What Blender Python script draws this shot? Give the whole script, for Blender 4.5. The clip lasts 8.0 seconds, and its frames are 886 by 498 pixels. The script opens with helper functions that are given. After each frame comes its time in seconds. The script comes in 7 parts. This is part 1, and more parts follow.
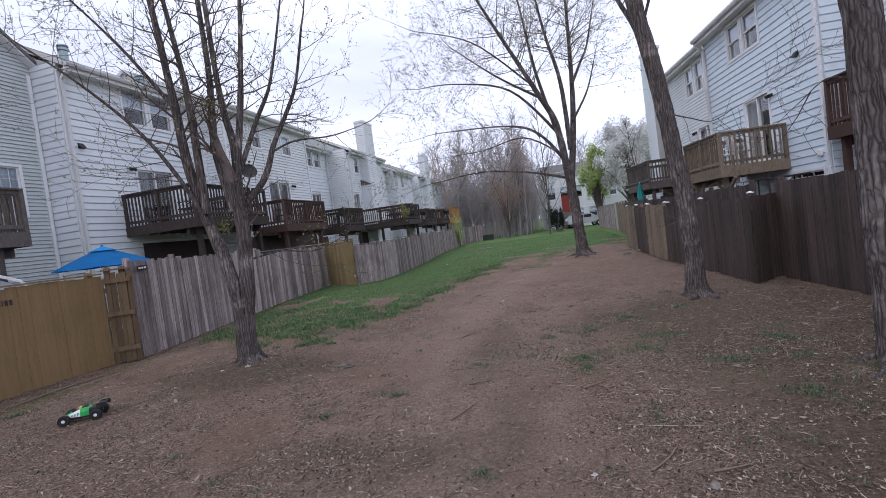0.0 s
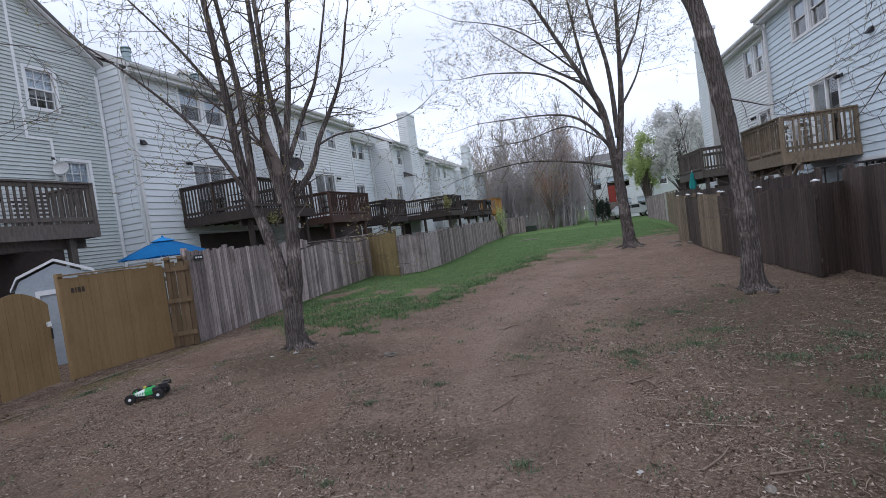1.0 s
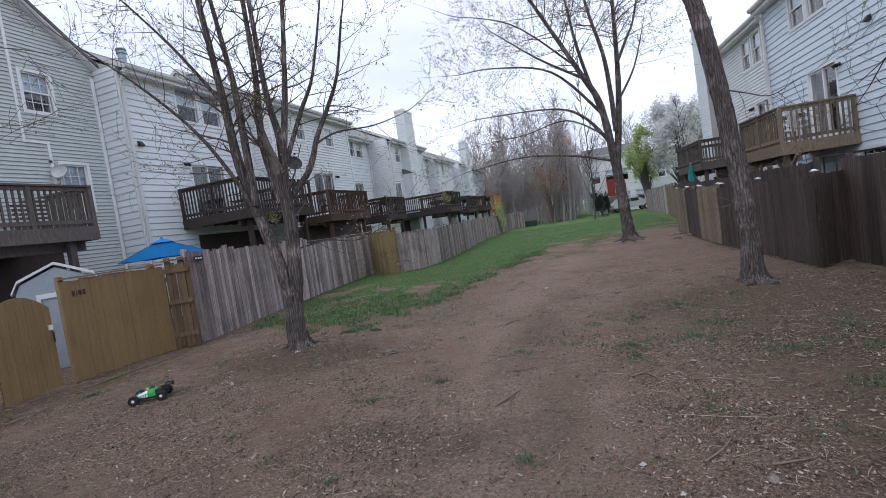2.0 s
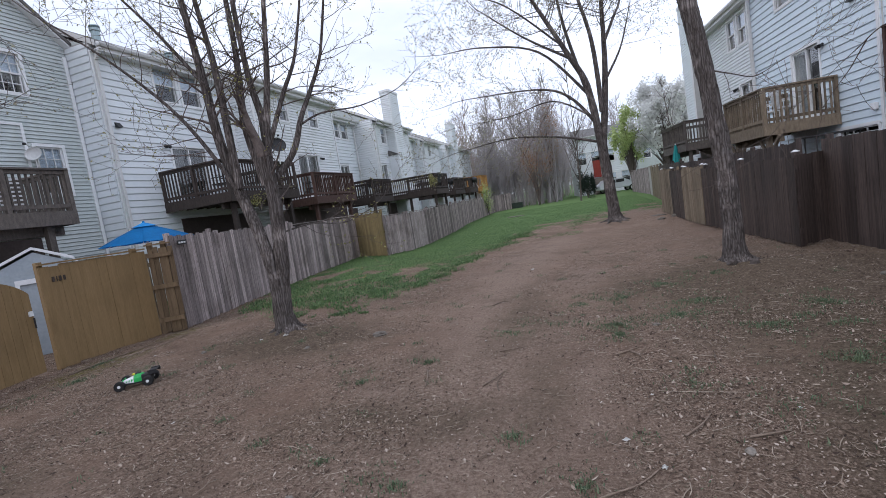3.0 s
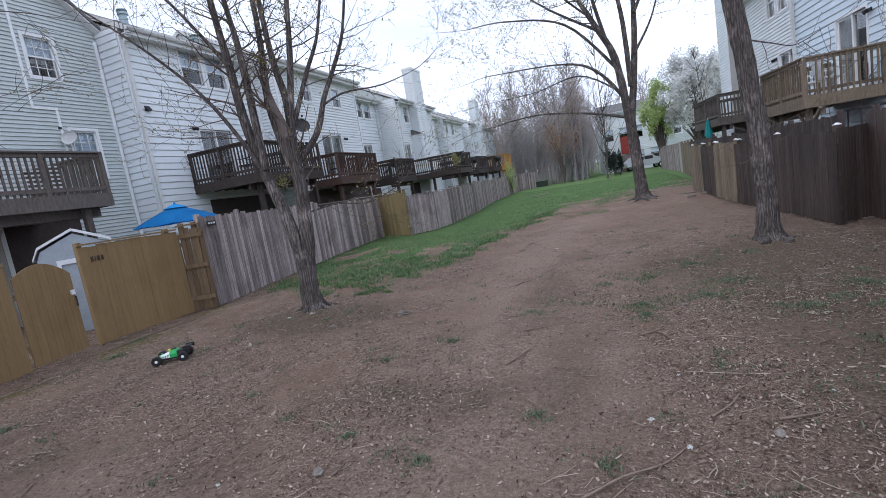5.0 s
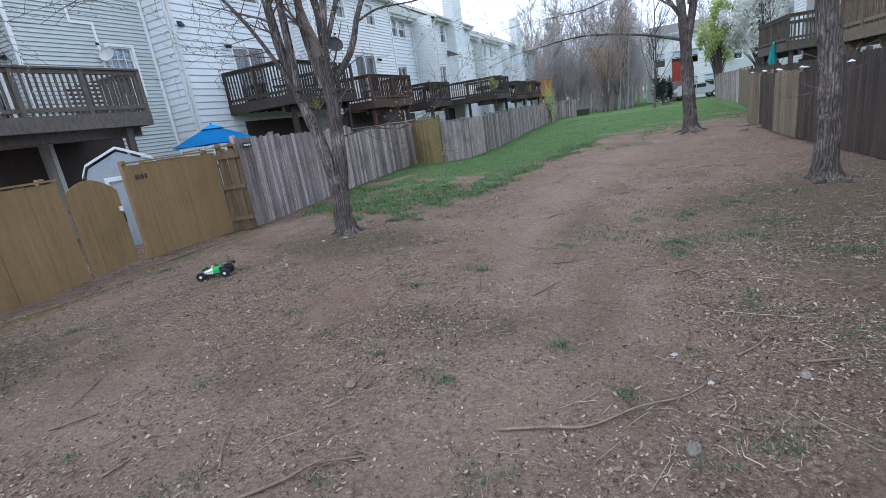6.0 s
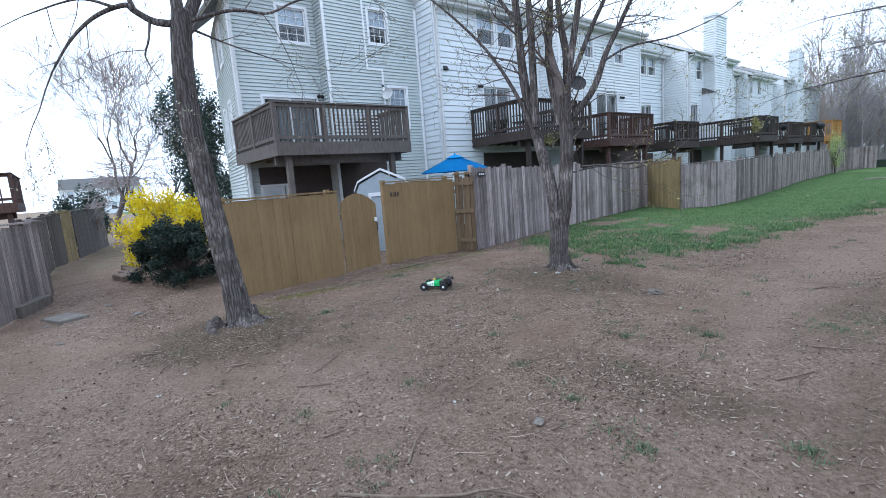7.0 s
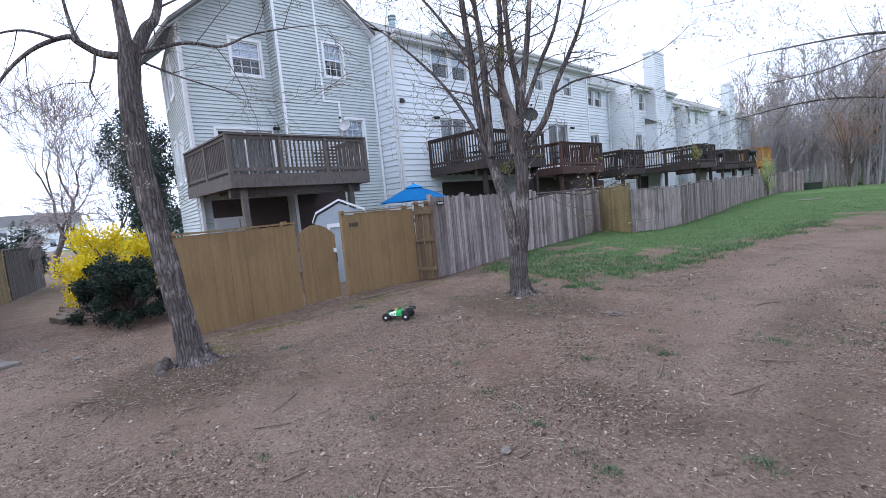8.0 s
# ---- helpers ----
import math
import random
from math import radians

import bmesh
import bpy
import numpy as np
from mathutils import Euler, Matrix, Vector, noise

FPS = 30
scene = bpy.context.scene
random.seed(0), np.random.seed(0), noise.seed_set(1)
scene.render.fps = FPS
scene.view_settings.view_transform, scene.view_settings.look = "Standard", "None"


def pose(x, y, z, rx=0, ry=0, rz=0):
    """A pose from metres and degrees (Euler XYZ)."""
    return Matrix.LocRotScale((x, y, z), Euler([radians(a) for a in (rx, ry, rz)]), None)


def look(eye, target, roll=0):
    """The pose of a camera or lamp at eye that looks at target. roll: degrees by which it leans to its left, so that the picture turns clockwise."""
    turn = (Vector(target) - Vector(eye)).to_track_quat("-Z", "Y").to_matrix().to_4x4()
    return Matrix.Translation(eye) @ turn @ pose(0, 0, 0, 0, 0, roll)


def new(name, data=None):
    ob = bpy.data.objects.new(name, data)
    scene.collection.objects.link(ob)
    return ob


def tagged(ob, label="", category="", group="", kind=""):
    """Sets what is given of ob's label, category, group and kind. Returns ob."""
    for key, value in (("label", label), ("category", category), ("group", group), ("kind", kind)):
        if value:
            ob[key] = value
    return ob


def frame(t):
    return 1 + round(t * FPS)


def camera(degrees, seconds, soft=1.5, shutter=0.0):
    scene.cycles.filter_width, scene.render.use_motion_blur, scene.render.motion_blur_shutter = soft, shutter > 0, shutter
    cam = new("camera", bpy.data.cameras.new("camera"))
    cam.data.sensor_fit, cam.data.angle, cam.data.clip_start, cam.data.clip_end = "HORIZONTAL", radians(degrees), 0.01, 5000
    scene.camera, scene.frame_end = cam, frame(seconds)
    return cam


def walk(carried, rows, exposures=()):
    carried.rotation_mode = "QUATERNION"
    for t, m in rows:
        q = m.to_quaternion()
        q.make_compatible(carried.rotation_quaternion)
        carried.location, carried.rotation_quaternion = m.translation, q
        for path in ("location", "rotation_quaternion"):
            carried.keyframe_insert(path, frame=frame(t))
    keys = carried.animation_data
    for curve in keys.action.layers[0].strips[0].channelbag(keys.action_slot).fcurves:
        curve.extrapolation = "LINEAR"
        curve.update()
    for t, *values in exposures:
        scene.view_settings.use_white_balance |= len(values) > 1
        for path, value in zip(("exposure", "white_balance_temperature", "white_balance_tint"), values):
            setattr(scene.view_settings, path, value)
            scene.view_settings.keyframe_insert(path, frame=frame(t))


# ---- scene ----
# camera and its path
cam = camera(86.8, 8.0, soft=0.5)
PATH = [
    (0, look((0.000, 0.000, 1.720), (-2.415, 9.696, 1.331), -7.57)),
    (0.5, look((0.000, 0.000, 1.720), (-2.815, 9.591, 1.417), -7.00)),
    (1, look((0.000, 0.000, 1.720), (-3.289, 9.432, 1.262), -7.61)),
    (1.5, look((0.000, 0.000, 1.720), (-3.454, 9.372, 1.239), -8.54)),
    (2.8, look((0.000, 0.000, 1.720), (-2.979, 9.509, 0.879), -8.89)),
    (3, look((0.000, 0.000, 1.720), (-3.082, 9.466, 0.773), -8.94)),
    (3.5, look((0.000, 0.000, 1.720), (-3.490, 9.320, 0.746), -8.99)),
    (4, look((0.000, 0.000, 1.720), (-3.746, 9.219, 0.732), -8.95)),
    (4.2, look((0.000, 0.000, 1.720), (-3.979, 9.113, 0.659), -8.81)),
    (5.5, look((0.000, 0.000, 1.720), (-3.262, 9.276, -0.101), -9.23)),
    (5.7, look((0.000, 0.000, 1.720), (-3.327, 9.156, -0.537), -8.51)),
    (6, look((0.000, 0.000, 1.720), (-4.300, 8.629, -0.935), -8.40)),
    (6.2, look((0.000, 0.000, 1.720), (-5.295, 8.070, -0.893), -8.21)),
    (6.5, look((0.000, 0.000, 1.720), (-6.796, 7.049, -0.313), -6.03)),
    (6.7, look((0.000, 0.000, 1.720), (-7.108, 6.793, -0.107), -5.72)),
    (7, look((0.000, 0.000, 1.720), (-7.792, 6.095, 0.259), -4.43)),
    (7.5, look((0.000, 0.000, 1.720), (-7.649, 6.297, 0.363), -5.63)),
    (8, look((0.000, 0.000, 1.720), (-7.268, 6.806, 0.793), -5.51)),
]
walk(cam, PATH, [(0.0, -0.17, 6150, 19), (0.8, -0.22, 6150, 13), (1.5, -0.2, 6150, 14), (3.0, -0.08, 6200, 14), (4.2, 0.0, 6150, 14), (5.5, 0.17, 5850, 12), (6.0, 0.38, 5750, 8), (6.5, 0.56, 5600, 5), (7.0, 0.5, 5550, 6), (7.5, 0.47, 5650, 9), (8.0, 0.45, 5750, 14)])

# world and light: a bright, mostly overcast spring day
world = bpy.data.worlds.new("sky")
scene.world = world
world.use_nodes = True
wn = world.node_tree.nodes
wl = world.node_tree.links
wn.clear()
w_out = wn.new("ShaderNodeOutputWorld")
w_bg = wn.new("ShaderNodeBackground")
w_sky = wn.new("ShaderNodeTexSky")
w_sky.sky_type = "NISHITA"
w_sky.sun_disc = False
w_sky.sun_elevation = radians(48)
w_sky.sun_rotation = radians(201)
w_sky.air_density = 1.0
w_sky.dust_density = 3.0
w_cloud = wn.new("ShaderNodeTexNoise")
w_cloud.inputs["Scale"].default_value = 2.2
w_cloud.inputs["Detail"].default_value = 5.0
w_ramp = wn.new("ShaderNodeValToRGB")
w_ramp.color_ramp.elements[0].position = 0.30
w_ramp.color_ramp.elements[0].color = (0.66, 0.66, 0.66, 1)
w_ramp.color_ramp.elements[1].position = 0.55
w_ramp.color_ramp.elements[1].color = (1, 1, 1, 1)
w_coord = wn.new("ShaderNodeTexCoord")
w_map = wn.new("ShaderNodeMapping")
w_map.inputs["Scale"].default_value = (1.0, 1.0, 2.6)
w_mix = wn.new("ShaderNodeMix")
w_mix.data_type = "RGBA"
w_mix.inputs["B"].default_value = (9.5, 10.2, 11.6, 1)
wl.new(w_coord.outputs["Generated"], w_map.inputs["Vector"])
wl.new(w_map.outputs["Vector"], w_cloud.inputs["Vector"])
wl.new(w_cloud.outputs["Fac"], w_ramp.inputs["Fac"])
wl.new(w_ramp.outputs["Color"], w_mix.inputs["Factor"])
wl.new(w_sky.outputs["Color"], w_mix.inputs["A"])
wl.new(w_mix.outputs["Result"], w_bg.inputs["Color"])
wl.new(w_bg.outputs["Background"], w_out.inputs["Surface"])
w_bg.inputs["Strength"].default_value = 0.125

sun_data = bpy.data.lights.new("sun", "SUN")
sun_data.energy = 0.55
sun_data.angle = radians(25)
sun_data.color = (1.0, 0.96, 0.9)
sun = new("sun", sun_data)
sun.matrix_world = look((0, 0, 40), (10, 26, 6))

# materials
def material(name, c1, c2, scale=8.0, rough=0.7, bump=0.2, stretch=(1, 1, 1), metal=0.0, vary=0.12, fine=6.0, spec=0.4, stain=None, stain_scale=0.7, stain_amount=0.4):
    """Two-scale noise between two colours in world metres, varied from piece to piece, with fine relief."""
    m = bpy.data.materials.new(name)
    m.use_nodes = True
    n, l = m.node_tree.nodes, m.node_tree.links
    p = n["Principled BSDF"]
    p.inputs["Roughness"].default_value = rough
    p.inputs["Metallic"].default_value = metal
    p.inputs["Specular IOR Level"].default_value = spec
    geo = n.new("ShaderNodeNewGeometry")
    info = n.new("ShaderNodeObjectInfo")
    mul = n.new("ShaderNodeMath")
    mul.operation = "MULTIPLY"
    mul.inputs[1].default_value = 37.0
    l.new(info.outputs["Random"], mul.inputs[0])
    add = n.new("ShaderNodeVectorMath")
    l.new(geo.outputs["Position"], add.inputs[0])
    l.new(mul.outputs["Value"], add.inputs[1])
    mp = n.new("ShaderNodeMapping")
    mp.inputs["Scale"].default_value = stretch
    l.new(add.outputs["Vector"], mp.inputs["Vector"])
    big = n.new("ShaderNodeTexNoise")
    big.inputs["Scale"].default_value = scale
    big.inputs["Detail"].default_value = 5
    small = n.new("ShaderNodeTexNoise")
    small.inputs["Scale"].default_value = scale * fine
    small.inputs["Detail"].default_value = 4
    l.new(mp.outputs["Vector"], big.inputs["Vector"])
    l.new(mp.outputs["Vector"], small.inputs["Vector"])
    both = n.new("ShaderNodeMath")
    both.operation = "MULTIPLY_ADD"
    both.inputs[1].default_value = 0.5
    half = n.new("ShaderNodeMath")
    half.operation = "MULTIPLY"
    half.inputs[1].default_value = 0.5
    l.new(big.outputs["Fac"], half.inputs[0])
    l.new(small.outputs["Fac"], both.inputs[0])
    l.new(half.outputs["Value"], both.inputs[2])
    ramp = n.new("ShaderNodeValToRGB")
    ramp.color_ramp.elements[0].position = 0.34
    ramp.color_ramp.elements[0].color = (*c1, 1)
    ramp.color_ramp.elements[1].position = 0.66
    ramp.color_ramp.elements[1].color = (*c2, 1)
    l.new(both.outputs["Value"], ramp.inputs["Fac"])
    col = ramp.outputs["Color"]
    if stain:
        st = n.new("ShaderNodeTexNoise")
        st.inputs["Scale"].default_value = stain_scale
        st.inputs["Detail"].default_value = 6
        l.new(geo.outputs["Position"], st.inputs["Vector"])
        sr = n.new("ShaderNodeMapRange")
        sr.inputs["From Min"].default_value = 0.5
        sr.inputs["From Max"].default_value = 0.72
        sr.inputs["To Max"].default_value = stain_amount
        l.new(st.outputs["Fac"], sr.inputs["Value"])
        sm = n.new("ShaderNodeMix")
        sm.data_type = "RGBA"
        sm.inputs["B"].default_value = (*stain, 1)
        l.new(sr.outputs["Result"], sm.inputs["Factor"])
        l.new(col, sm.inputs["A"])
        col = sm.outputs["Result"]
    if vary:
        hsv = n.new("ShaderNodeHueSaturation")
        mr = n.new("ShaderNodeMapRange")
        mr.inputs["To Min"].default_value = 1 - vary
        mr.inputs["To Max"].default_value = 1 + vary
        l.new(info.outputs["Random"], mr.inputs["Value"])
        l.new(mr.outputs["Result"], hsv.inputs["Value"])
        l.new(col, hsv.inputs["Color"])
        col = hsv.outputs["Color"]
    l.new(col, p.inputs["Base Color"])
    if bump:
        b = n.new("ShaderNodeBump")
        b.inputs["Strength"].default_value = bump
        b.inputs["Distance"].default_value = 0.02
        l.new(both.outputs["Value"], b.inputs["Height"])
        l.new(b.outputs["Normal"], p.inputs["Normal"])
    return m


def island_leaf(name, c1, c2, rough=0.6, through_light=0.3, between=()):
    """Leaves, blades or petals: colour varied from piece to piece, a little light let through."""
    m = bpy.data.materials.new(name)
    m.use_nodes = True
    n, l = m.node_tree.nodes, m.node_tree.links
    p = n["Principled BSDF"]
    p.inputs["Roughness"].default_value = rough
    p.inputs["Specular IOR Level"].default_value = 0.25
    geo = n.new("ShaderNodeNewGeometry")
    ramp = n.new("ShaderNodeValToRGB")
    ramp.color_ramp.elements[0].color = (*c1, 1)
    ramp.color_ramp.elements[1].color = (*c2, 1)
    for at, c in between:
        ramp.color_ramp.elements.new(at).color = (*c, 1)
    l.new(geo.outputs["Random Per Island"], ramp.inputs["Fac"])
    l.new(ramp.outputs["Color"], p.inputs["Base Color"])
    tr = n.new("ShaderNodeBsdfTranslucent")
    l.new(ramp.outputs["Color"], tr.inputs["Color"])
    mix = n.new("ShaderNodeMixShader")
    mix.inputs["Fac"].default_value = through_light
    out = n["Material Output"]
    l.new(p.outputs["BSDF"], mix.inputs[1])
    l.new(tr.outputs["BSDF"], mix.inputs[2])
    l.new(mix.outputs["Shader"], out.inputs["Surface"])
    return m


def glass_material(name, tint=(0.96, 0.98, 0.99), rough=0.0):
    m = bpy.data.materials.new(name)
    m.use_nodes = True
    p = m.node_tree.nodes["Principled BSDF"]
    p.inputs["Base Color"].default_value = (*tint, 1)
    p.inputs["Roughness"].default_value = rough
    p.inputs["Transmission Weight"].default_value = 1.0
    p.inputs["IOR"].default_value = 1.5
    return m


SIDING = material("siding_white", (0.70, 0.74, 0.755), (0.77, 0.81, 0.825), 1.2, 0.55, 0.03, (1, 1, 3), vary=0.02, stain=(0.50, 0.53, 0.51), stain_amount=0.22)
SIDING_BLUE = material("siding_bluish_white", (0.62, 0.71, 0.77), (0.70, 0.79, 0.85), 1.2, 0.55, 0.03, (1, 1, 3), vary=0.02, stain=(0.50, 0.54, 0.55), stain_amount=0.22)
SIDING_WARM = material("siding_cream", (0.70, 0.73, 0.735), (0.77, 0.80, 0.805), 1.2, 0.55, 0.03, (1, 1, 3), vary=0.03, stain=(0.5, 0.5, 0.44), stain_amount=0.25)
SIDING_GRAY = material("siding_gray", (0.47, 0.515, 0.505), (0.55, 0.595, 0.58), 1.2, 0.55, 0.03, (1, 1, 3), vary=0.03, stain=(0.4, 0.42, 0.38), stain_amount=0.28)
TRIM = material("trim_white", (0.74, 0.75, 0.75), (0.82, 0.83, 0.83), 3, 0.45, 0.02, vary=0.03)
BACKING = material("wall_sheathing", (0.42, 0.42, 0.40), (0.5, 0.5, 0.48), 2, 0.8, 0.05)
# brown wall below the decks, darkened so its colour carries their shade
DECK_SHADE_WALL = material("basement_wall", (0.051, 0.037, 0.033), (0.078, 0.060, 0.053), 3, 0.8, 0.1, stain=(0.030, 0.024, 0.022))
ROOF = material("roof_shingles", (0.09, 0.09, 0.09), (0.17, 0.16, 0.15), 5, 0.9, 0.4, (1, 1, 1))
METAL = material("gutter_metal", (0.62, 0.62, 0.61), (0.72, 0.72, 0.71), 3, 0.4, 0.02, vary=0.04, stain=(0.4, 0.38, 0.33))
FLUE = material("flue_metal", (0.25, 0.33, 0.34), (0.36, 0.43, 0.44), 6, 0.45, 0.05, metal=0.6)
WOOD_GRAY = material("weathered_fence_wood", (0.106, 0.086, 0.083), (0.538, 0.457, 0.441), 3.0, 0.85, 0.6, (13, 13, 0.45), vary=0.46, stain=(0.12, 0.098, 0.085), stain_scale=1.6, stain_amount=0.55)
WOOD_OLD = material("dark_weathered_fence_wood", (0.091, 0.073, 0.068), (0.421, 0.352, 0.330), 3.0, 0.85, 0.6, (11, 11, 0.5), vary=0.5, stain=(0.091, 0.075, 0.065), stain_scale=1.2, stain_amount=0.6)
WOOD_BROWN = material("brown_stained_fence_wood", (0.013, 0.009, 0.008), (0.110, 0.080, 0.068), 3.0, 0.62, 0.35, (9, 9, 0.35), vary=0.34, stain=(0.030, 0.023, 0.021), stain_scale=0.9, stain_amount=0.6)
WOOD_TAN = material("tan_fence_wood", (0.125, 0.094, 0.062), (0.30, 0.24, 0.168), 3.0, 0.85, 0.45, (9, 9, 0.5), vary=0.25, stain=(0.10, 0.078, 0.055), stain_scale=1.2, stain_amount=0.5)
WOOD_RETURN = material("bare_brown_fence_wood", (0.105, 0.070, 0.038), (0.20, 0.138, 0.080), 3.0, 0.85, 0.45, (9, 9, 0.5), vary=0.2)
WOOD_OCHRE = material("ochre_painted_fence_wood", (0.203, 0.131, 0.057), (0.276, 0.184, 0.087), 2.5, 0.62, 0.22, (7, 7, 0.6), vary=0.06, stain=(0.14, 0.09, 0.04), stain_scale=1.2, stain_amount=0.35)
WOOD_YELLOW = material("mossy_yellow_fence_wood", (0.20, 0.148, 0.068), (0.32, 0.245, 0.125), 2.5, 0.8, 0.35, (8, 8, 0.5), vary=0.16, stain=(0.13, 0.11, 0.05), stain_scale=1.8, stain_amount=0.6)
DECK_GRAY = material("weathered_deck_wood", (0.066, 0.056, 0.050), (0.157, 0.134, 0.116), 4.0, 0.85, 0.4, (5, 5, 1.5), vary=0.2)
DECK_DARK = material("dark_deck_wood", (0.029, 0.022, 0.019), (0.071, 0.054, 0.046), 4.0, 0.8, 0.35, (5, 5, 1.5), vary=0.2)
DECK_RED = material("red_brown_deck_wood", (0.048, 0.024, 0.019), (0.100, 0.056, 0.042), 4.0, 0.75, 0.35, (5, 5, 1.5), vary=0.18)
DECK_TAN = material("tan_deck_wood", (0.105, 0.080, 0.055), (0.235, 0.185, 0.13), 4.0, 0.8, 0.35, (5, 5, 1.5), vary=0.25)
DECK_ORANGE = material("orange_deck_wood", (0.30, 0.15, 0.04), (0.42, 0.23, 0.07), 4.0, 0.75, 0.3, (5, 5, 1.5), vary=0.12)
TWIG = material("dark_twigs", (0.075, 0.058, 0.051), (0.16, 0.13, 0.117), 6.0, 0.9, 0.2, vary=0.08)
# bark paled well beyond its own tone: distance haze put into the colour
WOODS = material("far_wood_bark_hazed", (0.29, 0.265, 0.265), (0.49, 0.455, 0.455), 0.35, 0.95, 0.0, vary=0.0, stain=(0.34, 0.22, 0.15), stain_scale=0.10, stain_amount=0.7)


def bark_material():
    """Grey bark: upright plates with dark cracks between, paler worn faces."""
    m = bpy.data.materials.new("plated_bark")
    m.use_nodes = True
    n, l = m.node_tree.nodes, m.node_tree.links
    p = n["Principled BSDF"]
    p.inputs["Roughness"].default_value = 0.95
    p.inputs["Specular IOR Level"].default_value = 0.15
    co = n.new("ShaderNodeTexCoord")
    mp = n.new("ShaderNodeMapping")
    mp.inputs["Scale"].default_value = (1, 1, 0.055)
    l.new(co.outputs["Object"], mp.inputs["Vector"])
    warp = n.new("ShaderNodeTexNoise")
    warp.inputs["Scale"].default_value = 6
    l.new(co.outputs["Object"], warp.inputs["Vector"])
    add = n.new("ShaderNodeVectorMath")
    add.operation = "MULTIPLY_ADD"
    add.inputs[1].default_value = (0.055, 0.055, 0.055)
    l.new(warp.outputs["Color"], add.inputs[0])
    l.new(mp.outputs["Vector"], add.inputs[2])
    cell = n.new("ShaderNodeTexVoronoi")
    cell.feature = "DISTANCE_TO_EDGE"
    cell.inputs["Scale"].default_value = 26
    l.new(add.outputs["Vector"], cell.inputs["Vector"])
    fine = n.new("ShaderNodeTexNoise")
    fine.inputs["Scale"].default_value = 45
    fine.inputs["Detail"].default_value = 6
    l.new(add.outputs["Vector"], fine.inputs["Vector"])
    height = n.new("ShaderNodeMath")
    height.operation = "MULTIPLY_ADD"
    height.inputs[1].default_value = 1.6
    half = n.new("ShaderNodeMath")
    half.operation = "MULTIPLY"
    half.inputs[1].default_value = 0.55
    l.new(fine.outputs["Fac"], half.inputs[0])
    l.new(cell.outputs["Distance"], height.inputs[0])
    l.new(half.outputs["Value"], height.inputs[2])
    ramp = n.new("ShaderNodeValToRGB")
    ramp.color_ramp.elements[0].position = 0.20
    ramp.color_ramp.elements[0].color = (0.048, 0.040, 0.036, 1)
    ramp.color_ramp.elements[1].position = 0.75
    ramp.color_ramp.elements[1].color = (0.212, 0.188, 0.177, 1)
    mid = ramp.color_ramp.elements.new(0.38)
    mid.color = (0.112, 0.095, 0.087, 1)
    l.new(height.outputs["Value"], ramp.inputs["Fac"])
    pale = n.new("ShaderNodeTexNoise")
    pale.inputs["Scale"].default_value = 3.5
    pale.inputs["Detail"].default_value = 6
    l.new(co.outputs["Object"], pale.inputs["Vector"])
    sr = n.new("ShaderNodeMapRange")
    sr.inputs["From Min"].default_value = 0.5
    sr.inputs["From Max"].default_value = 0.7
    sr.inputs["To Min"].default_value = 0.75
    sr.inputs["To Max"].default_value = 1.7
    l.new(pale.outputs["Fac"], sr.inputs["Value"])
    hsv = n.new("ShaderNodeHueSaturation")
    l.new(sr.outputs["Result"], hsv.inputs["Value"])
    l.new(ramp.outputs["Color"], hsv.inputs["Color"])
    l.new(hsv.outputs["Color"], p.inputs["Base Color"])
    b = n.new("ShaderNodeBump")
    b.inputs["Strength"].default_value = 1.0
    b.inputs["Distance"].default_value = 0.028
    l.new(height.outputs["Value"], b.inputs["Height"])
    l.new(b.outputs["Normal"], p.inputs["Normal"])
    return m


BARK = bark_material()
GLASS = glass_material("window_glass")
# near-black panels behind the glass: the dimness of rooms as a colour
ROOM_SHADE = material("room_shade", (0.035, 0.037, 0.04), (0.06, 0.062, 0.066), 2, 0.8, 0)
# pale blinds, their blue painted in for sky reflected by the upper sash
SKY_TINTED_BLIND = material("pale_blind_sky_reflection", (0.62, 0.72, 0.82), (0.70, 0.80, 0.90), 3, 0.7, 0.02)
SHED_GREY = material("pale_grey_plastic", (0.34, 0.39, 0.43), (0.43, 0.48, 0.52), 3, 0.6, 0.05, stain=(0.26, 0.28, 0.28), stain_scale=2.0, stain_amount=0.4)
CURTAIN = material("grey_curtain", (0.22, 0.23, 0.24), (0.38, 0.39, 0.40), 4, 0.8, 0.1, (6, 6, 0.5))
BLACK = material("black_plastic", (0.012, 0.012, 0.013), (0.03, 0.03, 0.032), 8, 0.5, 0.05)
STONE = material("grey_stone", (0.105, 0.090, 0.076), (0.225, 0.198, 0.170), 9, 0.85, 0.5, vary=0.15)
ROCK = material("dark_rough_rock", (0.050, 0.040, 0.036), (0.150, 0.126, 0.112), 12, 0.9, 0.7, vary=0.2)
CONCRETE = material("pale_concrete", (0.36, 0.34, 0.31), (0.48, 0.46, 0.43), 6, 0.85, 0.25, stain=(0.22, 0.2, 0.18))
BLUE = material("blue_canvas", (0.004, 0.19, 0.50), (0.008, 0.26, 0.62), 3, 0.75, 0.05, vary=0)
TEAL = material("teal_canvas", (0.01, 0.22, 0.22), (0.02, 0.30, 0.29), 3, 0.75, 0.05, vary=0)
WHITE = material("white_paint", (0.72, 0.73, 0.74), (0.80, 0.81, 0.82), 4, 0.5, 0.03, vary=0.03)
PAPER = material("white_paper", (0.62, 0.61, 0.58), (0.74, 0.73, 0.70), 10, 0.8, 0.1)
RED = material("red_cloth", (0.20, 0.030, 0.022), (0.28, 0.045, 0.032), 5, 0.7, 0.05)
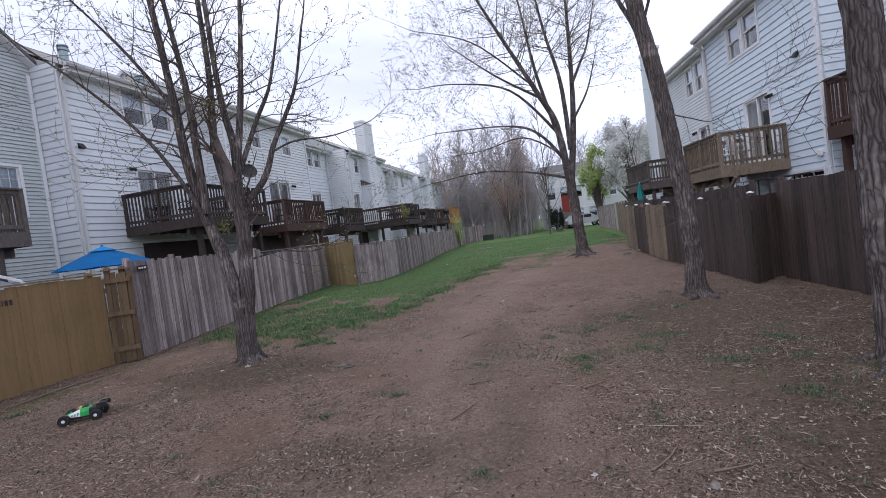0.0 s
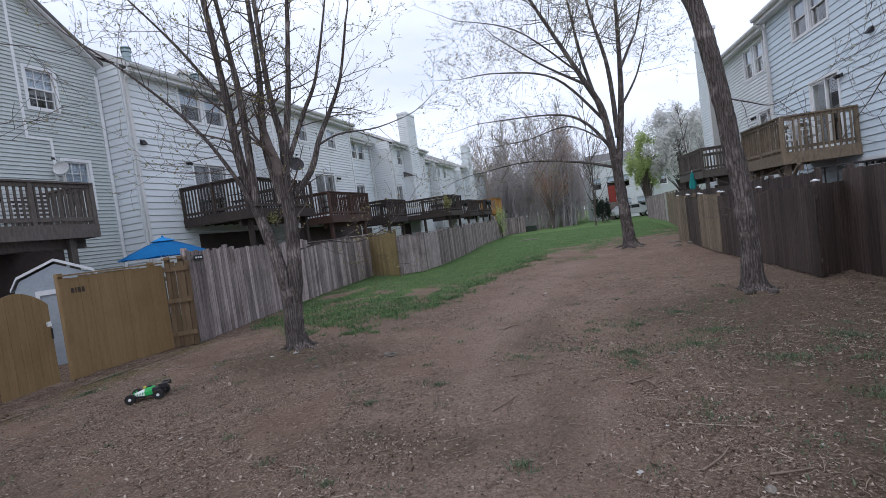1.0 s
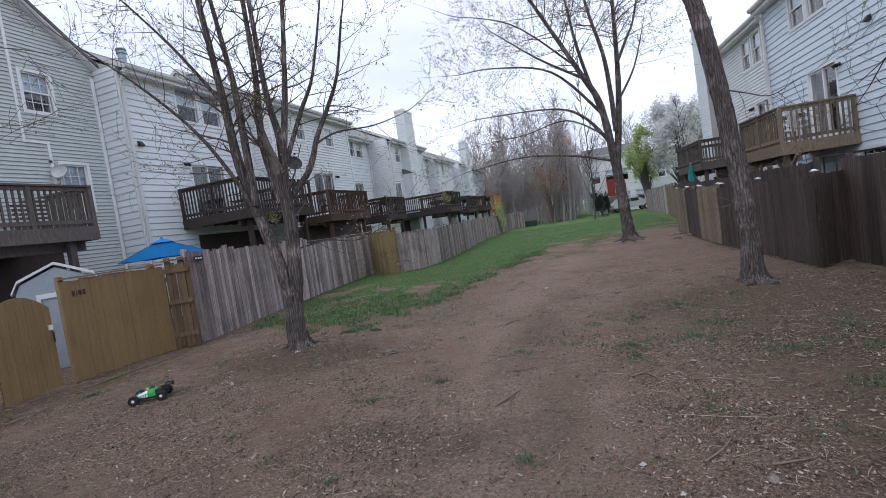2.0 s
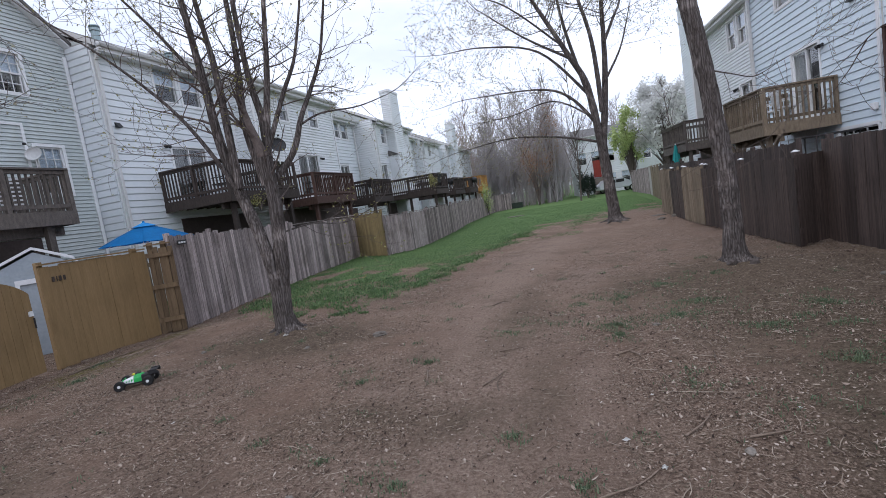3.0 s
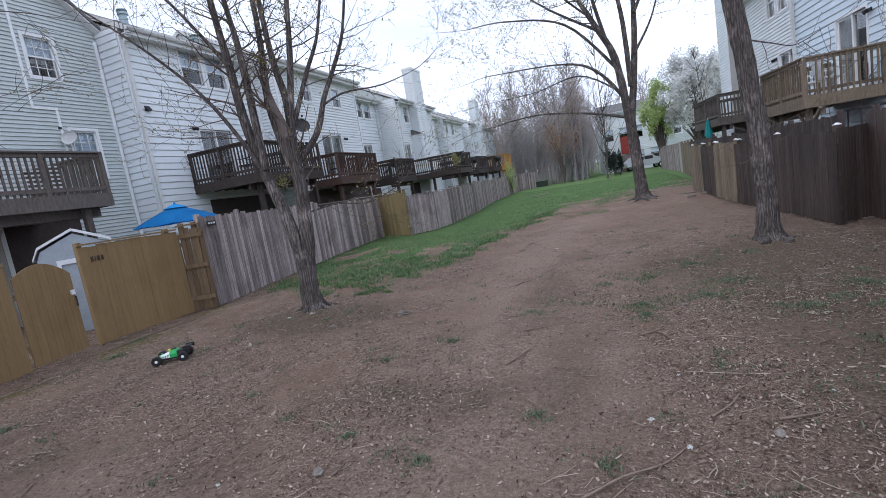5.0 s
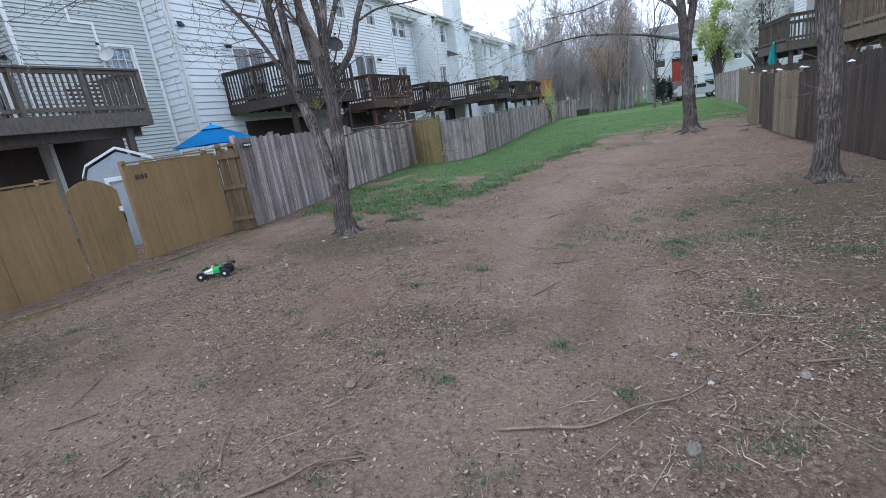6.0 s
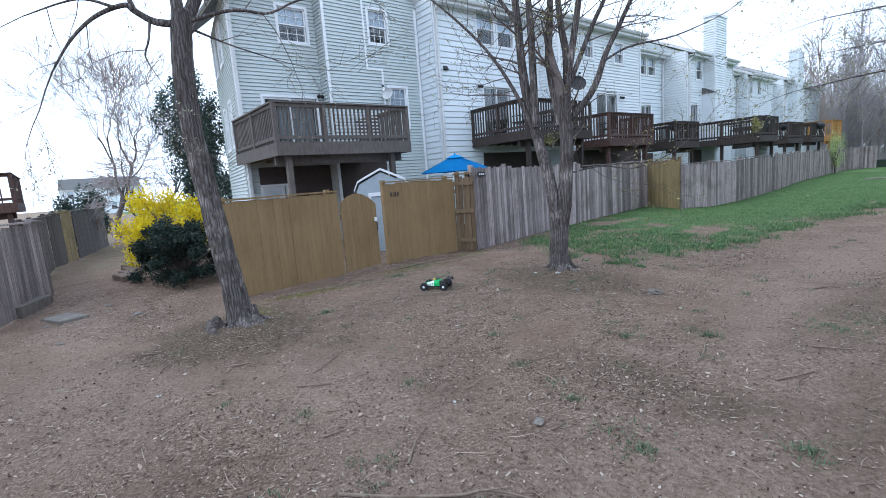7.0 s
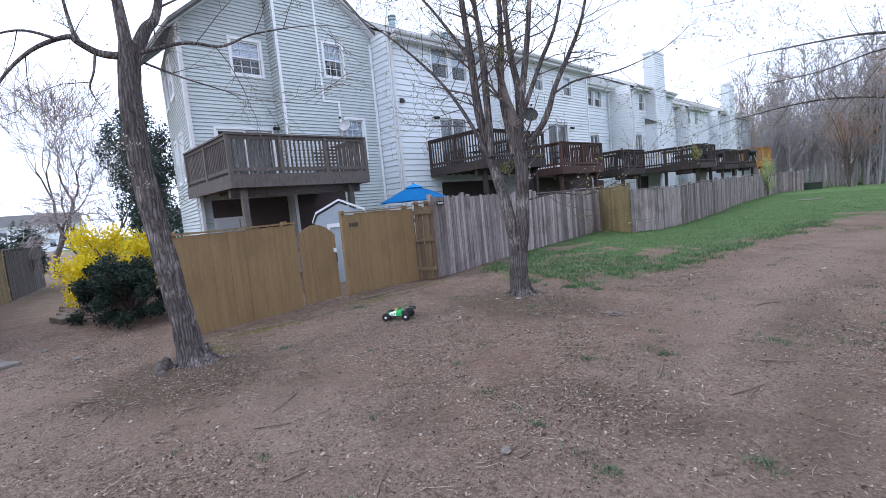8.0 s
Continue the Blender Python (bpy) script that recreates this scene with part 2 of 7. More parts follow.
BRICK = material("brown_timber_step", (0.085, 0.060, 0.045), (0.16, 0.115, 0.085), 5, 0.85, 0.3)
RUBBER = material("black_rubber", (0.012, 0.012, 0.012), (0.028, 0.027, 0.026), 12, 0.85, 0.3)
GREEN_PAINT = material("green_plastic", (0.02, 0.36, 0.08), (0.03, 0.46, 0.11), 20, 0.35, 0.0)
YELLOW_PAINT = material("yellow_plastic", (0.62, 0.6, 0.05), (0.7, 0.68, 0.08), 20, 0.35, 0.0)
CAR_PAINT = material("silver_car_paint", (0.45, 0.47, 0.49), (0.5, 0.52, 0.54), 3, 0.3, 0, metal=0.4)
GRASS = island_leaf("grass_blades", (0.052, 0.115, 0.046), (0.235, 0.340, 0.150), 0.6, 0.4)
WEED = island_leaf("weed_leaves", (0.070, 0.105, 0.060), (0.200, 0.245, 0.145), 0.6, 0.3)
LITTER = island_leaf("dead_leaves", (0.034, 0.022, 0.017), (0.47, 0.395, 0.330), 0.85, 0.1, ((0.3, (0.100, 0.066, 0.048)), (0.55, (0.241, 0.178, 0.134)), (0.85, (0.380, 0.305, 0.245))))
BUDS = island_leaf("spring_buds", (0.22, 0.21, 0.06), (0.46, 0.43, 0.20), 0.6, 0.4)
PALE_BUDS = island_leaf("pale_spring_buds", (0.30, 0.28, 0.20), (0.56, 0.55, 0.40), 0.6, 0.5)
YELLOW_FLOWER = island_leaf("yellow_flowers", (0.62, 0.46, 0.004), (0.85, 0.72, 0.02), 0.6, 0.35)
EVERGREEN = island_leaf("evergreen_needles", (0.010, 0.020, 0.015), (0.036, 0.054, 0.038), 0.6, 0.15)
EVERGREEN_FAR = island_leaf("far_evergreen_leaves", (0.030, 0.052, 0.042), (0.105, 0.140, 0.112), 0.5, 0.2)
BLOSSOM = island_leaf("white_blossom", (0.68, 0.68, 0.66), (0.88, 0.88, 0.86), 0.7, 0.5)
FRESH = island_leaf("fresh_green_leaves", (0.336, 0.420, 0.144), (0.600, 0.684, 0.336), 0.6, 0.4)
RUST = island_leaf("rust_brown_leaves", (0.26, 0.12, 0.05), (0.46, 0.25, 0.11), 0.7, 0.3)


def ground_material():
    """Bare trodden earth with leaf crumbs; grass roots where the painted lawn is."""
    m = bpy.data.materials.new("earth_and_lawn")
    m.use_nodes = True
    n, l = m.node_tree.nodes, m.node_tree.links
    p = n["Principled BSDF"]
    p.inputs["Roughness"].default_value = 0.95
    p.inputs["Specular IOR Level"].default_value = 0.15
    geo = n.new("ShaderNodeNewGeometry")

    def noise_of(scale, detail=6, rough=0.6):
        t = n.new("ShaderNodeTexNoise")
        t.inputs["Scale"].default_value = scale
        t.inputs["Detail"].default_value = detail
        t.inputs["Roughness"].default_value = rough
        l.new(geo.outputs["Position"], t.inputs["Vector"])
        return t.outputs["Fac"]

    def ramp_of(value, *stops):
        r = n.new("ShaderNodeValToRGB")
        while len(r.color_ramp.elements) < len(stops):
            r.color_ramp.elements.new(0.5)
        for e, (at, c) in zip(r.color_ramp.elements, stops):
            e.position, e.color = at, (*c, 1)
        l.new(value, r.inputs["Fac"])
        return r.outputs["Color"]

    def mixed(fac, a, b):
        x = n.new("ShaderNodeMix")
        x.data_type = "RGBA"
        l.new(fac, x.inputs["Factor"])
        l.new(a, x.inputs["A"])
        l.new(b, x.inputs["B"])
        return x.outputs["Result"]

    def span(value, a, b, top=1.0):
        r = n.new("ShaderNodeMapRange")
        r.inputs["From Min"].default_value, r.inputs["From Max"].default_value = a, b
        r.inputs["To Max"].default_value = top
        l.new(value, r.inputs["Value"])
        return r.outputs["Result"]

    earth = ramp_of(noise_of(0.9), (0.28, (0.125, 0.078, 0.056)), (0.5, (0.250, 0.167, 0.121)), (0.72, (0.400, 0.287, 0.216)))
    crumbs = ramp_of(noise_of(38, 5, 0.7), (0.38, (0.067, 0.043, 0.032)), (0.52, (0.260, 0.177, 0.131)), (0.66, (0.664, 0.520, 0.407)))
    grit = ramp_of(noise_of(95, 4, 0.8), (0.40, (0.079, 0.052, 0.037)), (0.52, (0.278, 0.190, 0.140)), (0.64, (0.699, 0.554, 0.438)))
    cover = n.new("ShaderNodeAttribute")
    cover.attribute_name = "strewn"
    thick = n.new("ShaderNodeMath")
    thick.operation = "MULTIPLY_ADD"
    thick.inputs[1].default_value = 0.9
    l.new(noise_of(4.5, 9, 0.75), thick.inputs[0])
    l.new(cover.outputs["Fac"], thick.inputs[2])
    soil = mixed(span(thick.outputs["Value"], 0.34, 0.90, 0.92), earth, mixed(span(noise_of(5.5), 0.4, 0.6), crumbs, grit))
    pale = n.new("ShaderNodeAttribute")
    pale.attribute_name = "trodden"
    worn = ramp_of(noise_of(34, 9, 0.8), (0.36, (0.140, 0.096, 0.074)), (0.5, (0.330, 0.238, 0.184)), (0.64, (0.520, 0.410, 0.330)))
    soil = mixed(span(pale.outputs["Fac"], 0.12, 0.85, 0.72), soil, worn)
    mould = ramp_of(noise_of(26, 8, 0.75), (0.36, (0.070, 0.049, 0.036)), (0.55, (0.165, 0.116, 0.086)), (0.7, (0.345, 0.270, 0.205)))
    soil = mixed(span(noise_of(0.75, 9, 0.72), 0.50, 0.64, 0.5), soil, mould)
    dust = ramp_of(noise_of(48, 7, 0.75), (0.36, (0.190, 0.128, 0.092)), (0.52, (0.365, 0.268, 0.200)), (0.66, (0.560, 0.450, 0.355)))
    dusty = n.new("ShaderNodeTexNoise")
    dusty.inputs["Scale"].default_value = 0.9
    dusty.inputs["Detail"].default_value = 9
    dusty.inputs["Roughness"].default_value = 0.72
    shifted = n.new("ShaderNodeVectorMath")
    shifted.inputs[1].default_value = (31.0, 17.0, 5.0)
    l.new(geo.outputs["Position"], shifted.inputs[0])
    l.new(shifted.outputs["Vector"], dusty.inputs["Vector"])
    soil = mixed(span(dusty.outputs["Fac"], 0.53, 0.68, 0.6), soil, dust)
    heap = n.new("ShaderNodeAttribute")
    heap.attribute_name = "mulch"
    dark = ramp_of(noise_of(30, 8, 0.75), (0.34, (0.062, 0.045, 0.030)), (0.55, (0.165, 0.124, 0.086)), (0.72, (0.350, 0.290, 0.220)))
    ragged = n.new("ShaderNodeMath")
    ragged.operation = "MULTIPLY"
    l.new(heap.outputs["Fac"], ragged.inputs[0])
    l.new(span(noise_of(1.8, 8, 0.7), 0.25, 0.6), ragged.inputs[1])
    soil = mixed(span(ragged.outputs["Value"], 0.06, 0.5, 0.85), soil, dark)
    turf = mixed(span(noise_of(1.1, 9, 0.75), 0.40, 0.62), ramp_of(noise_of(22, 9, 0.8), (0.3, (0.050, 0.092, 0.034)), (0.5, (0.092, 0.168, 0.058)), (0.72, (0.165, 0.228, 0.100))), ramp_of(noise_of(15, 9, 0.8), (0.3, (0.100, 0.150, 0.055)), (0.5, (0.155, 0.245, 0.083)), (0.72, (0.265, 0.310, 0.145))))
    mossy = n.new("ShaderNodeAttribute")
    mossy.attribute_name = "moss"
    damp = n.new("ShaderNodeMath")
    damp.operation = "MULTIPLY"
    l.new(mossy.outputs["Fac"], damp.inputs[0])
    l.new(span(noise_of(6, 8, 0.7), 0.35, 0.6), damp.inputs[1])
    soil = mixed(span(damp.outputs["Value"], 0.15, 0.7, 0.8), soil, ramp_of(noise_of(40, 6, 0.7), (0.35, (0.085, 0.080, 0.018)), (0.65, (0.215, 0.200, 0.050))))
    lawn = n.new("ShaderNodeAttribute")
    lawn.attribute_name = "lawn"
    edge = n.new("ShaderNodeMath")
    edge.operation = "ADD"
    l.new(lawn.outputs["Fac"], edge.inputs[0])
    l.new(span(noise_of(3.2, 8, 0.7), 0.2, 0.8, 0.9), edge.inputs[1])
    l.new(mixed(span(edge.outputs["Value"], 0.88, 1.30), soil, turf), p.inputs["Base Color"])
    b = n.new("ShaderNodeBump")
    b.inputs["Strength"].default_value = 1.0
    b.inputs["Distance"].default_value = 0.06
    l.new(noise_of(30, 9, 0.75), b.inputs["Height"])
    l.new(b.outputs["Normal"], p.inputs["Normal"])
    return m


EARTH = ground_material()


# building helpers
def mesh_of(name, verts, faces, mat, smooth=False):
    me = bpy.data.meshes.new(name)
    me.from_pydata(verts, [], faces)
    me.materials.append(mat)
    if smooth:
        me.polygons.foreach_set("use_smooth", [True] * len(me.polygons))
    me.update()
    return me


def quads_mesh(name, verts, quads, mat, smooth=False):
    """A large mesh of quads from numpy arrays."""
    verts, quads = np.asarray(verts, np.float32), np.asarray(quads, np.int32)
    me = bpy.data.meshes.new(name)
    me.vertices.add(len(verts))
    me.vertices.foreach_set("co", verts.ravel())
    me.loops.add(quads.size)
    me.loops.foreach_set("vertex_index", quads.ravel())
    me.polygons.add(len(quads))
    me.polygons.foreach_set("loop_start", np.arange(0, quads.size, quads.shape[1], dtype=np.int32))
    if smooth:
        me.polygons.foreach_set("use_smooth", np.ones(len(quads), bool))
    me.materials.append(mat)
    me.update()
    me.validate()
    return me


def thing(name, m=None, label="", category="", group="", kind=""):
    ob = new(name)
    ob.empty_display_size = 0.2
    if m is not None:
        ob.matrix_world = m
    return tagged(ob, label, category, group, kind)


def under(ob, parent):
    ob.parent = parent
    return ob


def part(name, bm, mat, parent, label=""):
    """Links a bmesh as one mesh object under a thing or a part."""
    me = bpy.data.meshes.new(name)
    bmesh.ops.recalc_face_normals(bm, faces=bm.faces)
    bm.to_mesh(me)
    bm.free()
    me.materials.append(mat)
    ob = new(name, me)
    if parent is not None:
        ob.parent = parent
    return tagged(ob, label)


def piece(name, me, parent, m, label=""):
    """One more object on a shared mesh."""
    ob = new(name, me)
    ob.parent = parent
    ob.matrix_local = m
    return tagged(ob, label)


BOX_FACES = ((0, 3, 2, 1), (4, 5, 6, 7), (0, 1, 5, 4), (1, 2, 6, 5), (2, 3, 7, 6), (3, 0, 4, 7))


def add_box(bm, x0, x1, y0, y1, z0, z1, m=None):
    co = [Vector(c) for c in ((x0, y0, z0), (x1, y0, z0), (x1, y1, z0), (x0, y1, z0), (x0, y0, z1), (x1, y0, z1), (x1, y1, z1), (x0, y1, z1))]
    if m is not None:
        co = [m @ c for c in co]
    v = [bm.verts.new(c) for c in co]
    for f in BOX_FACES:
        bm.faces.new([v[i] for i in f])
    return bm


def box(*b, m=None):
    return add_box(bmesh.new(), *b, m=m)


def boxes(*many):
    bm = bmesh.new()
    for b in many:
        add_box(bm, *b)
    return bm


def soft_box(x0, x1, y0, y1, z0, z1, r=0.01):
    bm = box(x0, x1, y0, y1, z0, z1)
    bmesh.ops.bevel(bm, geom=list(bm.edges), offset=r, segments=2, affect="EDGES", profile=0.6)
    return bm


def add_rod(bm, a, b, r0, r1=None, sides=8, cap=True):
    """A straight round bar from a to b."""
    a, b = Vector(a), Vector(b)
    r1 = r0 if r1 is None else r1
    q = (b - a).to_track_quat("Z", "Y")
    rings = []
    for c, r in ((a, r0), (b, r1)):
        rings.append([bm.verts.new(c + q @ Vector((r * math.cos(t), r * math.sin(t), 0))) for t in (2 * math.pi * i / sides for i in range(sides))])
    for i in range(sides):
        bm.faces.new((rings[0][i], rings[0][(i + 1) % sides], rings[1][(i + 1) % sides], rings[1][i]))
    if cap:
        bm.faces.new(rings[0][::-1])
        bm.faces.new(rings[1])
    return bm


def rod(a, b, r0, r1=None, sides=8):
    return add_rod(bmesh.new(), a, b, r0, r1, sides)


def add_lathe(bm, profile, sides=16, m=None):
    """A turned shape from (radius, height) pairs."""
    rings = []
    for r, z in profile:
        ring = []
        for i in range(sides):
            t = 2 * math.pi * i / sides
            c = Vector((r * math.cos(t), r * math.sin(t), z))
            ring.append(bm.verts.new(m @ c if m is not None else c))
        rings.append(ring)
    for a, b in zip(rings, rings[1:]):
        for i in range(sides):
            bm.faces.new((a[i], a[(i + 1) % sides], b[(i + 1) % sides], b[i]))
    bm.faces.new(rings[0][::-1])
    bm.faces.new(rings[-1])
    return bm


def box_mesh(name, x0, x1, y0, y1, z0, z1, mat, r=0.0):
    bm = soft_box(x0, x1, y0, y1, z0, z1, r) if r else box(x0, x1, y0, y1, z0, z1)
    me = bpy.data.meshes.new(name)
    bmesh.ops.recalc_face_normals(bm, faces=bm.faces)
    bm.to_mesh(me)
    bm.free()
    me.materials.append(mat)
    return me


# ground: one sheet, gently uneven
def ground_height(x, y):
    h = 0.03 * noise.noise((x * 0.35, y * 0.35, 3.1)) + 0.012 * noise.noise((x * 1.7, y * 1.7, 7.7))
    for bx, by, r, up in ((-5.07, 6.29, 0.7, 0.06), (-6.25, 1.26, 0.8, 0.07), (2.02, 8.26, 0.9, 0.08), (0.82, 19.20, 0.9, 0.08), (2.80, 4.85, 0.9, 0.1), (-11.99, 1.08, 1.6, 0.22)):
        d = math.hypot(x - bx, y - by) / r
        if d < 2:
            h += up * math.exp(-d * d)
    return h


LAWN_EDGE = ((-9.8, 9.9), (-6.5, 9.4), (-5.4, 8.8), (-4.4, 8.4), (-3.9, 9.6), (-3.35, 12.2), (-3.2, 15.4), (-2.3, 18.8), (0.2, 21.3), (2.5, 23.5), (9.0, 24.5))


EDGE_X = [e[0] for e in LAWN_EDGE]
EDGE_Y = [e[1] for e in LAWN_EDGE]


def lawn_at(x, y):
    """1 on the lawn, 0 on bare earth, soft between; the edge is a line of y over x, its width a few metres."""
    if x <= EDGE_X[0] or x >= EDGE_X[-1]:
        return 1.0 if y > 8 and x < 60 else 0.0
    line = EDGE_Y[-1]
    for k in range(len(EDGE_X) - 1):
        if EDGE_X[k] <= x < EDGE_X[k + 1]:
            line = EDGE_Y[k] + (x - EDGE_X[k]) / (EDGE_X[k + 1] - EDGE_X[k]) * (EDGE_Y[k + 1] - EDGE_Y[k])
            break
    steep = 1.0 if x < -4.2 or x > 0.5 else 2.4
    full = max(0.0, min(1.0, 0.5 + (y - line) / (4.2 * steep)))
    gap = noise.noise((x * 0.9, y * 0.9, 8.0)) + 0.6 * noise.noise((x * 2.3, y * 2.3, 5.0))
    worn = max(0.0, min(1.0, (gap + 0.02) / 0.22)) * max(0.0, min(1.0, (line + 6.5 - y) / 3.5))
    return full * (1 - 0.75 * worn)


WEEDS = ((0.3, 7.0, 0.5), (-0.4, 6.1, 0.4), (0.9, 7.6, 0.5), (0.1, 5.3, 0.35), (1.6, 7.9, 0.35), (-6.1, 2.6, 0.3), (-7.2, 1.9, 0.35), (0.84, 5.93, 0.7), (0.13, 5.67, 0.5), (-1.10, 5.75, 0.35), (1.15, 6.48, 0.5), (2.06, 5.24, 0.5), (2.28, 6.00, 0.4), (-0.21, 6.82, 0.5), (-1.91, 4.74, 0.12), (-0.24, 2.57, 0.25), (0.20, 2.40, 0.3), (0.54, 2.26, 0.3), (-0.71, 3.15, 0.15), (-7.31, 4.01, 0.3), (-1.40, 2.54, 0.2), (-2.09, 2.76, 0.12), (-2.52, 4.22, 0.18), (-7.83, 5.33, 0.25), (1.27, 3.42, 0.4), (1.85, 4.29, 0.5), (0.67, 4.02, 0.3), (2.55, 4.55, 0.4), (1.55, 5.35, 0.4), (-7.31, 4.60, 0.3), (-6.45, 1.86, 0.3))


def litter_bias(x, y):
    path = np.interp(y, [-5, 1.5, 3.4, 7.2, 10.4, 15, 22.5], [-1.5, -1.2, -1.0, -1.7, -1.8, -1.1, 0.9])
    bare = min(1.0, 0.42 + abs(x - path) / 2.4)
    patch = 0.5 + 0.75 * noise.noise((x * 0.8, y * 0.8, 9.0)) + 0.55 * noise.noise((x * 2.7, y * 2.7, 3.0))
    return max(0.16, bare * patch) * (1 - 0.7 * lawn_at(x, y))


def build_ground():
    xs = np.concatenate([[-900, -500, -300, -180, -110, -70, -45, -32, -25, -20, -16, -13, -11.5], np.arange(-10.4, 6.0, 0.12), [7, 8.5, 10.5, 13, 17, 24, 34, 50, 75, 120, 200, 350, 600, 900]])
    ys = np.concatenate([[-900, -500, -250, -120, -60, -35, -20, -12, -8, -6], np.arange(-5, 22.6, 0.12), np.arange(22.7, 66, 0.7), [68, 76, 90, 110, 150, 220, 350, 600, 900]])
    nx, ny = len(xs), len(ys)
    co = np.zeros((ny, nx, 3))
    lawn, worn = np.zeros((ny, nx)), np.zeros((ny, nx))
    for j, y in enumerate(ys):
        for i, x in enumerate(xs):
            near = abs(x) < 40 and -20 < y < 70
            co[j, i] = (x, y, ground_height(x, y) if near else 0.0)
            g = lawn_at(x, y) if near else (1.0 if y > 8 else 0.3)
            for wx, wy, r in WEEDS:
                d = math.hypot(x - wx, y - wy) / r
                if d < 1.6:
                    g = max(g, 0.33 * math.exp(-d * d))
            if x < -9.2 and y < 9:
                g = max(g, 0.25 if x > -15 else 0.45)
            lawn[j, i] = g
            path = np.interp(y, [-5, 1.5, 3.4, 7.2, 10.4, 15, 22.5], [-1.5, -1.2, -1.0, -1.7, -1.8, -1.1, 0.9])
            worn[j, i] = max(0.0, 1 - abs(x - path) / (1.9 if y < 4 else 1.4)) * max(0.0, min(1.0, (20 - y) / 6))
    gx, gy = np.meshgrid(xs, ys)
    for cx, cy, rx, ry in ((-1.30, 4.60, 0.45, 0.3), (-1.06, 2.60, 0.5, 0.45), (-0.20, 4.20, 0.25, 0.6), (-2.04, 4.00, 0.5, 0.3), (-0.30, 8.95, 0.5, 1.2), (-0.17, 3.30, 0.2, 0.4), (-3.6, 1.7, 1.7, 0.8), (-2.0, 1.3, 1.2, 0.6), (-5.3, 0.0, 1.8, 0.9), (-9.0, -0.1, 3.0, 0.5)):
        worn = np.maximum(worn, np.exp(-(((gx - cx) / rx) ** 2) - ((gy - cy) / ry) ** 2))
    idx = np.arange(nx * ny).reshape(ny, nx)
    quads = np.stack([idx[:-1, :-1], idx[:-1, 1:], idx[1:, 1:], idx[1:, :-1]], -1).reshape(-1, 4)
    me = quads_mesh("ground", co.reshape(-1, 3), quads, EARTH, True)
    mulch = np.zeros((ny, nx))
    strewn = np.full((ny, nx), 0.5)
    for j, y in enumerate(ys):
        for i, x in enumerate(xs):
            if abs(x) < 12 and -6 < y < 22:
                strewn[j, i] = litter_bias(x, y)
    for cx, cy, rx, ry in ((2.80, 6.54, 1.7, 3.0), (1.75, 7.55, 1.3, 1.2), (-4.60, 5.95, 1.2, 0.75), (-6.05, 1.36, 0.9, 0.9), (3.00, 2.97, 1.6, 2.1)):
        mulch = np.maximum(mulch, 1.5 * np.exp(-(((gx - cx) / rx) ** 2) - ((gy - cy) / ry) ** 2))
    for cx, cy, rx, ry in ((-1.15, 6.60, 0.40, 2.0), (-0.60, 3.90, 0.30, 1.0), (-1.20, 3.40, 0.5, 0.4), (-2.10, 3.40, 0.9, 0.4), (-5.05, 2.10, 0.9, 0.6), (-0.98, 6.10, 0.5, 0.5)):
        mulch = np.maximum(mulch, 0.5 * np.exp(-(((gx - cx) / rx) ** 2) - ((gy - cy) / ry) ** 2))
    moss = np.zeros((ny, nx))
    for cx, cy, rx, ry in ((-7.75, 5.3, 0.45, 0.9), (-7.6, 3.0, 0.3, 1.0), (-7.0, 1.9, 0.6, 0.35), (-7.9, 7.0, 0.3, 0.6)):
        moss = np.maximum(moss, np.exp(-(((gx - cx) / rx) ** 2) - ((gy - cy) / ry) ** 2))
    for nm, values in (("lawn", lawn), ("trodden", worn), ("mulch", mulch), ("strewn", strewn), ("moss", moss)):
        at = me.attributes.new(nm, "FLOAT", "POINT")
        at.data.foreach_set("value", values.ravel().astype(np.float32))
    return tagged(new("ground", me), "bare trodden earth with leaf crumbs and a green lawn", "ground", kind="structure")


ground = build_ground()


# windows, doors, walls and siding, in a wall's own axes: x outwards, y along, z up
def wall_with_holes(bm, x0, x1, y0, y1, z0, z1, holes):
    ys = sorted({y0, y1, *(min(max(v, y0), y1) for h in holes for v in h[:2])})
    zs = sorted({z0, z1, *(min(max(v, z0), z1) for h in holes for v in h[2:])})
    for a, b in zip(ys, ys[1:]):
        run = None
        for c, d in zip(zs, zs[1:]):
            open_here = any(h[0] < (a + b) / 2 < h[1] and h[2] < (c + d) / 2 < h[3] for h in holes)
            if open_here:
                if run:
                    add_box(bm, x0, x1, a, b, *run)
                run = None
            else:
                run = (run[0], d) if run else (c, d)
        if run:
            add_box(bm, x0, x1, a, b, *run)
    return bm


def spans_left(a, b, cuts):
    out = [(a, b)]
    for c, d in cuts:
        out = [s for p, q in out for s in ((p, min(q, c)), (max(p, d), q)) if s[1] - s[0] > 0.02]
    return out


def wedge_mesh(name, mat):
    """A siding board of unit length and unit exposure; its lower edge stands proud."""
    v = [(0, 0, 0), (0.004, 0, 0), (0.040, 0, 0.13), (0.016, 0, 1.0), (0, 0, 1.0)]
    v += [(x, 1, z) for x, _, z in v]
    return mesh_of(name, v, [(0, 1, 2, 3, 4), (9, 8, 7, 6, 5), (0, 5, 6, 1), (1, 6, 7, 2), (2, 7, 8, 3), (3, 8, 9, 4)], mat)


BOARD_MESH = {}


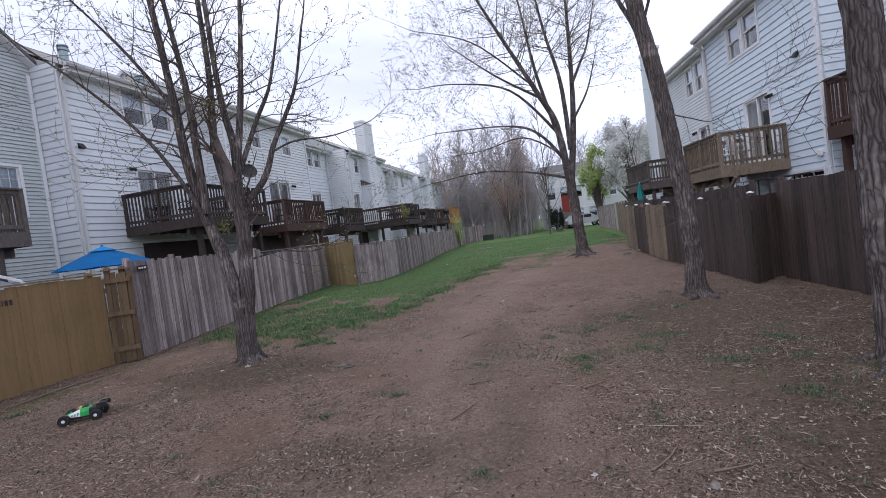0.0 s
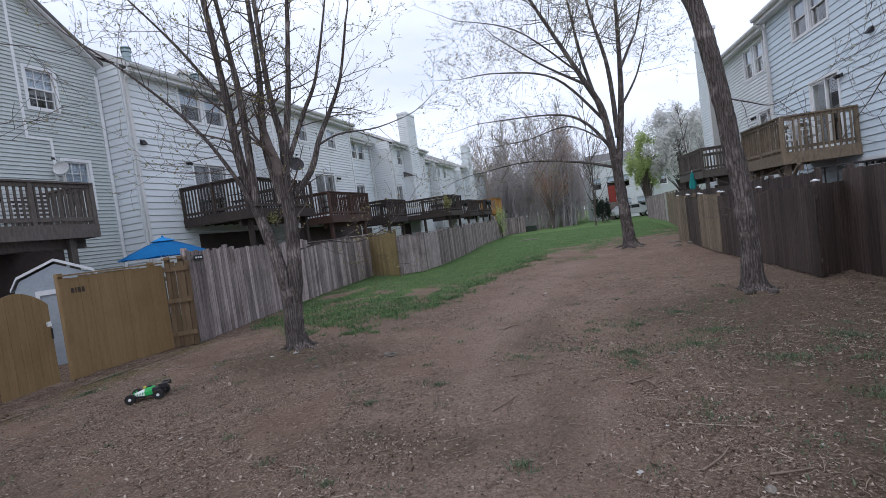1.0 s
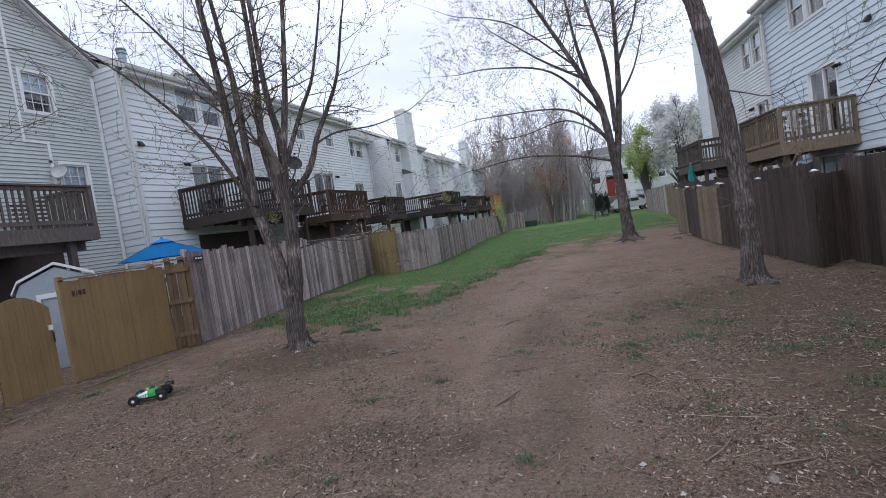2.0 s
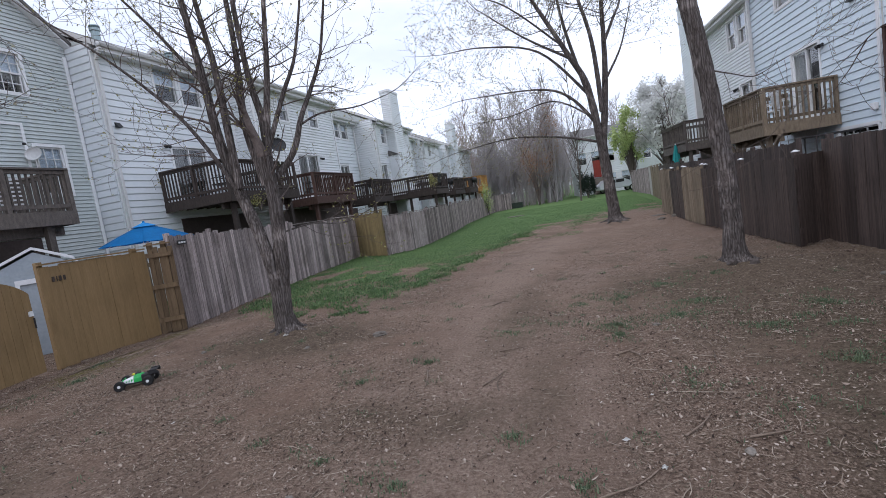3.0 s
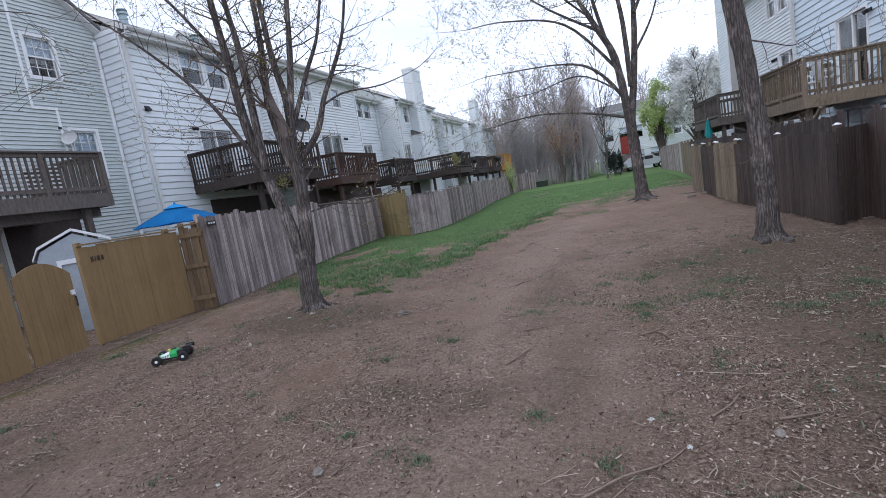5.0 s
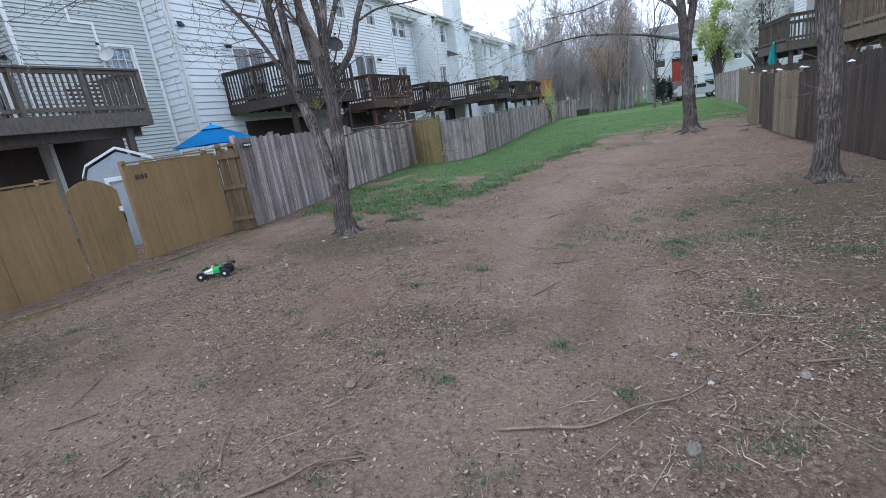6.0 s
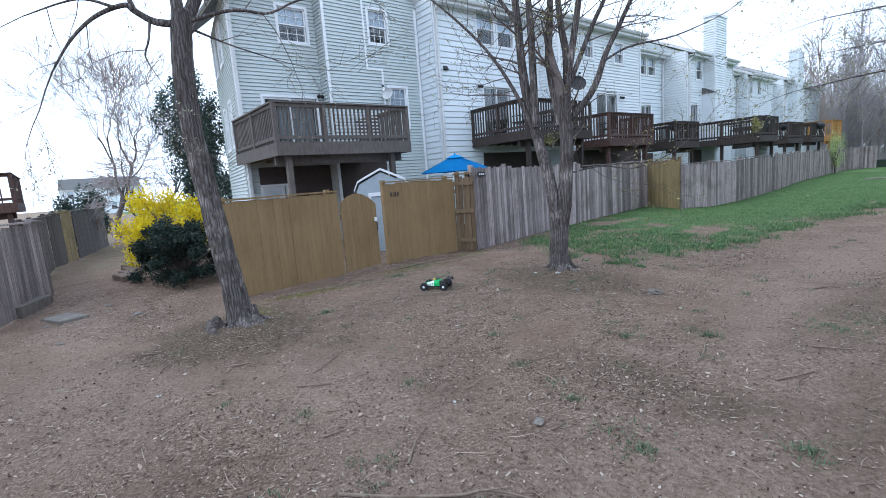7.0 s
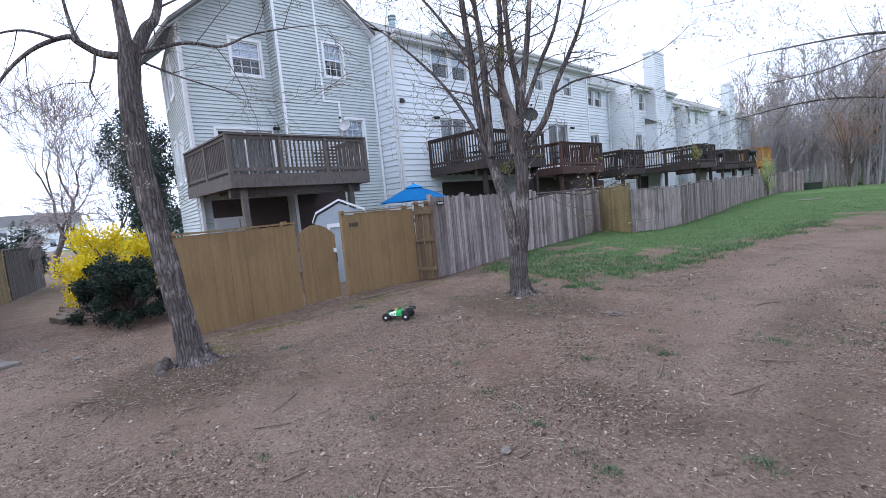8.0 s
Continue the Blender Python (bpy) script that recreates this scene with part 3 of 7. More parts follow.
def siding(parent, x, y0, y1, z0, z1, lap, mat, holes=(), roof=None, single=True, m=None):
    """Lapped boards over a wall's face; roof(y) gives the wall's height under a gable."""
    z = z0
    m = m or Matrix.Identity(4)
    verts, faces = [], []
    while z < z1 - 0.02:
        top = min(z + lap, z1)
        a, b = y0, y1
        if roof:
            grid = [y for y in np.linspace(y0, y1, 81) if roof(y) > z + 0.5 * lap]
            if not grid:
                break
            a, b = grid[0], grid[-1]
        cuts = [(h[0] - 0.07, h[1] + 0.07) for h in holes if h[2] - 0.07 < (z + top) / 2 < h[3] + 0.07]
        for p, q in spans_left(a, b, cuts):
            if single:
                if mat.name not in BOARD_MESH:
                    BOARD_MESH[mat.name] = wedge_mesh("siding_board", mat)
                me = BOARD_MESH[mat.name]
                piece("siding_board", me, parent, m @ Matrix.Translation((x, p, z)) @ Matrix.Diagonal((1, q - p, top - z, 1)))
            else:
                n = len(verts)
                for yy in (p, q):
                    verts += [tuple(m @ Vector(c)) for c in ((x, yy, z), (x + 0.004, yy, z), (x + 0.040, yy, z + 0.15 * (top - z)), (x + 0.016, yy, top), (x, yy, top))]
                faces += [tuple(n + i for i in f) for f in ((0, 1, 2, 3, 4), (9, 8, 7, 6, 5), (0, 5, 6, 1), (1, 6, 7, 2), (2, 7, 8, 3), (3, 8, 9, 4))]
        z = top
    if not single:
        ob = new("siding", mesh_of("siding", verts, faces, mat))
        ob.parent = parent
        tagged(ob, kind="stuff")


def window(parent, x, y0, y1, z0, z1, rows=2, cols=2, blind=0.0, m=None, kind="window", upper_only=False):
    """A double-hung window: frame, sashes, bars, panes, a blind drawn part of the way and coloured like reflected sky.
    """
    m = m or Matrix.Identity(4)
    t, mid = 0.085, (z0 + z1) / 2
    w = part(kind, boxes((x - 0.06, x + 0.055, y0 - t, y0, z0 - t, z1 + t), (x - 0.06, x + 0.055, y1, y1 + t, z0 - t, z1 + t), (x - 0.06, x + 0.06, y0, y1, z1, z1 + t), (x - 0.06, x + 0.06, y0 - 0.0, y1, z0 - t, z0)), TRIM, parent, "white vinyl window frame")
    w.matrix_local = m
    s = 0.04
    part("sash", boxes((x - 0.05, x + 0.005, y0, y0 + s, mid, z1), (x - 0.05, x + 0.005, y1 - s, y1, mid, z1), (x - 0.05, x + 0.005, y0 + s, y1 - s, z1 - s, z1), (x - 0.05, x + 0.01, y0, y1, mid - s / 2, mid + s / 2)), TRIM, w)
    part("sash", boxes((x - 0.07, x - 0.02, y0, y0 + s, z0, mid - s / 2), (x - 0.07, x - 0.02, y1 - s, y1, z0, mid - s / 2), (x - 0.07, x - 0.02, y0 + s, y1 - s, z0, z0 + s)), TRIM, w)
    bars = bmesh.new()
    for k, (lo, hi) in enumerate(((mid, z1), (z0, mid))):
        if k == 1 and upper_only:
            continue
        for i in range(1, cols):
            y = y0 + (y1 - y0) * i / cols
            add_box(bars, x - 0.045, x - 0.012 - 0.02 * k, y - 0.009, y + 0.009, lo, hi)
        for i in range(1, rows):
            z = lo + (hi - lo) * i / rows
            add_box(bars, x - 0.044, x - 0.011 - 0.02 * k, y0, y1, z - 0.009, z + 0.009)
    if bars.faces:
        part("glazing_grid", bars, TRIM, w)
    else:
        bars.free()
    for lo, hi, dx in ((mid, z1, -0.032), (z0, mid, -0.055)):
        pane = part("pane", box(x + dx, x + dx + 0.006, y0 + 0.01, y1 - 0.01, lo, hi), GLASS, w)
        pane.visible_shadow = False
    if blind:
        bm = bmesh.new()
        z = z1
        while z > z1 - blind * (z1 - z0):
            add_box(bm, x - 0.095, x - 0.08, y0 + 0.01, y1 - 0.01, z - 0.045, z)
            z -= 0.05
        part("blind", bm, SKY_TINTED_BLIND, w)
    return w


def glass_door(parent, x, y0, y1, z0, z1, curtain=0.5, m=None):
    """A sliding patio door: frame, two glazed leaves, a curtain behind."""
    m = m or Matrix.Identity(4)
    t, mid = 0.07, (y0 + y1) / 2
    d = part("patio_door", boxes((x - 0.06, x + 0.055, y0 - t, y0, z0, z1 + t), (x - 0.06, x + 0.055, y1, y1 + t, z0, z1 + t), (x - 0.06, x + 0.055, y0, y1, z1, z1 + t), (x - 0.06, x + 0.04, y0, y1, z0 - 0.05, z0 + 0.03)), TRIM, parent, "white sliding glass door")
    d.matrix_local = m
    for a, b, dx in ((y0, mid + 0.03, -0.01), (mid - 0.03, y1, -0.05)):
        leaf = part("door_leaf", boxes((x + dx - 0.02, x + dx + 0.015, a, a + 0.06, z0 + 0.03, z1), (x + dx - 0.02, x + dx + 0.015, b - 0.06, b, z0 + 0.03, z1), (x + dx - 0.02, x + dx + 0.015, a + 0.06, b - 0.06, z1 - 0.06, z1), (x + dx - 0.02, x + dx + 0.015, a + 0.06, b - 0.06, z0 + 0.03, z0 + 0.12)), TRIM, d)
        pane = part("pane", box(x + dx - 0.004, x + dx + 0.004, a + 0.05, b - 0.05, z0 + 0.1, z1 - 0.05), GLASS, d)
        pane.visible_shadow = False
    if curtain:
        bm = bmesh.new()
        n = 14
        top = [y0 + (y1 - y0) * (0.02 + curtain * i / n) for i in range(n + 1)]
        for i in range(n):
            xa, xb = x - 0.17 + 0.03 * (i % 2), x - 0.17 + 0.03 * ((i + 1) % 2)
            v = [bm.verts.new(c) for c in ((xa, top[i], z0 + 0.05), (xb, top[i + 1], z0 + 0.05), (xb, top[i + 1], z1), (xa, top[i], z1))]
            bm.faces.new(v)
        bmesh.ops.solidify(bm, geom=list(bm.faces), thickness=0.008)
        part("curtain", bm, CURTAIN, d)
    return d


def gutter(parent, x, y0, y1, z, m=None):
    """A trough gutter along the eave."""
    bm = bmesh.new()
    prof = [(0, 0), (0.10, 0), (0.135, 0.06), (0.135, 0.12), (0.12, 0.12), (0.12, 0.065), (0.09, 0.015), (0.012, 0.015), (0.012, 0.12), (0, 0.12)]
    a = [bm.verts.new((x + px, y0, z + pz)) for px, pz in prof]
    b = [bm.verts.new((x + px, y1, z + pz)) for px, pz in prof]
    k = len(prof)
    for i in range(k):
        bm.faces.new((a[i], a[(i + 1) % k], b[(i + 1) % k], b[i]))
    bm.faces.new(a[::-1])
    bm.faces.new(b)
    g = part("gutter", bm, METAL, parent)
    if m is not None:
        g.matrix_local = m
    return g


def downspout(parent, x, y, z0, z1, kick=0.25, m=None):
    bm = box(x, x + 0.06, y - 0.045, y + 0.045, z0, z1 - kick)
    for i in range(6):
        a, b = i / 6, (i + 1) / 6
        add_box(bm, x + kick * a * 0.9, x + 0.06 + kick * b * 0.9, y - 0.044, y + 0.044, z1 - kick + kick * a, z1 - kick + kick * b)
    d = part("downspout", bm, METAL, parent)
    if m is not None:
        d.matrix_local = m
    return d


# the terraces
def shell(h, x, y0, y1, top, back, holes, deep=0.22, wall_mat=None, side=True, label=""):
    """The rear wall with its openings, plain walls for the other sides, an added dark panel behind the openings for the
    rooms' shade.
    """
    part("wall", wall_with_holes(bmesh.new(), x - deep, x, y0, y1, -0.1, top, holes), wall_mat or BACKING, h)
    part("inner_wall", box(x - 1.3, x - 1.2, y0 + 0.05, y1 - 0.05, -0.1, top - 0.1), ROOM_SHADE, h)
    if side:
        part("side_wall", boxes((back, x - deep - 0.002, y0, y0 + 0.2, -0.1, top), (back, x - deep - 0.002, y1 - 0.2, y1, -0.1, top), (back - 0.2, back, y0, y1, -0.1, top)), wall_mat or BACKING, h)


def slope_roof(h, x, y0, y1, z, back, rise, over=0.35):
    """A pitched roof with its ridge along the terrace: two slabs, soffit and fascia."""
    mid = (x + back) / 2
    bm = bmesh.new()
    k = rise / (x - mid)
    for a, b in (((x + over, z - k * over), (mid, z + rise)), ((mid, z + rise), (back - over, z - k * over))):
        v = []
        for yy in (y0 - 0.02, y1 + 0.02):
            v += [bm.verts.new((a[0], yy, a[1])), bm.verts.new((b[0], yy, b[1])), bm.verts.new((b[0], yy, b[1] + 0.1)), bm.verts.new((a[0], yy, a[1] + 0.1))]
        for f in ((0, 1, 2, 3), (7, 6, 5, 4), (0, 4, 5, 1), (1, 5, 6, 2), (2, 6, 7, 3), (3, 7, 4, 0)):
            bm.faces.new([v[i] for i in f])
    part("roof", bm, ROOF, h, "dark grey shingle roof")
    for yy in (y0 - 0.045, y1 + 0.022):
        edge = bmesh.new()
        for a, b in (((x + over, z - k * over), (mid, z + rise)), ((mid, z + rise), (back - over, z - k * over))):
            v = [edge.verts.new((px, py, pz + dz)) for py in (yy, yy + 0.023) for (px, pz), dz in ((a, -0.05), (b, -0.05), (b, 0.112), (a, 0.112))]
            for f in ((0, 1, 2, 3), (7, 6, 5, 4), (0, 4, 5, 1), (1, 5, 6, 2), (2, 6, 7, 3), (3, 7, 4, 0)):
                edge.faces.new([v[i] for i in f])
        part("rake_board", edge, METAL, h)
    for yy in (y0 + 0.01, y1 - 0.09):
        gab = bmesh.new()
        v = [gab.verts.new(c) for c in ((x - 0.25, yy, z - 0.02), (back + 0.1, yy, z - 0.02), (mid, yy, z + rise - 0.03))]
        f = gab.faces.new(v)
        ext = bmesh.ops.extrude_face_region(gab, geom=[f])
        for g in ext["geom"]:
            if isinstance(g, bmesh.types.BMVert):
                g.co.y += 0.08
        part("gable_wall", gab, SIDING_GRAY, h)
    part("fascia", boxes((x + over - 0.02, x + over + 0.005, y0, y1, z - k * over - 0.16, z - k * over + 0.09), (x - 0.01, x + over - 0.02, y0, y1, z - k * over - 0.14, z - k * over - 0.115)), TRIM, h)
    gutter(h, x + over + 0.006, y0, y1, z - k * over - 0.05)


def corner_board(h, x, y, z0, z1, w=0.10):
    part("corner_board", box(x - 0.005, x + 0.036, y, y + w, z0, z1), TRIM, h)


def flood_lamp(h, x, y, z):
    """A small wall lamp with two heads."""
    bm = add_lathe(bmesh.new(), [(0.05, 0), (0.05, 0.03), (0.02, 0.05)], 10, Matrix.Translation((x, y, z)) @ pose(0, 0, 0, 0, 90, 0))
    for d in (-0.07, 0.07):
        add_lathe(bm, [(0.022, 0), (0.05, 0.06), (0.055, 0.13), (0.05, 0.132)], 10, Matrix.Translation((x + 0.05, y + d * 0.5, z)) @ pose(0, 0, 0, 0, 115, 25 if d > 0 else -25))
    part("wall_lamp", bm, BLACK, h, "black wall flood lamp")


def vent_hood(h, x, y, z, mat=None):
    bm = bmesh.new()
    v = [bm.verts.new(c) for c in ((x, y - 0.09, z - 0.08), (x, y + 0.09, z - 0.08), (x, y + 0.09, z + 0.08), (x, y - 0.09, z + 0.08), (x + 0.13, y - 0.08, z - 0.07), (x + 0.13, y + 0.08, z - 0.07))]
    for f in ((0, 1, 2, 3), (0, 4, 5, 1), (3, 2, 5, 4), (0, 3, 4), (1, 5, 2)):
        bm.faces.new([v[i] for i in f])
    part("vent_hood", bm, mat or BLACK, h)


def flue(h, x, y, z0, z1):
    bm = add_lathe(bmesh.new(), [(0.13, 0), (0.13, z1 - z0 - 0.2), (0.16, z1 - z0 - 0.18), (0.16, z1 - z0 - 0.1), (0.11, z1 - z0 - 0.08), (0.17, z1 - z0 - 0.04), (0.15, z1 - z0), (0.03, z1 - z0 + 0.03)], 12, Matrix.Translation((x, y, z0)))
    part("flue_pipe", bm, FLUE, h, "weathered metal flue pipe")


def house_end_gable():
    """The end house, its gable towards the alley, with a shallow bay on the far half."""
    X = -14.7
    h = thing("house", pose(X, 0, 0), "white-sided end house with a gable and grey windows", "house", "terrace")
    y0, ym, y1, back = 4.3, 7.0, 10.65, -4.6
    bay = 0.5
    roof = lambda y: 7.5 + (y - 4.3) * 0.85 if y < 7.7 else 10.39 - (y - 7.7) * 0.8
    left = [(5.8, 6.68, 6.3, 7.3), (5.05, 6.75, 2.85, 4.6), (4.72, 5.42, -0.1, 1.9)]
    right = [(8.68, 9.36, 6.42, 7.48), (9.27, 9.95, 3.68, 5.0)]
    part("wall", wall_with_holes(bmesh.new(), -0.22, 0, y0, ym, -0.1, 7.5, left), BACKING, h)
    part("bay_wall", wall_with_holes(bmesh.new(), bay - 0.22, bay, ym + 0.001, y1, -0.1, 7.8, right), BACKING, h)
    # added panel, dark to pass for the unlit rooms
    part("inner_wall", box(-1.4, -1.3, y0 + 0.3, y1 - 0.3, -0.1, 7.4), ROOM_SHADE, h)
    part("side_wall", boxes((back, -0.222, y0 + 0.78, y0 + 0.98, -0.1, 7.5), (back, bay - 0.222, y1 - 0.2, y1, -0.1, 7.8), (back - 0.2, back, y0 + 0.78, y1, -0.1, 7.5), (-0.22, bay - 0.222, ym + 0.001, ym + 0.15, -0.1, 7.5)), BACKING, h)
    gab = bmesh.new()
    pts = [(y0, 7.5), (ym, 7.5), (ym, roof(ym) - 0.03), (y0, roof(y0) - 0.03)]
    pts2 = [(ym, 7.5), (y1, 7.79), (y1, roof(y1) - 0.03), (7.7, 10.35), (ym, roof(ym) - 0.03)]
    for x, pp in ((0, pts), (bay, pts2)):
        a = [gab.verts.new((x, y, z)) for y, z in pp]
        b = [gab.verts.new((x - 0.2, y, z)) for y, z in pp]
        gab.faces.new(a)
        gab.faces.new(b[::-1])
        for i in range(len(pp)):
            gab.faces.new((a[i], b[i], b[(i + 1) % len(pp)], a[(i + 1) % len(pp)]))
    part("gable_wall", gab, BACKING, h)
    lap = 0.108
    siding(h, 0.002, y0, ym, 2.5, 10.2, lap, SIDING_GRAY, left, roof)
    siding(h, 0.002, y0, 4.65, 0.0, 2.5, lap, SIDING_GRAY)
    # below the deck the siding gives way to walls with shade painted in
    part("basement_wall", box(0, 0.02, 5.5, ym, 0, 2.5), DECK_SHADE_WALL, h, "dark brown basement wall with the deck's shade in its colour")
    part("basement_wall", box(0, 0.02, 4.65, 5.5, 1.98, 2.5), DECK_SHADE_WALL, h, "dark brown basement wall with the deck's shade in its colour")
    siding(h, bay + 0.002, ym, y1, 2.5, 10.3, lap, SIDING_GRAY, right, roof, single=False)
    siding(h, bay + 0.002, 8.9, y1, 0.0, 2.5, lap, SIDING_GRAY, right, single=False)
    part("basement_wall", box(bay, bay + 0.02, ym, 8.9, 0, 2.5), DECK_SHADE_WALL, h, "dark brown basement wall with the deck's shade in its colour")
    siding(h, 0, 0, bay - 0.005, 2.5, 9.6, lap, SIDING_GRAY, single=False, m=Matrix.Translation((0, ym - 0.002, 0)) @ pose(0, 0, 0, 0, 0, -90))
    side_windows = [(-2.2, -1.5, 5.9, 7.0), (-3.9, -3.3, 5.9, 7.0), (-1.6, -1.1, 3.3, 4.6), (-3.2, -2.6, 3.3, 4.6)]
    ms = pose(0, y0 - 0.002, 0, 0, 0, -99)
    siding(h, 0, -4.6, 0, 0.0, 7.5, lap, SIDING_GRAY, side_windows, single=False, m=ms)
    for a, b, c, d in side_windows:
        # dark sheet behind each side window, coloured as room shade
        part("side_window_backing", box(-0.001, 0.002, a, b, c, d, m=ms), ROOM_SHADE, h)
        window(h, 0.02, a, b, c, d, 1, 1, m=ms)
    part("roof", roof_gable(bay, back, y0, y1), ROOF, h, "dark shingle gable roof")
    rake = bmesh.new()
    for a, b, x in (((y0 - 0.3, roof(y0) - 0.2), (ym - 0.001, roof(ym) - 0.01), 0.26), ((ym, roof(ym) - 0.01), (7.7, 10.42), bay + 0.26), ((7.7, 10.42), (y1 + 0.15, roof(y1) - 0.1), bay + 0.26)):
        v = [rake.verts.new(c) for c in ((x - 0.27, a[0], a[1] - 0.08), (x, a[0], a[1] - 0.08), (x, a[0], a[1] + 0.02), (x - 0.27, a[0], a[1] + 0.02))]
        w = [rake.verts.new(c) for c in ((x - 0.27, b[0], b[1] - 0.08), (x, b[0], b[1] - 0.08), (x, b[0], b[1] + 0.02), (x - 0.27, b[0], b[1] + 0.02))]
        for i in range(4):
            rake.faces.new((v[i], v[(i + 1) % 4], w[(i + 1) % 4], w[i]))
        rake.faces.new(v[::-1])
        rake.faces.new(w)
    part("rake_board", rake, TRIM, h)
    corner_board(h, 0.03, y0 - 0.005, 0, 7.45)
    corner_board(h, bay + 0.03, ym - 0.005, 0, 9.7, 0.09)
    corner_board(h, bay + 0.03, y1 - 0.11, 0, 7.7)
    window(h, 0, *left[0], 2, 3, 0.5)
    glass_door(h, 0, *left[1], 0.95)
    window(h, bay, *right[0], 2, 3, 0.45)
    window(h, bay, *right[1], 2, 3, 0.5)
    d = part("back_door", boxes((-0.1, -0.04, 4.74, 5.4, 0.0, 1.9)), WHITE, h, "white half-glazed back door")
    part("frame", boxes((-0.03, 0.05, 4.65, 4.72, 0, 1.97), (-0.03, 0.05, 5.42, 5.49, 0, 1.97), (-0.03, 0.05, 4.72, 5.42, 1.902, 1.97)), TRIM, d)
    pane = part("pane", box(-0.045, -0.032, 4.85, 5.29, 1.0, 1.8), GLASS, d)
    pane.visible_shadow = False
    # a stepped service chase run up the bay
    part("conduit", boxes((bay + 0.02, bay + 0.06, 8.43, 8.5, 5.6, 9.7), (bay + 0.021, bay + 0.06, 8.43, 9.07, 5.53, 5.6), (bay + 0.02, bay + 0.061, 9.0, 9.07, 3.5, 5.53)), TRIM, h)
    louvre = bmesh.new()
    for i in range(9):
        add_box(louvre, bay + 0.02, bay + 0.05, 7.9 - 0.18, 7.9 + 0.18, 9.1 + i * 0.06, 9.14 + i * 0.06)
    part("gable_vent", louvre, METAL, h)
    flood_lamp(h, 0.02, 6.88, 4.7)
    downspout(h, 0.09, y0 + 0.05, 0, 7.35)
    part("eave_fascia", boxes((-4.5, 0.2, y0 - 0.32, y0 - 0.29, 7.2, 7.4)), TRIM, h)
    return h


def roof_gable(bay, back, y0, y1):
    """Two roof slabs whose ridge runs away from the alley."""
    bm = bmesh.new()
    for a, b in (((y0 - 0.35, 7.5 - 0.35 * 0.85), (7.7, 10.41)), ((7.7, 10.41), (y1 + 0.15, 10.39 - (y1 + 0.15 - 7.7) * 0.8))):
        v = []
        for x in (back - 0.2, bay + 0.3):
            v += [bm.verts.new((x, a[0], a[1])), bm.verts.new((x, b[0], b[1])), bm.verts.new((x, b[0], b[1] + 0.1)), bm.verts.new((x, a[0], a[1] + 0.1))]
        for f in ((0, 1, 2, 3), (7, 6, 5, 4), (0, 4, 5, 1), (1, 5, 6, 2), (2, 6, 7, 3), (3, 7, 4, 0)):
            bm.faces.new([v[i] for i in f])
    return bm


def terrace_house(x, y0, y1, top, lap, mat, wins=(), doors=(), single=True, south=1.3, rise=2.1, label="", spout=None, m=None, low=(), group="terrace", grid=(1, 1), dark=None):
    """A terrace house seen from its garden side. south: how far its near side wall stands clear of its neighbour. dark:
    span and height of a sheet coloured as under-deck shade.
    """
    h = thing("house", m or pose(x, 0, 0), label, "house", group)
    holes = [w[:4] for w in wins] + [d[:4] for d in doors] + list(low)
    shell(h, 0, y0, y1, top, -8.5, holes)
    siding(h, 0.002, y0, y1, 0.0, top - 0.05, lap, mat, holes, single=single)
    siding(h, 0, -max(south, 0.4), -0.002, 0.0, top - 0.05, lap, mat, single=False, m=pose(0, y0 - 0.002, 0, 0, 0, -90))
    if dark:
        # a thin dark sheet over the siding stands in for the deck's shade
        part("basement_wall", box(0.03, 0.05, dark[0], dark[1], 0, dark[2]), DECK_SHADE_WALL, h, "dark sheet on the wall, under-deck shade put into its colour")
    slope_roof(h, 0, y0, y1, top, -8.5, rise)
    corner_board(h, 0.03, y0 - 0.006, 0, top - 0.1, 0.09)
    corner_board(h, 0.03, y1 - 0.1, 0, top - 0.1, 0.09)
    for w in wins:
        window(h, 0, *w[:4], grid[0], grid[1], w[4] if len(w) > 4 else 0.0)
    for d in doors:
        glass_door(h, 0, *d[:4], d[4] if len(d) > 4 else 0.5)
    for w in low:
        window(h, 0, *w, 2, 3, 0)
    if spout is not None:
        downspout(h, 0.09, spout, 0, top - 0.25, 0.3)
    return h


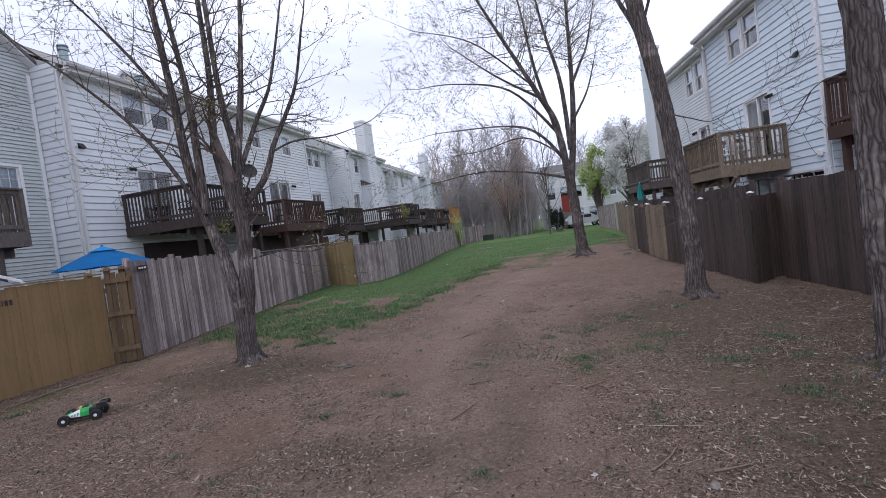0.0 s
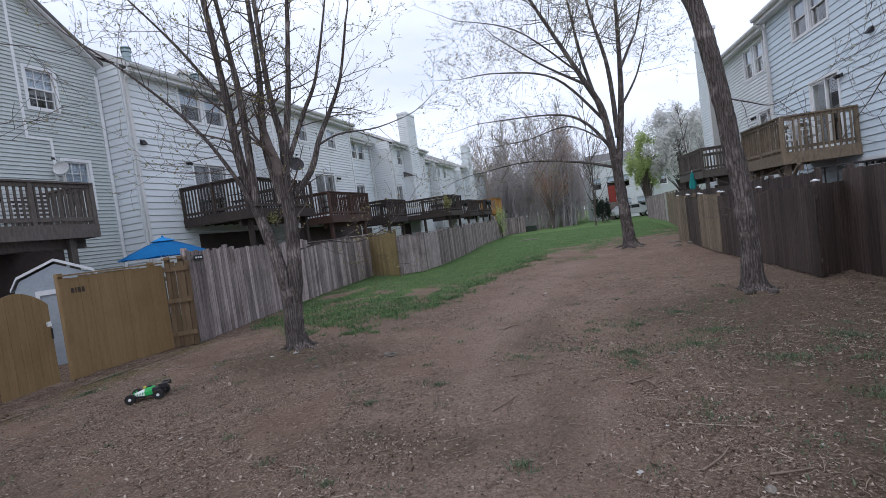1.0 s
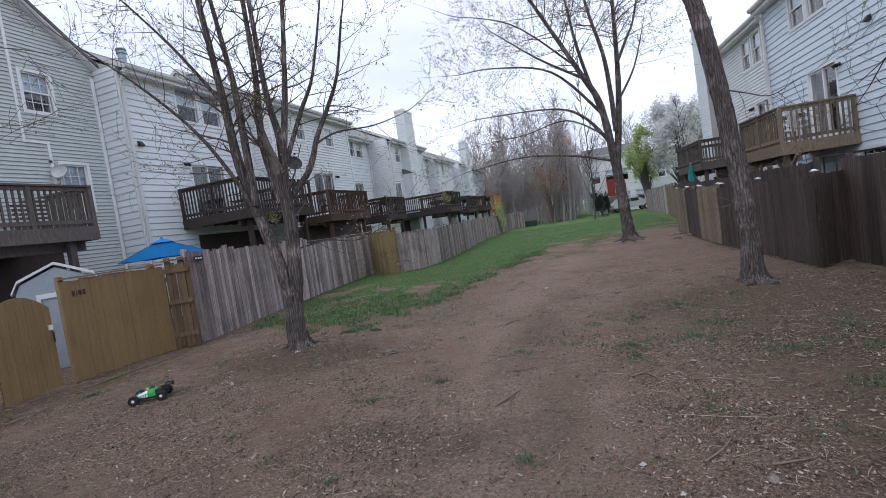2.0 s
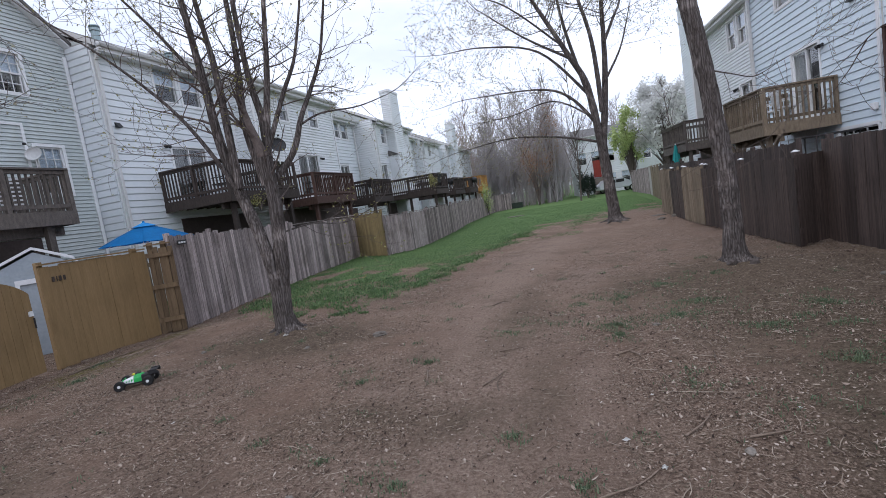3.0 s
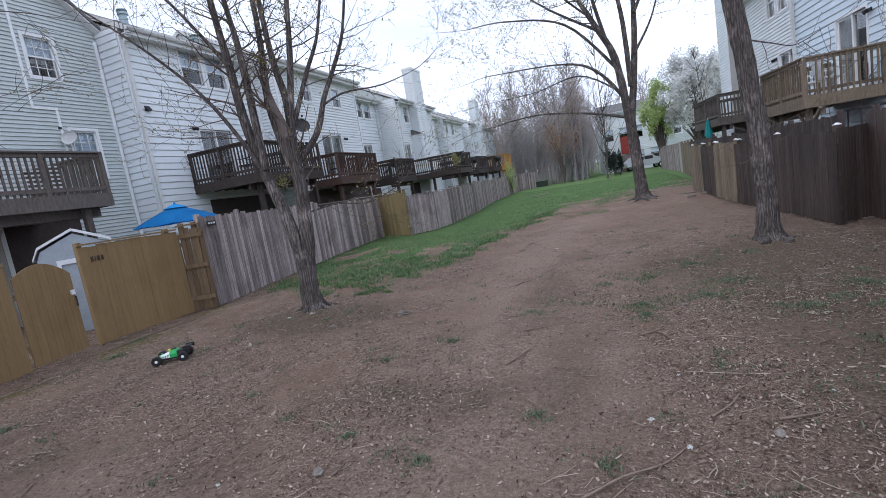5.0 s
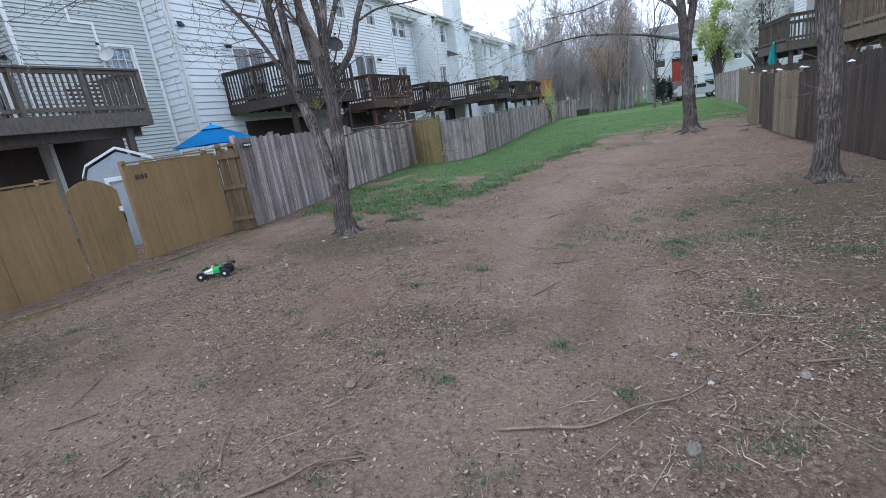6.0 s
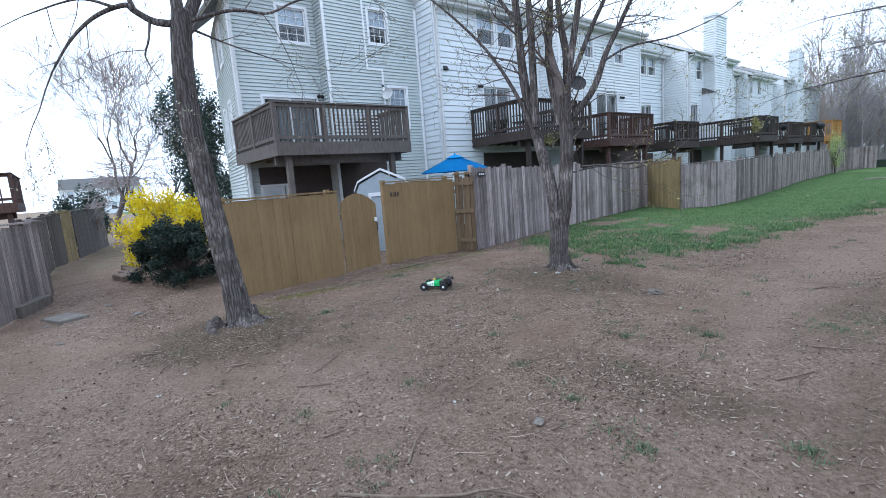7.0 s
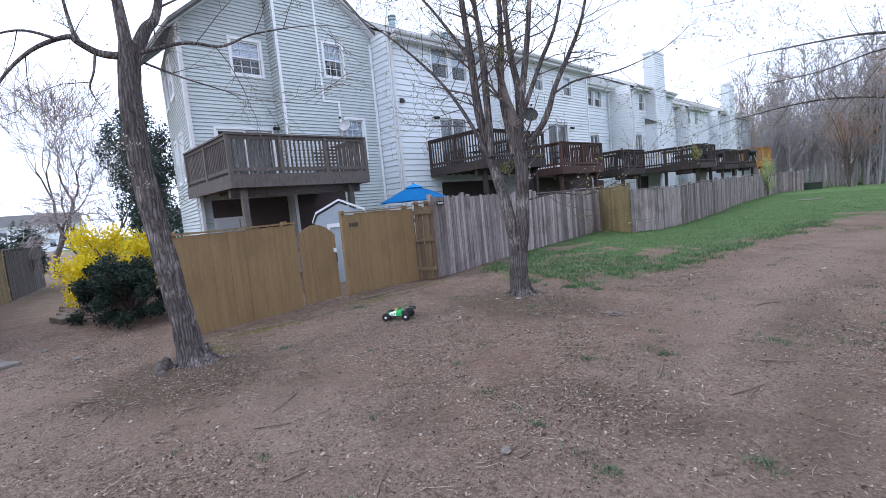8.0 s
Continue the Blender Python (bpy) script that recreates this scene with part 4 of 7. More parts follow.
def chimney(h, x, y0, y1, z1, proud, mat, shoulder=None):
    """A siding-clad chimney chase with a capped flue."""
    part("chimney", box(0.03, proud, y0, y1, -0.1, z1), BACKING, h, "tall siding-clad chimney")
    siding(h, proud + 0.002, y0, y1, 0, z1 - 0.15, 0.13, mat, single=False)
    siding(h, 0, -proud, -0.0, 0, z1 - 0.15, 0.13, mat, single=False, m=pose(0, y0 - 0.002, 0, 0, 0, -90) @ pose(0, proud, 0))
    corner_board(h, proud + 0.003, y0 - 0.01, 0, z1 - 0.1, 0.1)
    corner_board(h, proud + 0.003, y1 - 0.09, 0, z1 - 0.1, 0.1)
    part("chimney_cap", boxes((-0.02, proud + 0.07, y0 - 0.06, y1 + 0.06, z1 - 0.14, z1), (proud * 0.3, proud * 0.7, (y0 + y1) / 2 - 0.2, (y0 + y1) / 2 + 0.2, z1, z1 + 0.18)), TRIM, h)
    if shoulder:
        a, b, z = shoulder
        bm = box(0.03, proud + 0.12, a, b, -0.1, z)
        part("chimney_shoulder", bm, mat, h)
        cap = bmesh.new()
        v = [cap.verts.new(c) for c in ((0.03, a - 0.05, z), (proud + 0.2, a - 0.05, z), (proud + 0.2, b + 0.02, z), (0.03, b + 0.02, z), (0.03, a - 0.05, z + 0.35), (0.1, a - 0.05, z + 0.35), (0.1, b + 0.02, z + 0.35), (0.03, b + 0.02, z + 0.35))]
        for f in BOX_FACES:
            cap.faces.new([v[i] for i in f])
        part("shoulder_cap", cap, ROOF, h)


house_end_gable()

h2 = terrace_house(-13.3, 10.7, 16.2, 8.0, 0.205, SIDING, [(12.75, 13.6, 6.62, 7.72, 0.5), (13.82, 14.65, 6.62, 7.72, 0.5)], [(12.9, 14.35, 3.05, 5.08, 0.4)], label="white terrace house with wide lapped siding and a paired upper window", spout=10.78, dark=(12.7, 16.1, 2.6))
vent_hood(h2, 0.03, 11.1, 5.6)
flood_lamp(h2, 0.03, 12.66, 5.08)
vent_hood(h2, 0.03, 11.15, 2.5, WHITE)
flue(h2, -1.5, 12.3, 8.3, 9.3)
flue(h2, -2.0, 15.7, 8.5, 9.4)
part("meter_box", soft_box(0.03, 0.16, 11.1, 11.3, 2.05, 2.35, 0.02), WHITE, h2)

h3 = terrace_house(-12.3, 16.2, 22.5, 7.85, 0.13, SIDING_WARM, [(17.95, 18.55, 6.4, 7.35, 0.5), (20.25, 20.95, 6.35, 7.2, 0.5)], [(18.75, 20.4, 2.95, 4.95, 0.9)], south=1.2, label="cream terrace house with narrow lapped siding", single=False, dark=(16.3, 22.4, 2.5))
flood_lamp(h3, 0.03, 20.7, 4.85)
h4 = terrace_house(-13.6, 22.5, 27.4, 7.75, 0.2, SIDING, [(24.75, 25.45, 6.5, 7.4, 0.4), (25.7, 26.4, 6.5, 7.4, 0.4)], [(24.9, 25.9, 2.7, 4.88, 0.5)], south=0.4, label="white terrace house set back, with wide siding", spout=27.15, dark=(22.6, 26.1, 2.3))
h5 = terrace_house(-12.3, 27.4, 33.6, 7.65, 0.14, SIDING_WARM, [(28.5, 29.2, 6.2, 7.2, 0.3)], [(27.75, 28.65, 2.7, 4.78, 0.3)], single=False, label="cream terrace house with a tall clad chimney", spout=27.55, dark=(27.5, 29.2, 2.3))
chimney(h5, 0, 29.5, 31.0, 9.7, 0.6, SIDING_WARM, (29.28, 29.5, 5.4))
h6 = terrace_house(-13.6, 33.6, 38.0, 7.6, 0.2, SIDING, [(34.9, 35.7, 6.1, 7.2, 0.3), (36.2, 36.9, 6.1, 7.2, 0.3)], [(34.9, 36.2, 2.6, 4.6)], single=False, south=0.4, label="white terrace house set back between its neighbours", spout=37.8)
h7 = terrace_house(-13.0, 38.0, 43.0, 7.4, 0.14, SIDING_WARM, [(38.4, 39.0, 6.05, 7.0, 0.4), (40.0, 40.6, 6.05, 7.0, 0.4)], [(39.6, 41.0, 2.6, 4.6)], single=False, label="off-white terrace house with narrow siding", spout=38.2)
h8 = terrace_house(-13.9, 43.0, 45.2, 7.4, 0.2, SIDING_WARM, [(43.9, 44.5, 6.0, 7.0)], [(43.5, 44.8, 2.6, 4.6)], single=False, south=0.4, label="cream terrace house set back from the row")
h9 = terrace_house(-12.9, 45.2, 50.5, 7.5, 0.14, SIDING, [(45.5, 46.1, 6.1, 7.1)], [(46.6, 48.0, 2.6, 4.6)], single=False, label="white terrace house with a clad chimney", spout=45.4)
chimney(h9, 0, 46.4, 47.8, 9.6, 0.6, SIDING)
h10 = terrace_house(-13.4, 50.5, 57.0, 7.6, 0.2, SIDING, [(51.8, 52.6, 6.1, 7.1), (54.0, 54.8, 6.1, 7.1)], [(52.4, 53.8, 2.6, 4.6)], single=False, south=1.0, label="white end house of the terrace, far off", spout=56.8)
flue(h4, -1.6, 25.5, 8.1, 8.8)
flue(h7, -1.6, 40.2, 7.8, 8.7)

# the row across the alley, turned a little
RIGHT_AZ = 6.3


def right_frame(px, py):
    """Axes of a wall that faces the alley from the other side: x towards the alley, y towards the near end."""
    return pose(px, py, 0, 0, 0, 180 + RIGHT_AZ)


ra = terrace_house(0, -6.3, 0.0, 7.75, 0.20, SIDING_BLUE, [(-4.5, -3.68, 6.2, 7.3, 0.45), (-3.48, -2.62, 6.2, 7.3, 0.45)], [(-3.8, -2.4, 2.55, 4.58, 0.45)], label="bluish-white terrace house with wide siding and an open-looking patio door", m=right_frame(6.9, 14.0), low=[(-1.8, -0.25, 1.45, 2.0)], group="opposite terrace", spout=-6.2)
siding(ra, 0.0, -1.3, -0.03, 0.0, 7.7, 0.20, SIDING_BLUE, single=False, m=Matrix.Translation((0, 0.002, 0)) @ pose(0, 0, 0, 0, 0, 90) @ Matrix.Diagonal((1, -1, 1, 1)))
vent_hood(ra, 0.03, -0.9, 5.2)
flood_lamp(ra, 0.03, -2.2, 4.45)
part("meter_box", soft_box(0.03, 0.14, -0.35, -0.22, 2.35, 2.52, 0.02), WHITE, ra)
rb = terrace_house(0, -6.0, 0.0, 7.8, 0.13, SIDING_WARM, [(-3.1, -2.4, 6.15, 7.3, 0.4), (-2.1, -1.4, 6.15, 7.3, 0.4)], [(-2.3, -0.85, 2.55, 4.6, 0.4)], label="cream terrace house with narrow siding, set back", m=right_frame(6.65, 20.3), group="opposite terrace", single=False, south=0.4)
flood_lamp(rb, 0.03, -2.55, 4.5)
rc = terrace_house(0, -1.3, 0.0, 7.8, 0.13, SIDING, label="white terrace house beyond, with a tall clad chimney", m=right_frame(6.0, 26.3), group="opposite terrace", single=False)
chimney(rc, 0, -1.25, 0.0, 9.6, 0.55, SIDING)
rz = terrace_house(0, 0.0, 6.0, 7.75, 0.13, SIDING_WARM, [(1.6, 2.4, 5.9, 7.0, 0.4), (3.4, 4.2, 5.9, 7.0, 0.4)], [(1.4, 2.8, 2.77, 4.7, 0.4)], label="cream terrace house set back behind a tall fence", m=right_frame(8.2, 14.2), group="opposite terrace", single=False, south=0.3)


# raised decks
def deck(x0, x1, y0, y1, floor, rail, mat, m=None, posts=(), label="", gap=0.135, sides=("front", "near", "far"), lattice=None, group="", beams=True, rail_mat=None, braces=False):
    """A raised timber deck from the wall at x0 to its front at x1: planks, rim, posts, handrails and balusters."""
    d = thing("deck", m, label, "deck", group)
    rail_mat = rail_mat or mat
    plank = box_mesh("deck_plank", 0, 1, 0.003, 0.137, -0.035, 0, mat)
    n = int((y1 - y0) / 0.14)
    for i in range(n):
        piece("deck_plank", plank, d, Matrix.Translation((x0, y0 + i * (y1 - y0) / n, floor)) @ Matrix.Diagonal((x1 - x0, (y1 - y0) / n / 0.14, 1, 1)))
    part("rim_board", box(x1, x1 + 0.04, y0 - 0.04, y1 + 0.04, floor - 0.32, floor - 0.01), mat, d)
    part("rim_board", box(x0, x1, y0 - 0.04, y0, floor - 0.32, floor - 0.012), mat, d)
    part("rim_board", box(x0, x1, y1, y1 + 0.04, floor - 0.32, floor - 0.012), mat, d)
    if beams:
        for y in np.arange(y0 + 0.35, y1 - 0.2, 0.45):
            part("joist", box(x0, x1, y, y + 0.04, floor - 0.28, floor - 0.04), mat, d)
        part("beam", box(x1 - 0.5, x1 - 0.38, y0 + 0.05, y1 - 0.05, floor - 0.52, floor - 0.285), mat, d)
    for px, py in posts:
        part("post", soft_box(px - 0.07, px + 0.07, py - 0.07, py + 0.07, -0.15, floor - 0.32, 0.008), mat, d)
        if braces:
            bm = bmesh.new()
            for s in (-1, 1):
                t = Matrix.Translation((px, py, floor - 0.95)) @ pose(0, 0, 0, -45 * s, 0, 0)
                add_box(bm, -0.035, 0.035, -0.035, 0.035, 0, 0.85, m=t)
            part("brace", bm, mat, d)
    runs = {"front": ((x1 - 0.02, y0), (x1 - 0.02, y1)), "near": ((x0 + 0.05, y0 + 0.02), (x1 - 0.05, y0 + 0.02)), "far": ((x0 + 0.05, y1 - 0.02), (x1 - 0.05, y1 - 0.02))}
    bal = box_mesh("baluster", -0.019, 0.019, -0.019, 0.019, 0, 1, rail_mat)
    done = set()
    for side in sides:
        a, b = (Vector((*p, 0)) for p in runs[side])
        length = (b - a).length
        turn = math.atan2(b.y - a.y, b.x - a.x)
        f = Matrix.Translation((a.x, a.y, 0)) @ Matrix.Rotation(turn, 4, "Z")
        for nm, za, zb, w in (("top_rail", rail - 0.04, rail, 0.065), ("upper_rail", rail - 0.13, rail - 0.045, 0.02), ("bottom_rail", floor + 0.07, floor + 0.155, 0.02)):
            ob = part(nm, box(-0.03, length + 0.03, -w, w, za, zb), rail_mat, d)
            ob.matrix_local = f
        k = max(1, round(length / 1.5))
        for i in range(k + 1):
            c = a.lerp(b, i / k)
            key = (round(c.x, 1), round(c.y, 1))
            if key not in done:
                done.add(key)
                part("rail_post", soft_box(c.x - 0.045, c.x + 0.045, c.y - 0.045, c.y + 0.045, floor - 0.3, rail + 0.005, 0.006), rail_mat, d)
        for i in range(1, int(length / gap)):
            piece("baluster", bal, d, f @ Matrix.Translation((i * gap, 0.025, floor - 0.02)) @ Matrix.Diagonal((1, 1, rail - floor - 0.03, 1)))
        if lattice and side == "front":
            lo, hi = lattice
            strip = box_mesh("lattice_slat", -0.012, 0.0, 0, 1, -0.018, 0.018, WHITE)
            for i in range(8):
                piece("lattice_slat", strip, d, Matrix.Translation((x1 - 0.06, lo, floor + 0.1 + i * 0.09)) @ Matrix.Diagonal((1, hi - lo, 1, 1)))
    return d


G = "garden decks"
deck(-24.0, -20.4, -4.4, -1.3, 2.05, 3.0, DECK_RED, posts=((-20.6, -1.5), (-20.6, -4.2)), label="red-brown deck of a house across the side path", group=G, gap=0.2)
deck(-14.68, -11.3, 4.1, 7.9, 2.9, 3.86, DECK_GRAY, posts=((-11.5, 4.4), (-11.5, 7.4)), label="weathered grey-brown raised timber deck with lattice", lattice=(5.6, 7.0), group=G, gap=0.12)
deck(-13.28, -10.6, 12.2, 15.8, 3.15, 4.18, DECK_DARK, posts=((-10.85, 12.5), (-10.85, 15.5)), label="dark brown raised timber deck on posts", group=G)
deck(-12.28, -10.7, 17.2, 20.6, 2.85, 3.86, DECK_RED, posts=((-10.9, 17.4), (-10.9, 20.3)), label="red-brown raised deck with garden furniture", group=G)
deck(-13.58, -10.6, 22.55, 24.9, 2.65, 3.58, DECK_DARK, posts=((-10.8, 22.8), (-10.8, 24.6)), label="dark weathered timber deck on posts", group=G)
deck(-12.28, -8.75, 27.45, 30.0, 2.7, 3.66, DECK_DARK, posts=((-8.95, 27.7), (-8.95, 29.8), (-10.6, 27.7)), label="long dark timber deck hung with plants", group=G)
deck(-13.58, -9.4, 34.0, 36.8, 2.6, 3.55, DECK_DARK, posts=((-9.6, 34.2), (-9.6, 36.6)), label="dark timber deck far along the row", group=G, gap=0.17)
deck(-12.98, -9.6, 39.5, 42.4, 2.65, 3.6, DECK_DARK, posts=((-9.8, 39.7), (-9.8, 42.2)), label="dark timber deck far along the row", group=G, gap=0.17)
deck(-12.88, -9.9, 46.0, 48.6, 2.7, 3.95, DECK_ORANGE, posts=((-10.1, 46.2), (-10.1, 48.4)), label="new orange-stained timber deck", group=G, gap=0.17)
deck(0.05, 1.9, -4.2, -1.65, 2.5, 3.5, DECK_TAN, m=right_frame(6.9, 14.0), posts=((1.7, -1.9), (1.7, -3.9)), label="weathered tan timber deck with angled braces", group=G, sides=("front", "near", "far"), braces=True)
deck(0.05, 2.2, -6.0, -2.6, 2.65, 3.6, DECK_GRAY, m=right_frame(6.65, 20.3), posts=((2.0, -2.8), (2.0, -5.8)), label="weathered grey deck of the farther house", group=G)
deck(0.05, 1.5, 0.4, 3.4, 3.0, 4.15, DECK_RED, m=right_frame(8.2, 14.2), posts=((1.3, 0.6), (1.3, 3.2)), label="red-brown deck behind the tall fence", group=G)


# fences
def fence(points, top, mat, label, wide=0.14, post=True, cap=False, under_gap=0.03, rough_top=0.02, both=False, seed=1, single=True, post_mat=None, rails_front=False, capital=True, post_up=0.08, lean=1.0, slit=0.008):
    """A close-boarded fence along points on the ground: boards, three rails behind them, posts."""
    rnd = random.Random(seed)
    f = thing("fence", None, label, "fence", "alley fences")
    board = box_mesh("board", -0.009, 0.009, slit / 2, wide - slit / 2, 0, 1, mat)
    joined = bmesh.new()
    for a, b in zip(points, points[1:]):
        a, b = Vector((*a, 0)), Vector((*b, 0))
        length = (b - a).length
        turn = Matrix.Translation(a) @ Matrix.Rotation(math.atan2(-(b.x - a.x), b.y - a.y), 4, "Z")
        n = max(1, round(length / wide))
        ph, tilt = 0.0, 0.0
        for i in range(n):
            if rough_top > 0.015 and i % 15 == 0:
                ph, tilt = rnd.uniform(-0.07, 0.05), rnd.uniform(-1.3, 1.3)
            h = top + ph - under_gap + rnd.uniform(-rough_top, rough_top)
            m = turn @ Matrix.Translation((rnd.uniform(-0.004, 0.004), i * length / n, under_gap + rnd.uniform(-0.015, 0.015))) @ Matrix.Rotation(radians(rnd.uniform(-0.5, 0.5) * lean + tilt), 4, "X") @ Matrix.Diagonal((1, length / n / wide, h, 1))
            if single:
                piece("board", board, f, m)
            else:
                add_box(joined, -0.009, 0.009, slit / 2, wide - slit / 2, 0, 1, m=m)
        side = 1 if rails_front else -1
        for z in (0.25, top * 0.52, top - 0.22):
            ob = part("rail", box(min(side * 0.012, side * 0.05), max(side * 0.012, side * 0.05), 0.0, length, z, z + 0.085), post_mat or mat, f)
            ob.matrix_local = turn
        if capital:
            ob = part("cap_rail", box(-0.045, 0.035, 0.0, length, top + 0.022, top + 0.05), post_mat or mat, f)
            ob.matrix_local = turn
        if post:
            k = max(1, round(length / 2.4))
            for i in range(k + 1):
                py = 0.06 + i * (length - 0.22) / k
                bm = soft_box(-0.145, -0.052, py - 0.045, py + 0.045, -0.2, top + post_up, 0.008)
                ob = part("post", bm, post_mat or mat, f)
                ob.matrix_local = turn
                if cap:
                    pc = bmesh.new()
                    y = py
                    add_box(pc, -0.148, -0.049, y - 0.049, y + 0.049, top + post_up + 0.002, top + post_up + 0.018)
                    add_lathe(pc, [(0.044, 0), (0.034, 0.012), (0.016, 0.02), (0.004, 0.022)], 10, Matrix.Translation((-0.098, y, top + post_up + 0.018)))
                    cp = part("post_cap", pc, WHITE, f, "white post cap")
                    cp.matrix_local = turn
    if not single:
        tagged(part("boards", joined, mat, f), kind="stuff")
    else:
        joined.free()
    return f


# along the terrace: ochre garden front with a gate, then weathered grey boards
fence(((-8.1, 1.9), (-8.35, 4.05)), 1.62, WOOD_OCHRE, "ochre-painted close-boarded garden fence", 0.145, seed=2, rough_top=0.002, lean=0.1, slit=0.0015)
fence(((-8.55, 5.2), (-8.4, 7.0)), 1.72, WOOD_OCHRE, "ochre-painted garden fence panel with house digits", 0.145, seed=3, rough_top=0.002, lean=0.1, slit=0.0015)
fence(((-8.42, 7.04), (-8.02, 7.28)), 1.78, WOOD_RETURN, "short bare timber return of the garden fence", 0.10, seed=4, rails_front=True)
fence(((-8.05, 7.32), (-8.4, 8.95)), 1.92, WOOD_GRAY, "weathered grey garden fence with vertical boards", 0.13, seed=5, capital=False)
fence(((-8.42, 9.0), (-9.1, 12.9)), 1.86, WOOD_GRAY, "weathered grey garden fence with vertical boards", 0.13, seed=6, capital=False)
fence(((-9.12, 12.95), (-9.5, 16.1)), 1.78, WOOD_GRAY, "weathered grey garden fence with a flat cap rail", 0.13, seed=7)
fence(((-9.5, 16.15), (-9.7, 18.2)), 1.8, WOOD_GRAY, "weathered grey garden fence beside the yellow return", 0.13, seed=8)
fence(((-9.7, 18.25), (-7.95, 17.2)), 1.82, WOOD_YELLOW, "mossy yellow return panel of the fence", 0.15, seed=9, lean=0.2, slit=0.003)
fence(((-7.9, 17.2), (-7.2, 18.2), (-7.15, 20.7)), 1.58, WOOD_GRAY, "weathered grey fence along the lawn", 0.13, seed=10)
fence(((-7.18, 20.75), (-7.65, 26.5)), 1.64, WOOD_OLD, "weathered grey fence along the lawn", 0.14, seed=11)
fence(((-7.67, 26.55), (-8.55, 33.0)), 1.7, WOOD_OLD, "weathered grey fence along the lawn", 0.14, seed=12)
fence(((-8.57, 33.05), (-9.1, 41.0)), 1.72, WOOD_OLD, "weathered grey fence far along the lawn", 0.14, seed=13)
fence(((-9.12, 41.05), (-9.5, 49.0), (-8.0, 50.5)), 1.7, WOOD_OLD, "weathered grey fence at the lawn's end", 0.14, seed=14)
# across the gardens
fence(((-14.0, 10.68), (-8.6, 7.2)), 1.6, WOOD_TAN, "timber fence between two gardens", 0.15, seed=15)

# across the alley: dark brown boards with white post caps
fence(((3.42, 9.63), (3.98, 10.0)), 1.6, WOOD_BROWN, "dark brown return of the garden fence", 0.14, seed=20, rough_top=0.004, post=False, capital=False, slit=0.002)
fence(((3.4, 9.6), (2.95, 14.4))[::-1], 1.58, WOOD_BROWN, "dark brown stained garden fence with white post caps", 0.14, seed=21, cap=True, rough_top=0.006, capital=False, slit=0.002)
fence(((2.94, 14.45), (2.83, 16.6))[::-1], 1.6, WOOD_TAN, "tan weathered garden fence beside darker boards", 0.14, seed=22, cap=True, capital=False)
fence(((2.83, 16.64), (2.8, 18.6))[::-1], 1.62, WOOD_BROWN, "short dark panel between tan fence boards", 0.14, seed=35, cap=True, capital=False, slit=0.002)
fence(((2.8, 18.64), (2.75, 20.8))[::-1], 1.64, WOOD_TAN, "tan weathered fence end with white post caps", 0.14, seed=23, cap=True, capital=False)
fence(((4.1, 11.4), (3.55, 20.9))[::-1], 1.84, WOOD_BROWN, "second dark brown fence close behind the first", 0.14, seed=36, rough_top=0.004, capital=False, slit=0.002)
fence(((3.5, 21.0), (2.76, 20.85)), 1.66, WOOD_TAN, "tan return of the garden fence", 0.14, seed=24, capital=False)
fence(((3.55, 21.0), (3.8, 28.5))[::-1], 1.95, WOOD_BROWN, "dark brown fence farther along the alley", 0.14, seed=25, capital=False, slit=0.002)
fence(((3.82, 28.6), (4.2, 35.5))[::-1], 2.0, WOOD_TAN, "tan fence farther along the alley", 0.14, seed=26)
fence(((4.2, 35.6), (4.35, 38.0))[::-1], 2.05, CONCRETE, "pale new timber panel in the fence", 0.14, seed=27)
fence(((4.35, 38.1), (4.1, 50.0))[::-1], 2.0, WOOD_GRAY, "grey fence at the far end of the alley", 0.14, seed=28)
fence(((3.98, 10.04), (4.15, 7.7), (4.4, 5.4), (4.7, 3.0), (5.0, 0.0)), 1.8, WOOD_BROWN, "tall dark brown stained garden fence", 0.15, seed=29, rough_top=0.004, capital=False, slit=0.002)

# beyond the side path
fence(((-9.16, -1.19), (-11.73, -0.47)), 1.5, WOOD_OLD, "dark weathered fence along the side path", 0.14, seed=30)
fence(((-11.83, -0.50), (-13.34, -0.78)), 1.5, WOOD_BROWN, "dark brown fence along the side path", 0.14, seed=31)
fence(((-13.45, -0.85), (-17.76, -0.56)), 1.5, WOOD_BROWN, "dark fence farther along the side path", 0.14, seed=32, slit=0.002)
fence(((-17.85, -0.54), (-18.95, -0.25)), 1.55, WOOD_BROWN, "dark fence panel along the side path", 0.14, seed=38, slit=0.002)
fence(((-19.0, -0.23), (-19.8, 0.02)), 1.6, WOOD_YELLOW, "yellow-green timber panel in the side fence", 0.14, seed=33)
fence(((-19.9, 0.05), (-24.50, 1.11)), 1.6, WOOD_BROWN, "dark fence far along the side path", 0.14, seed=34, slit=0.002)


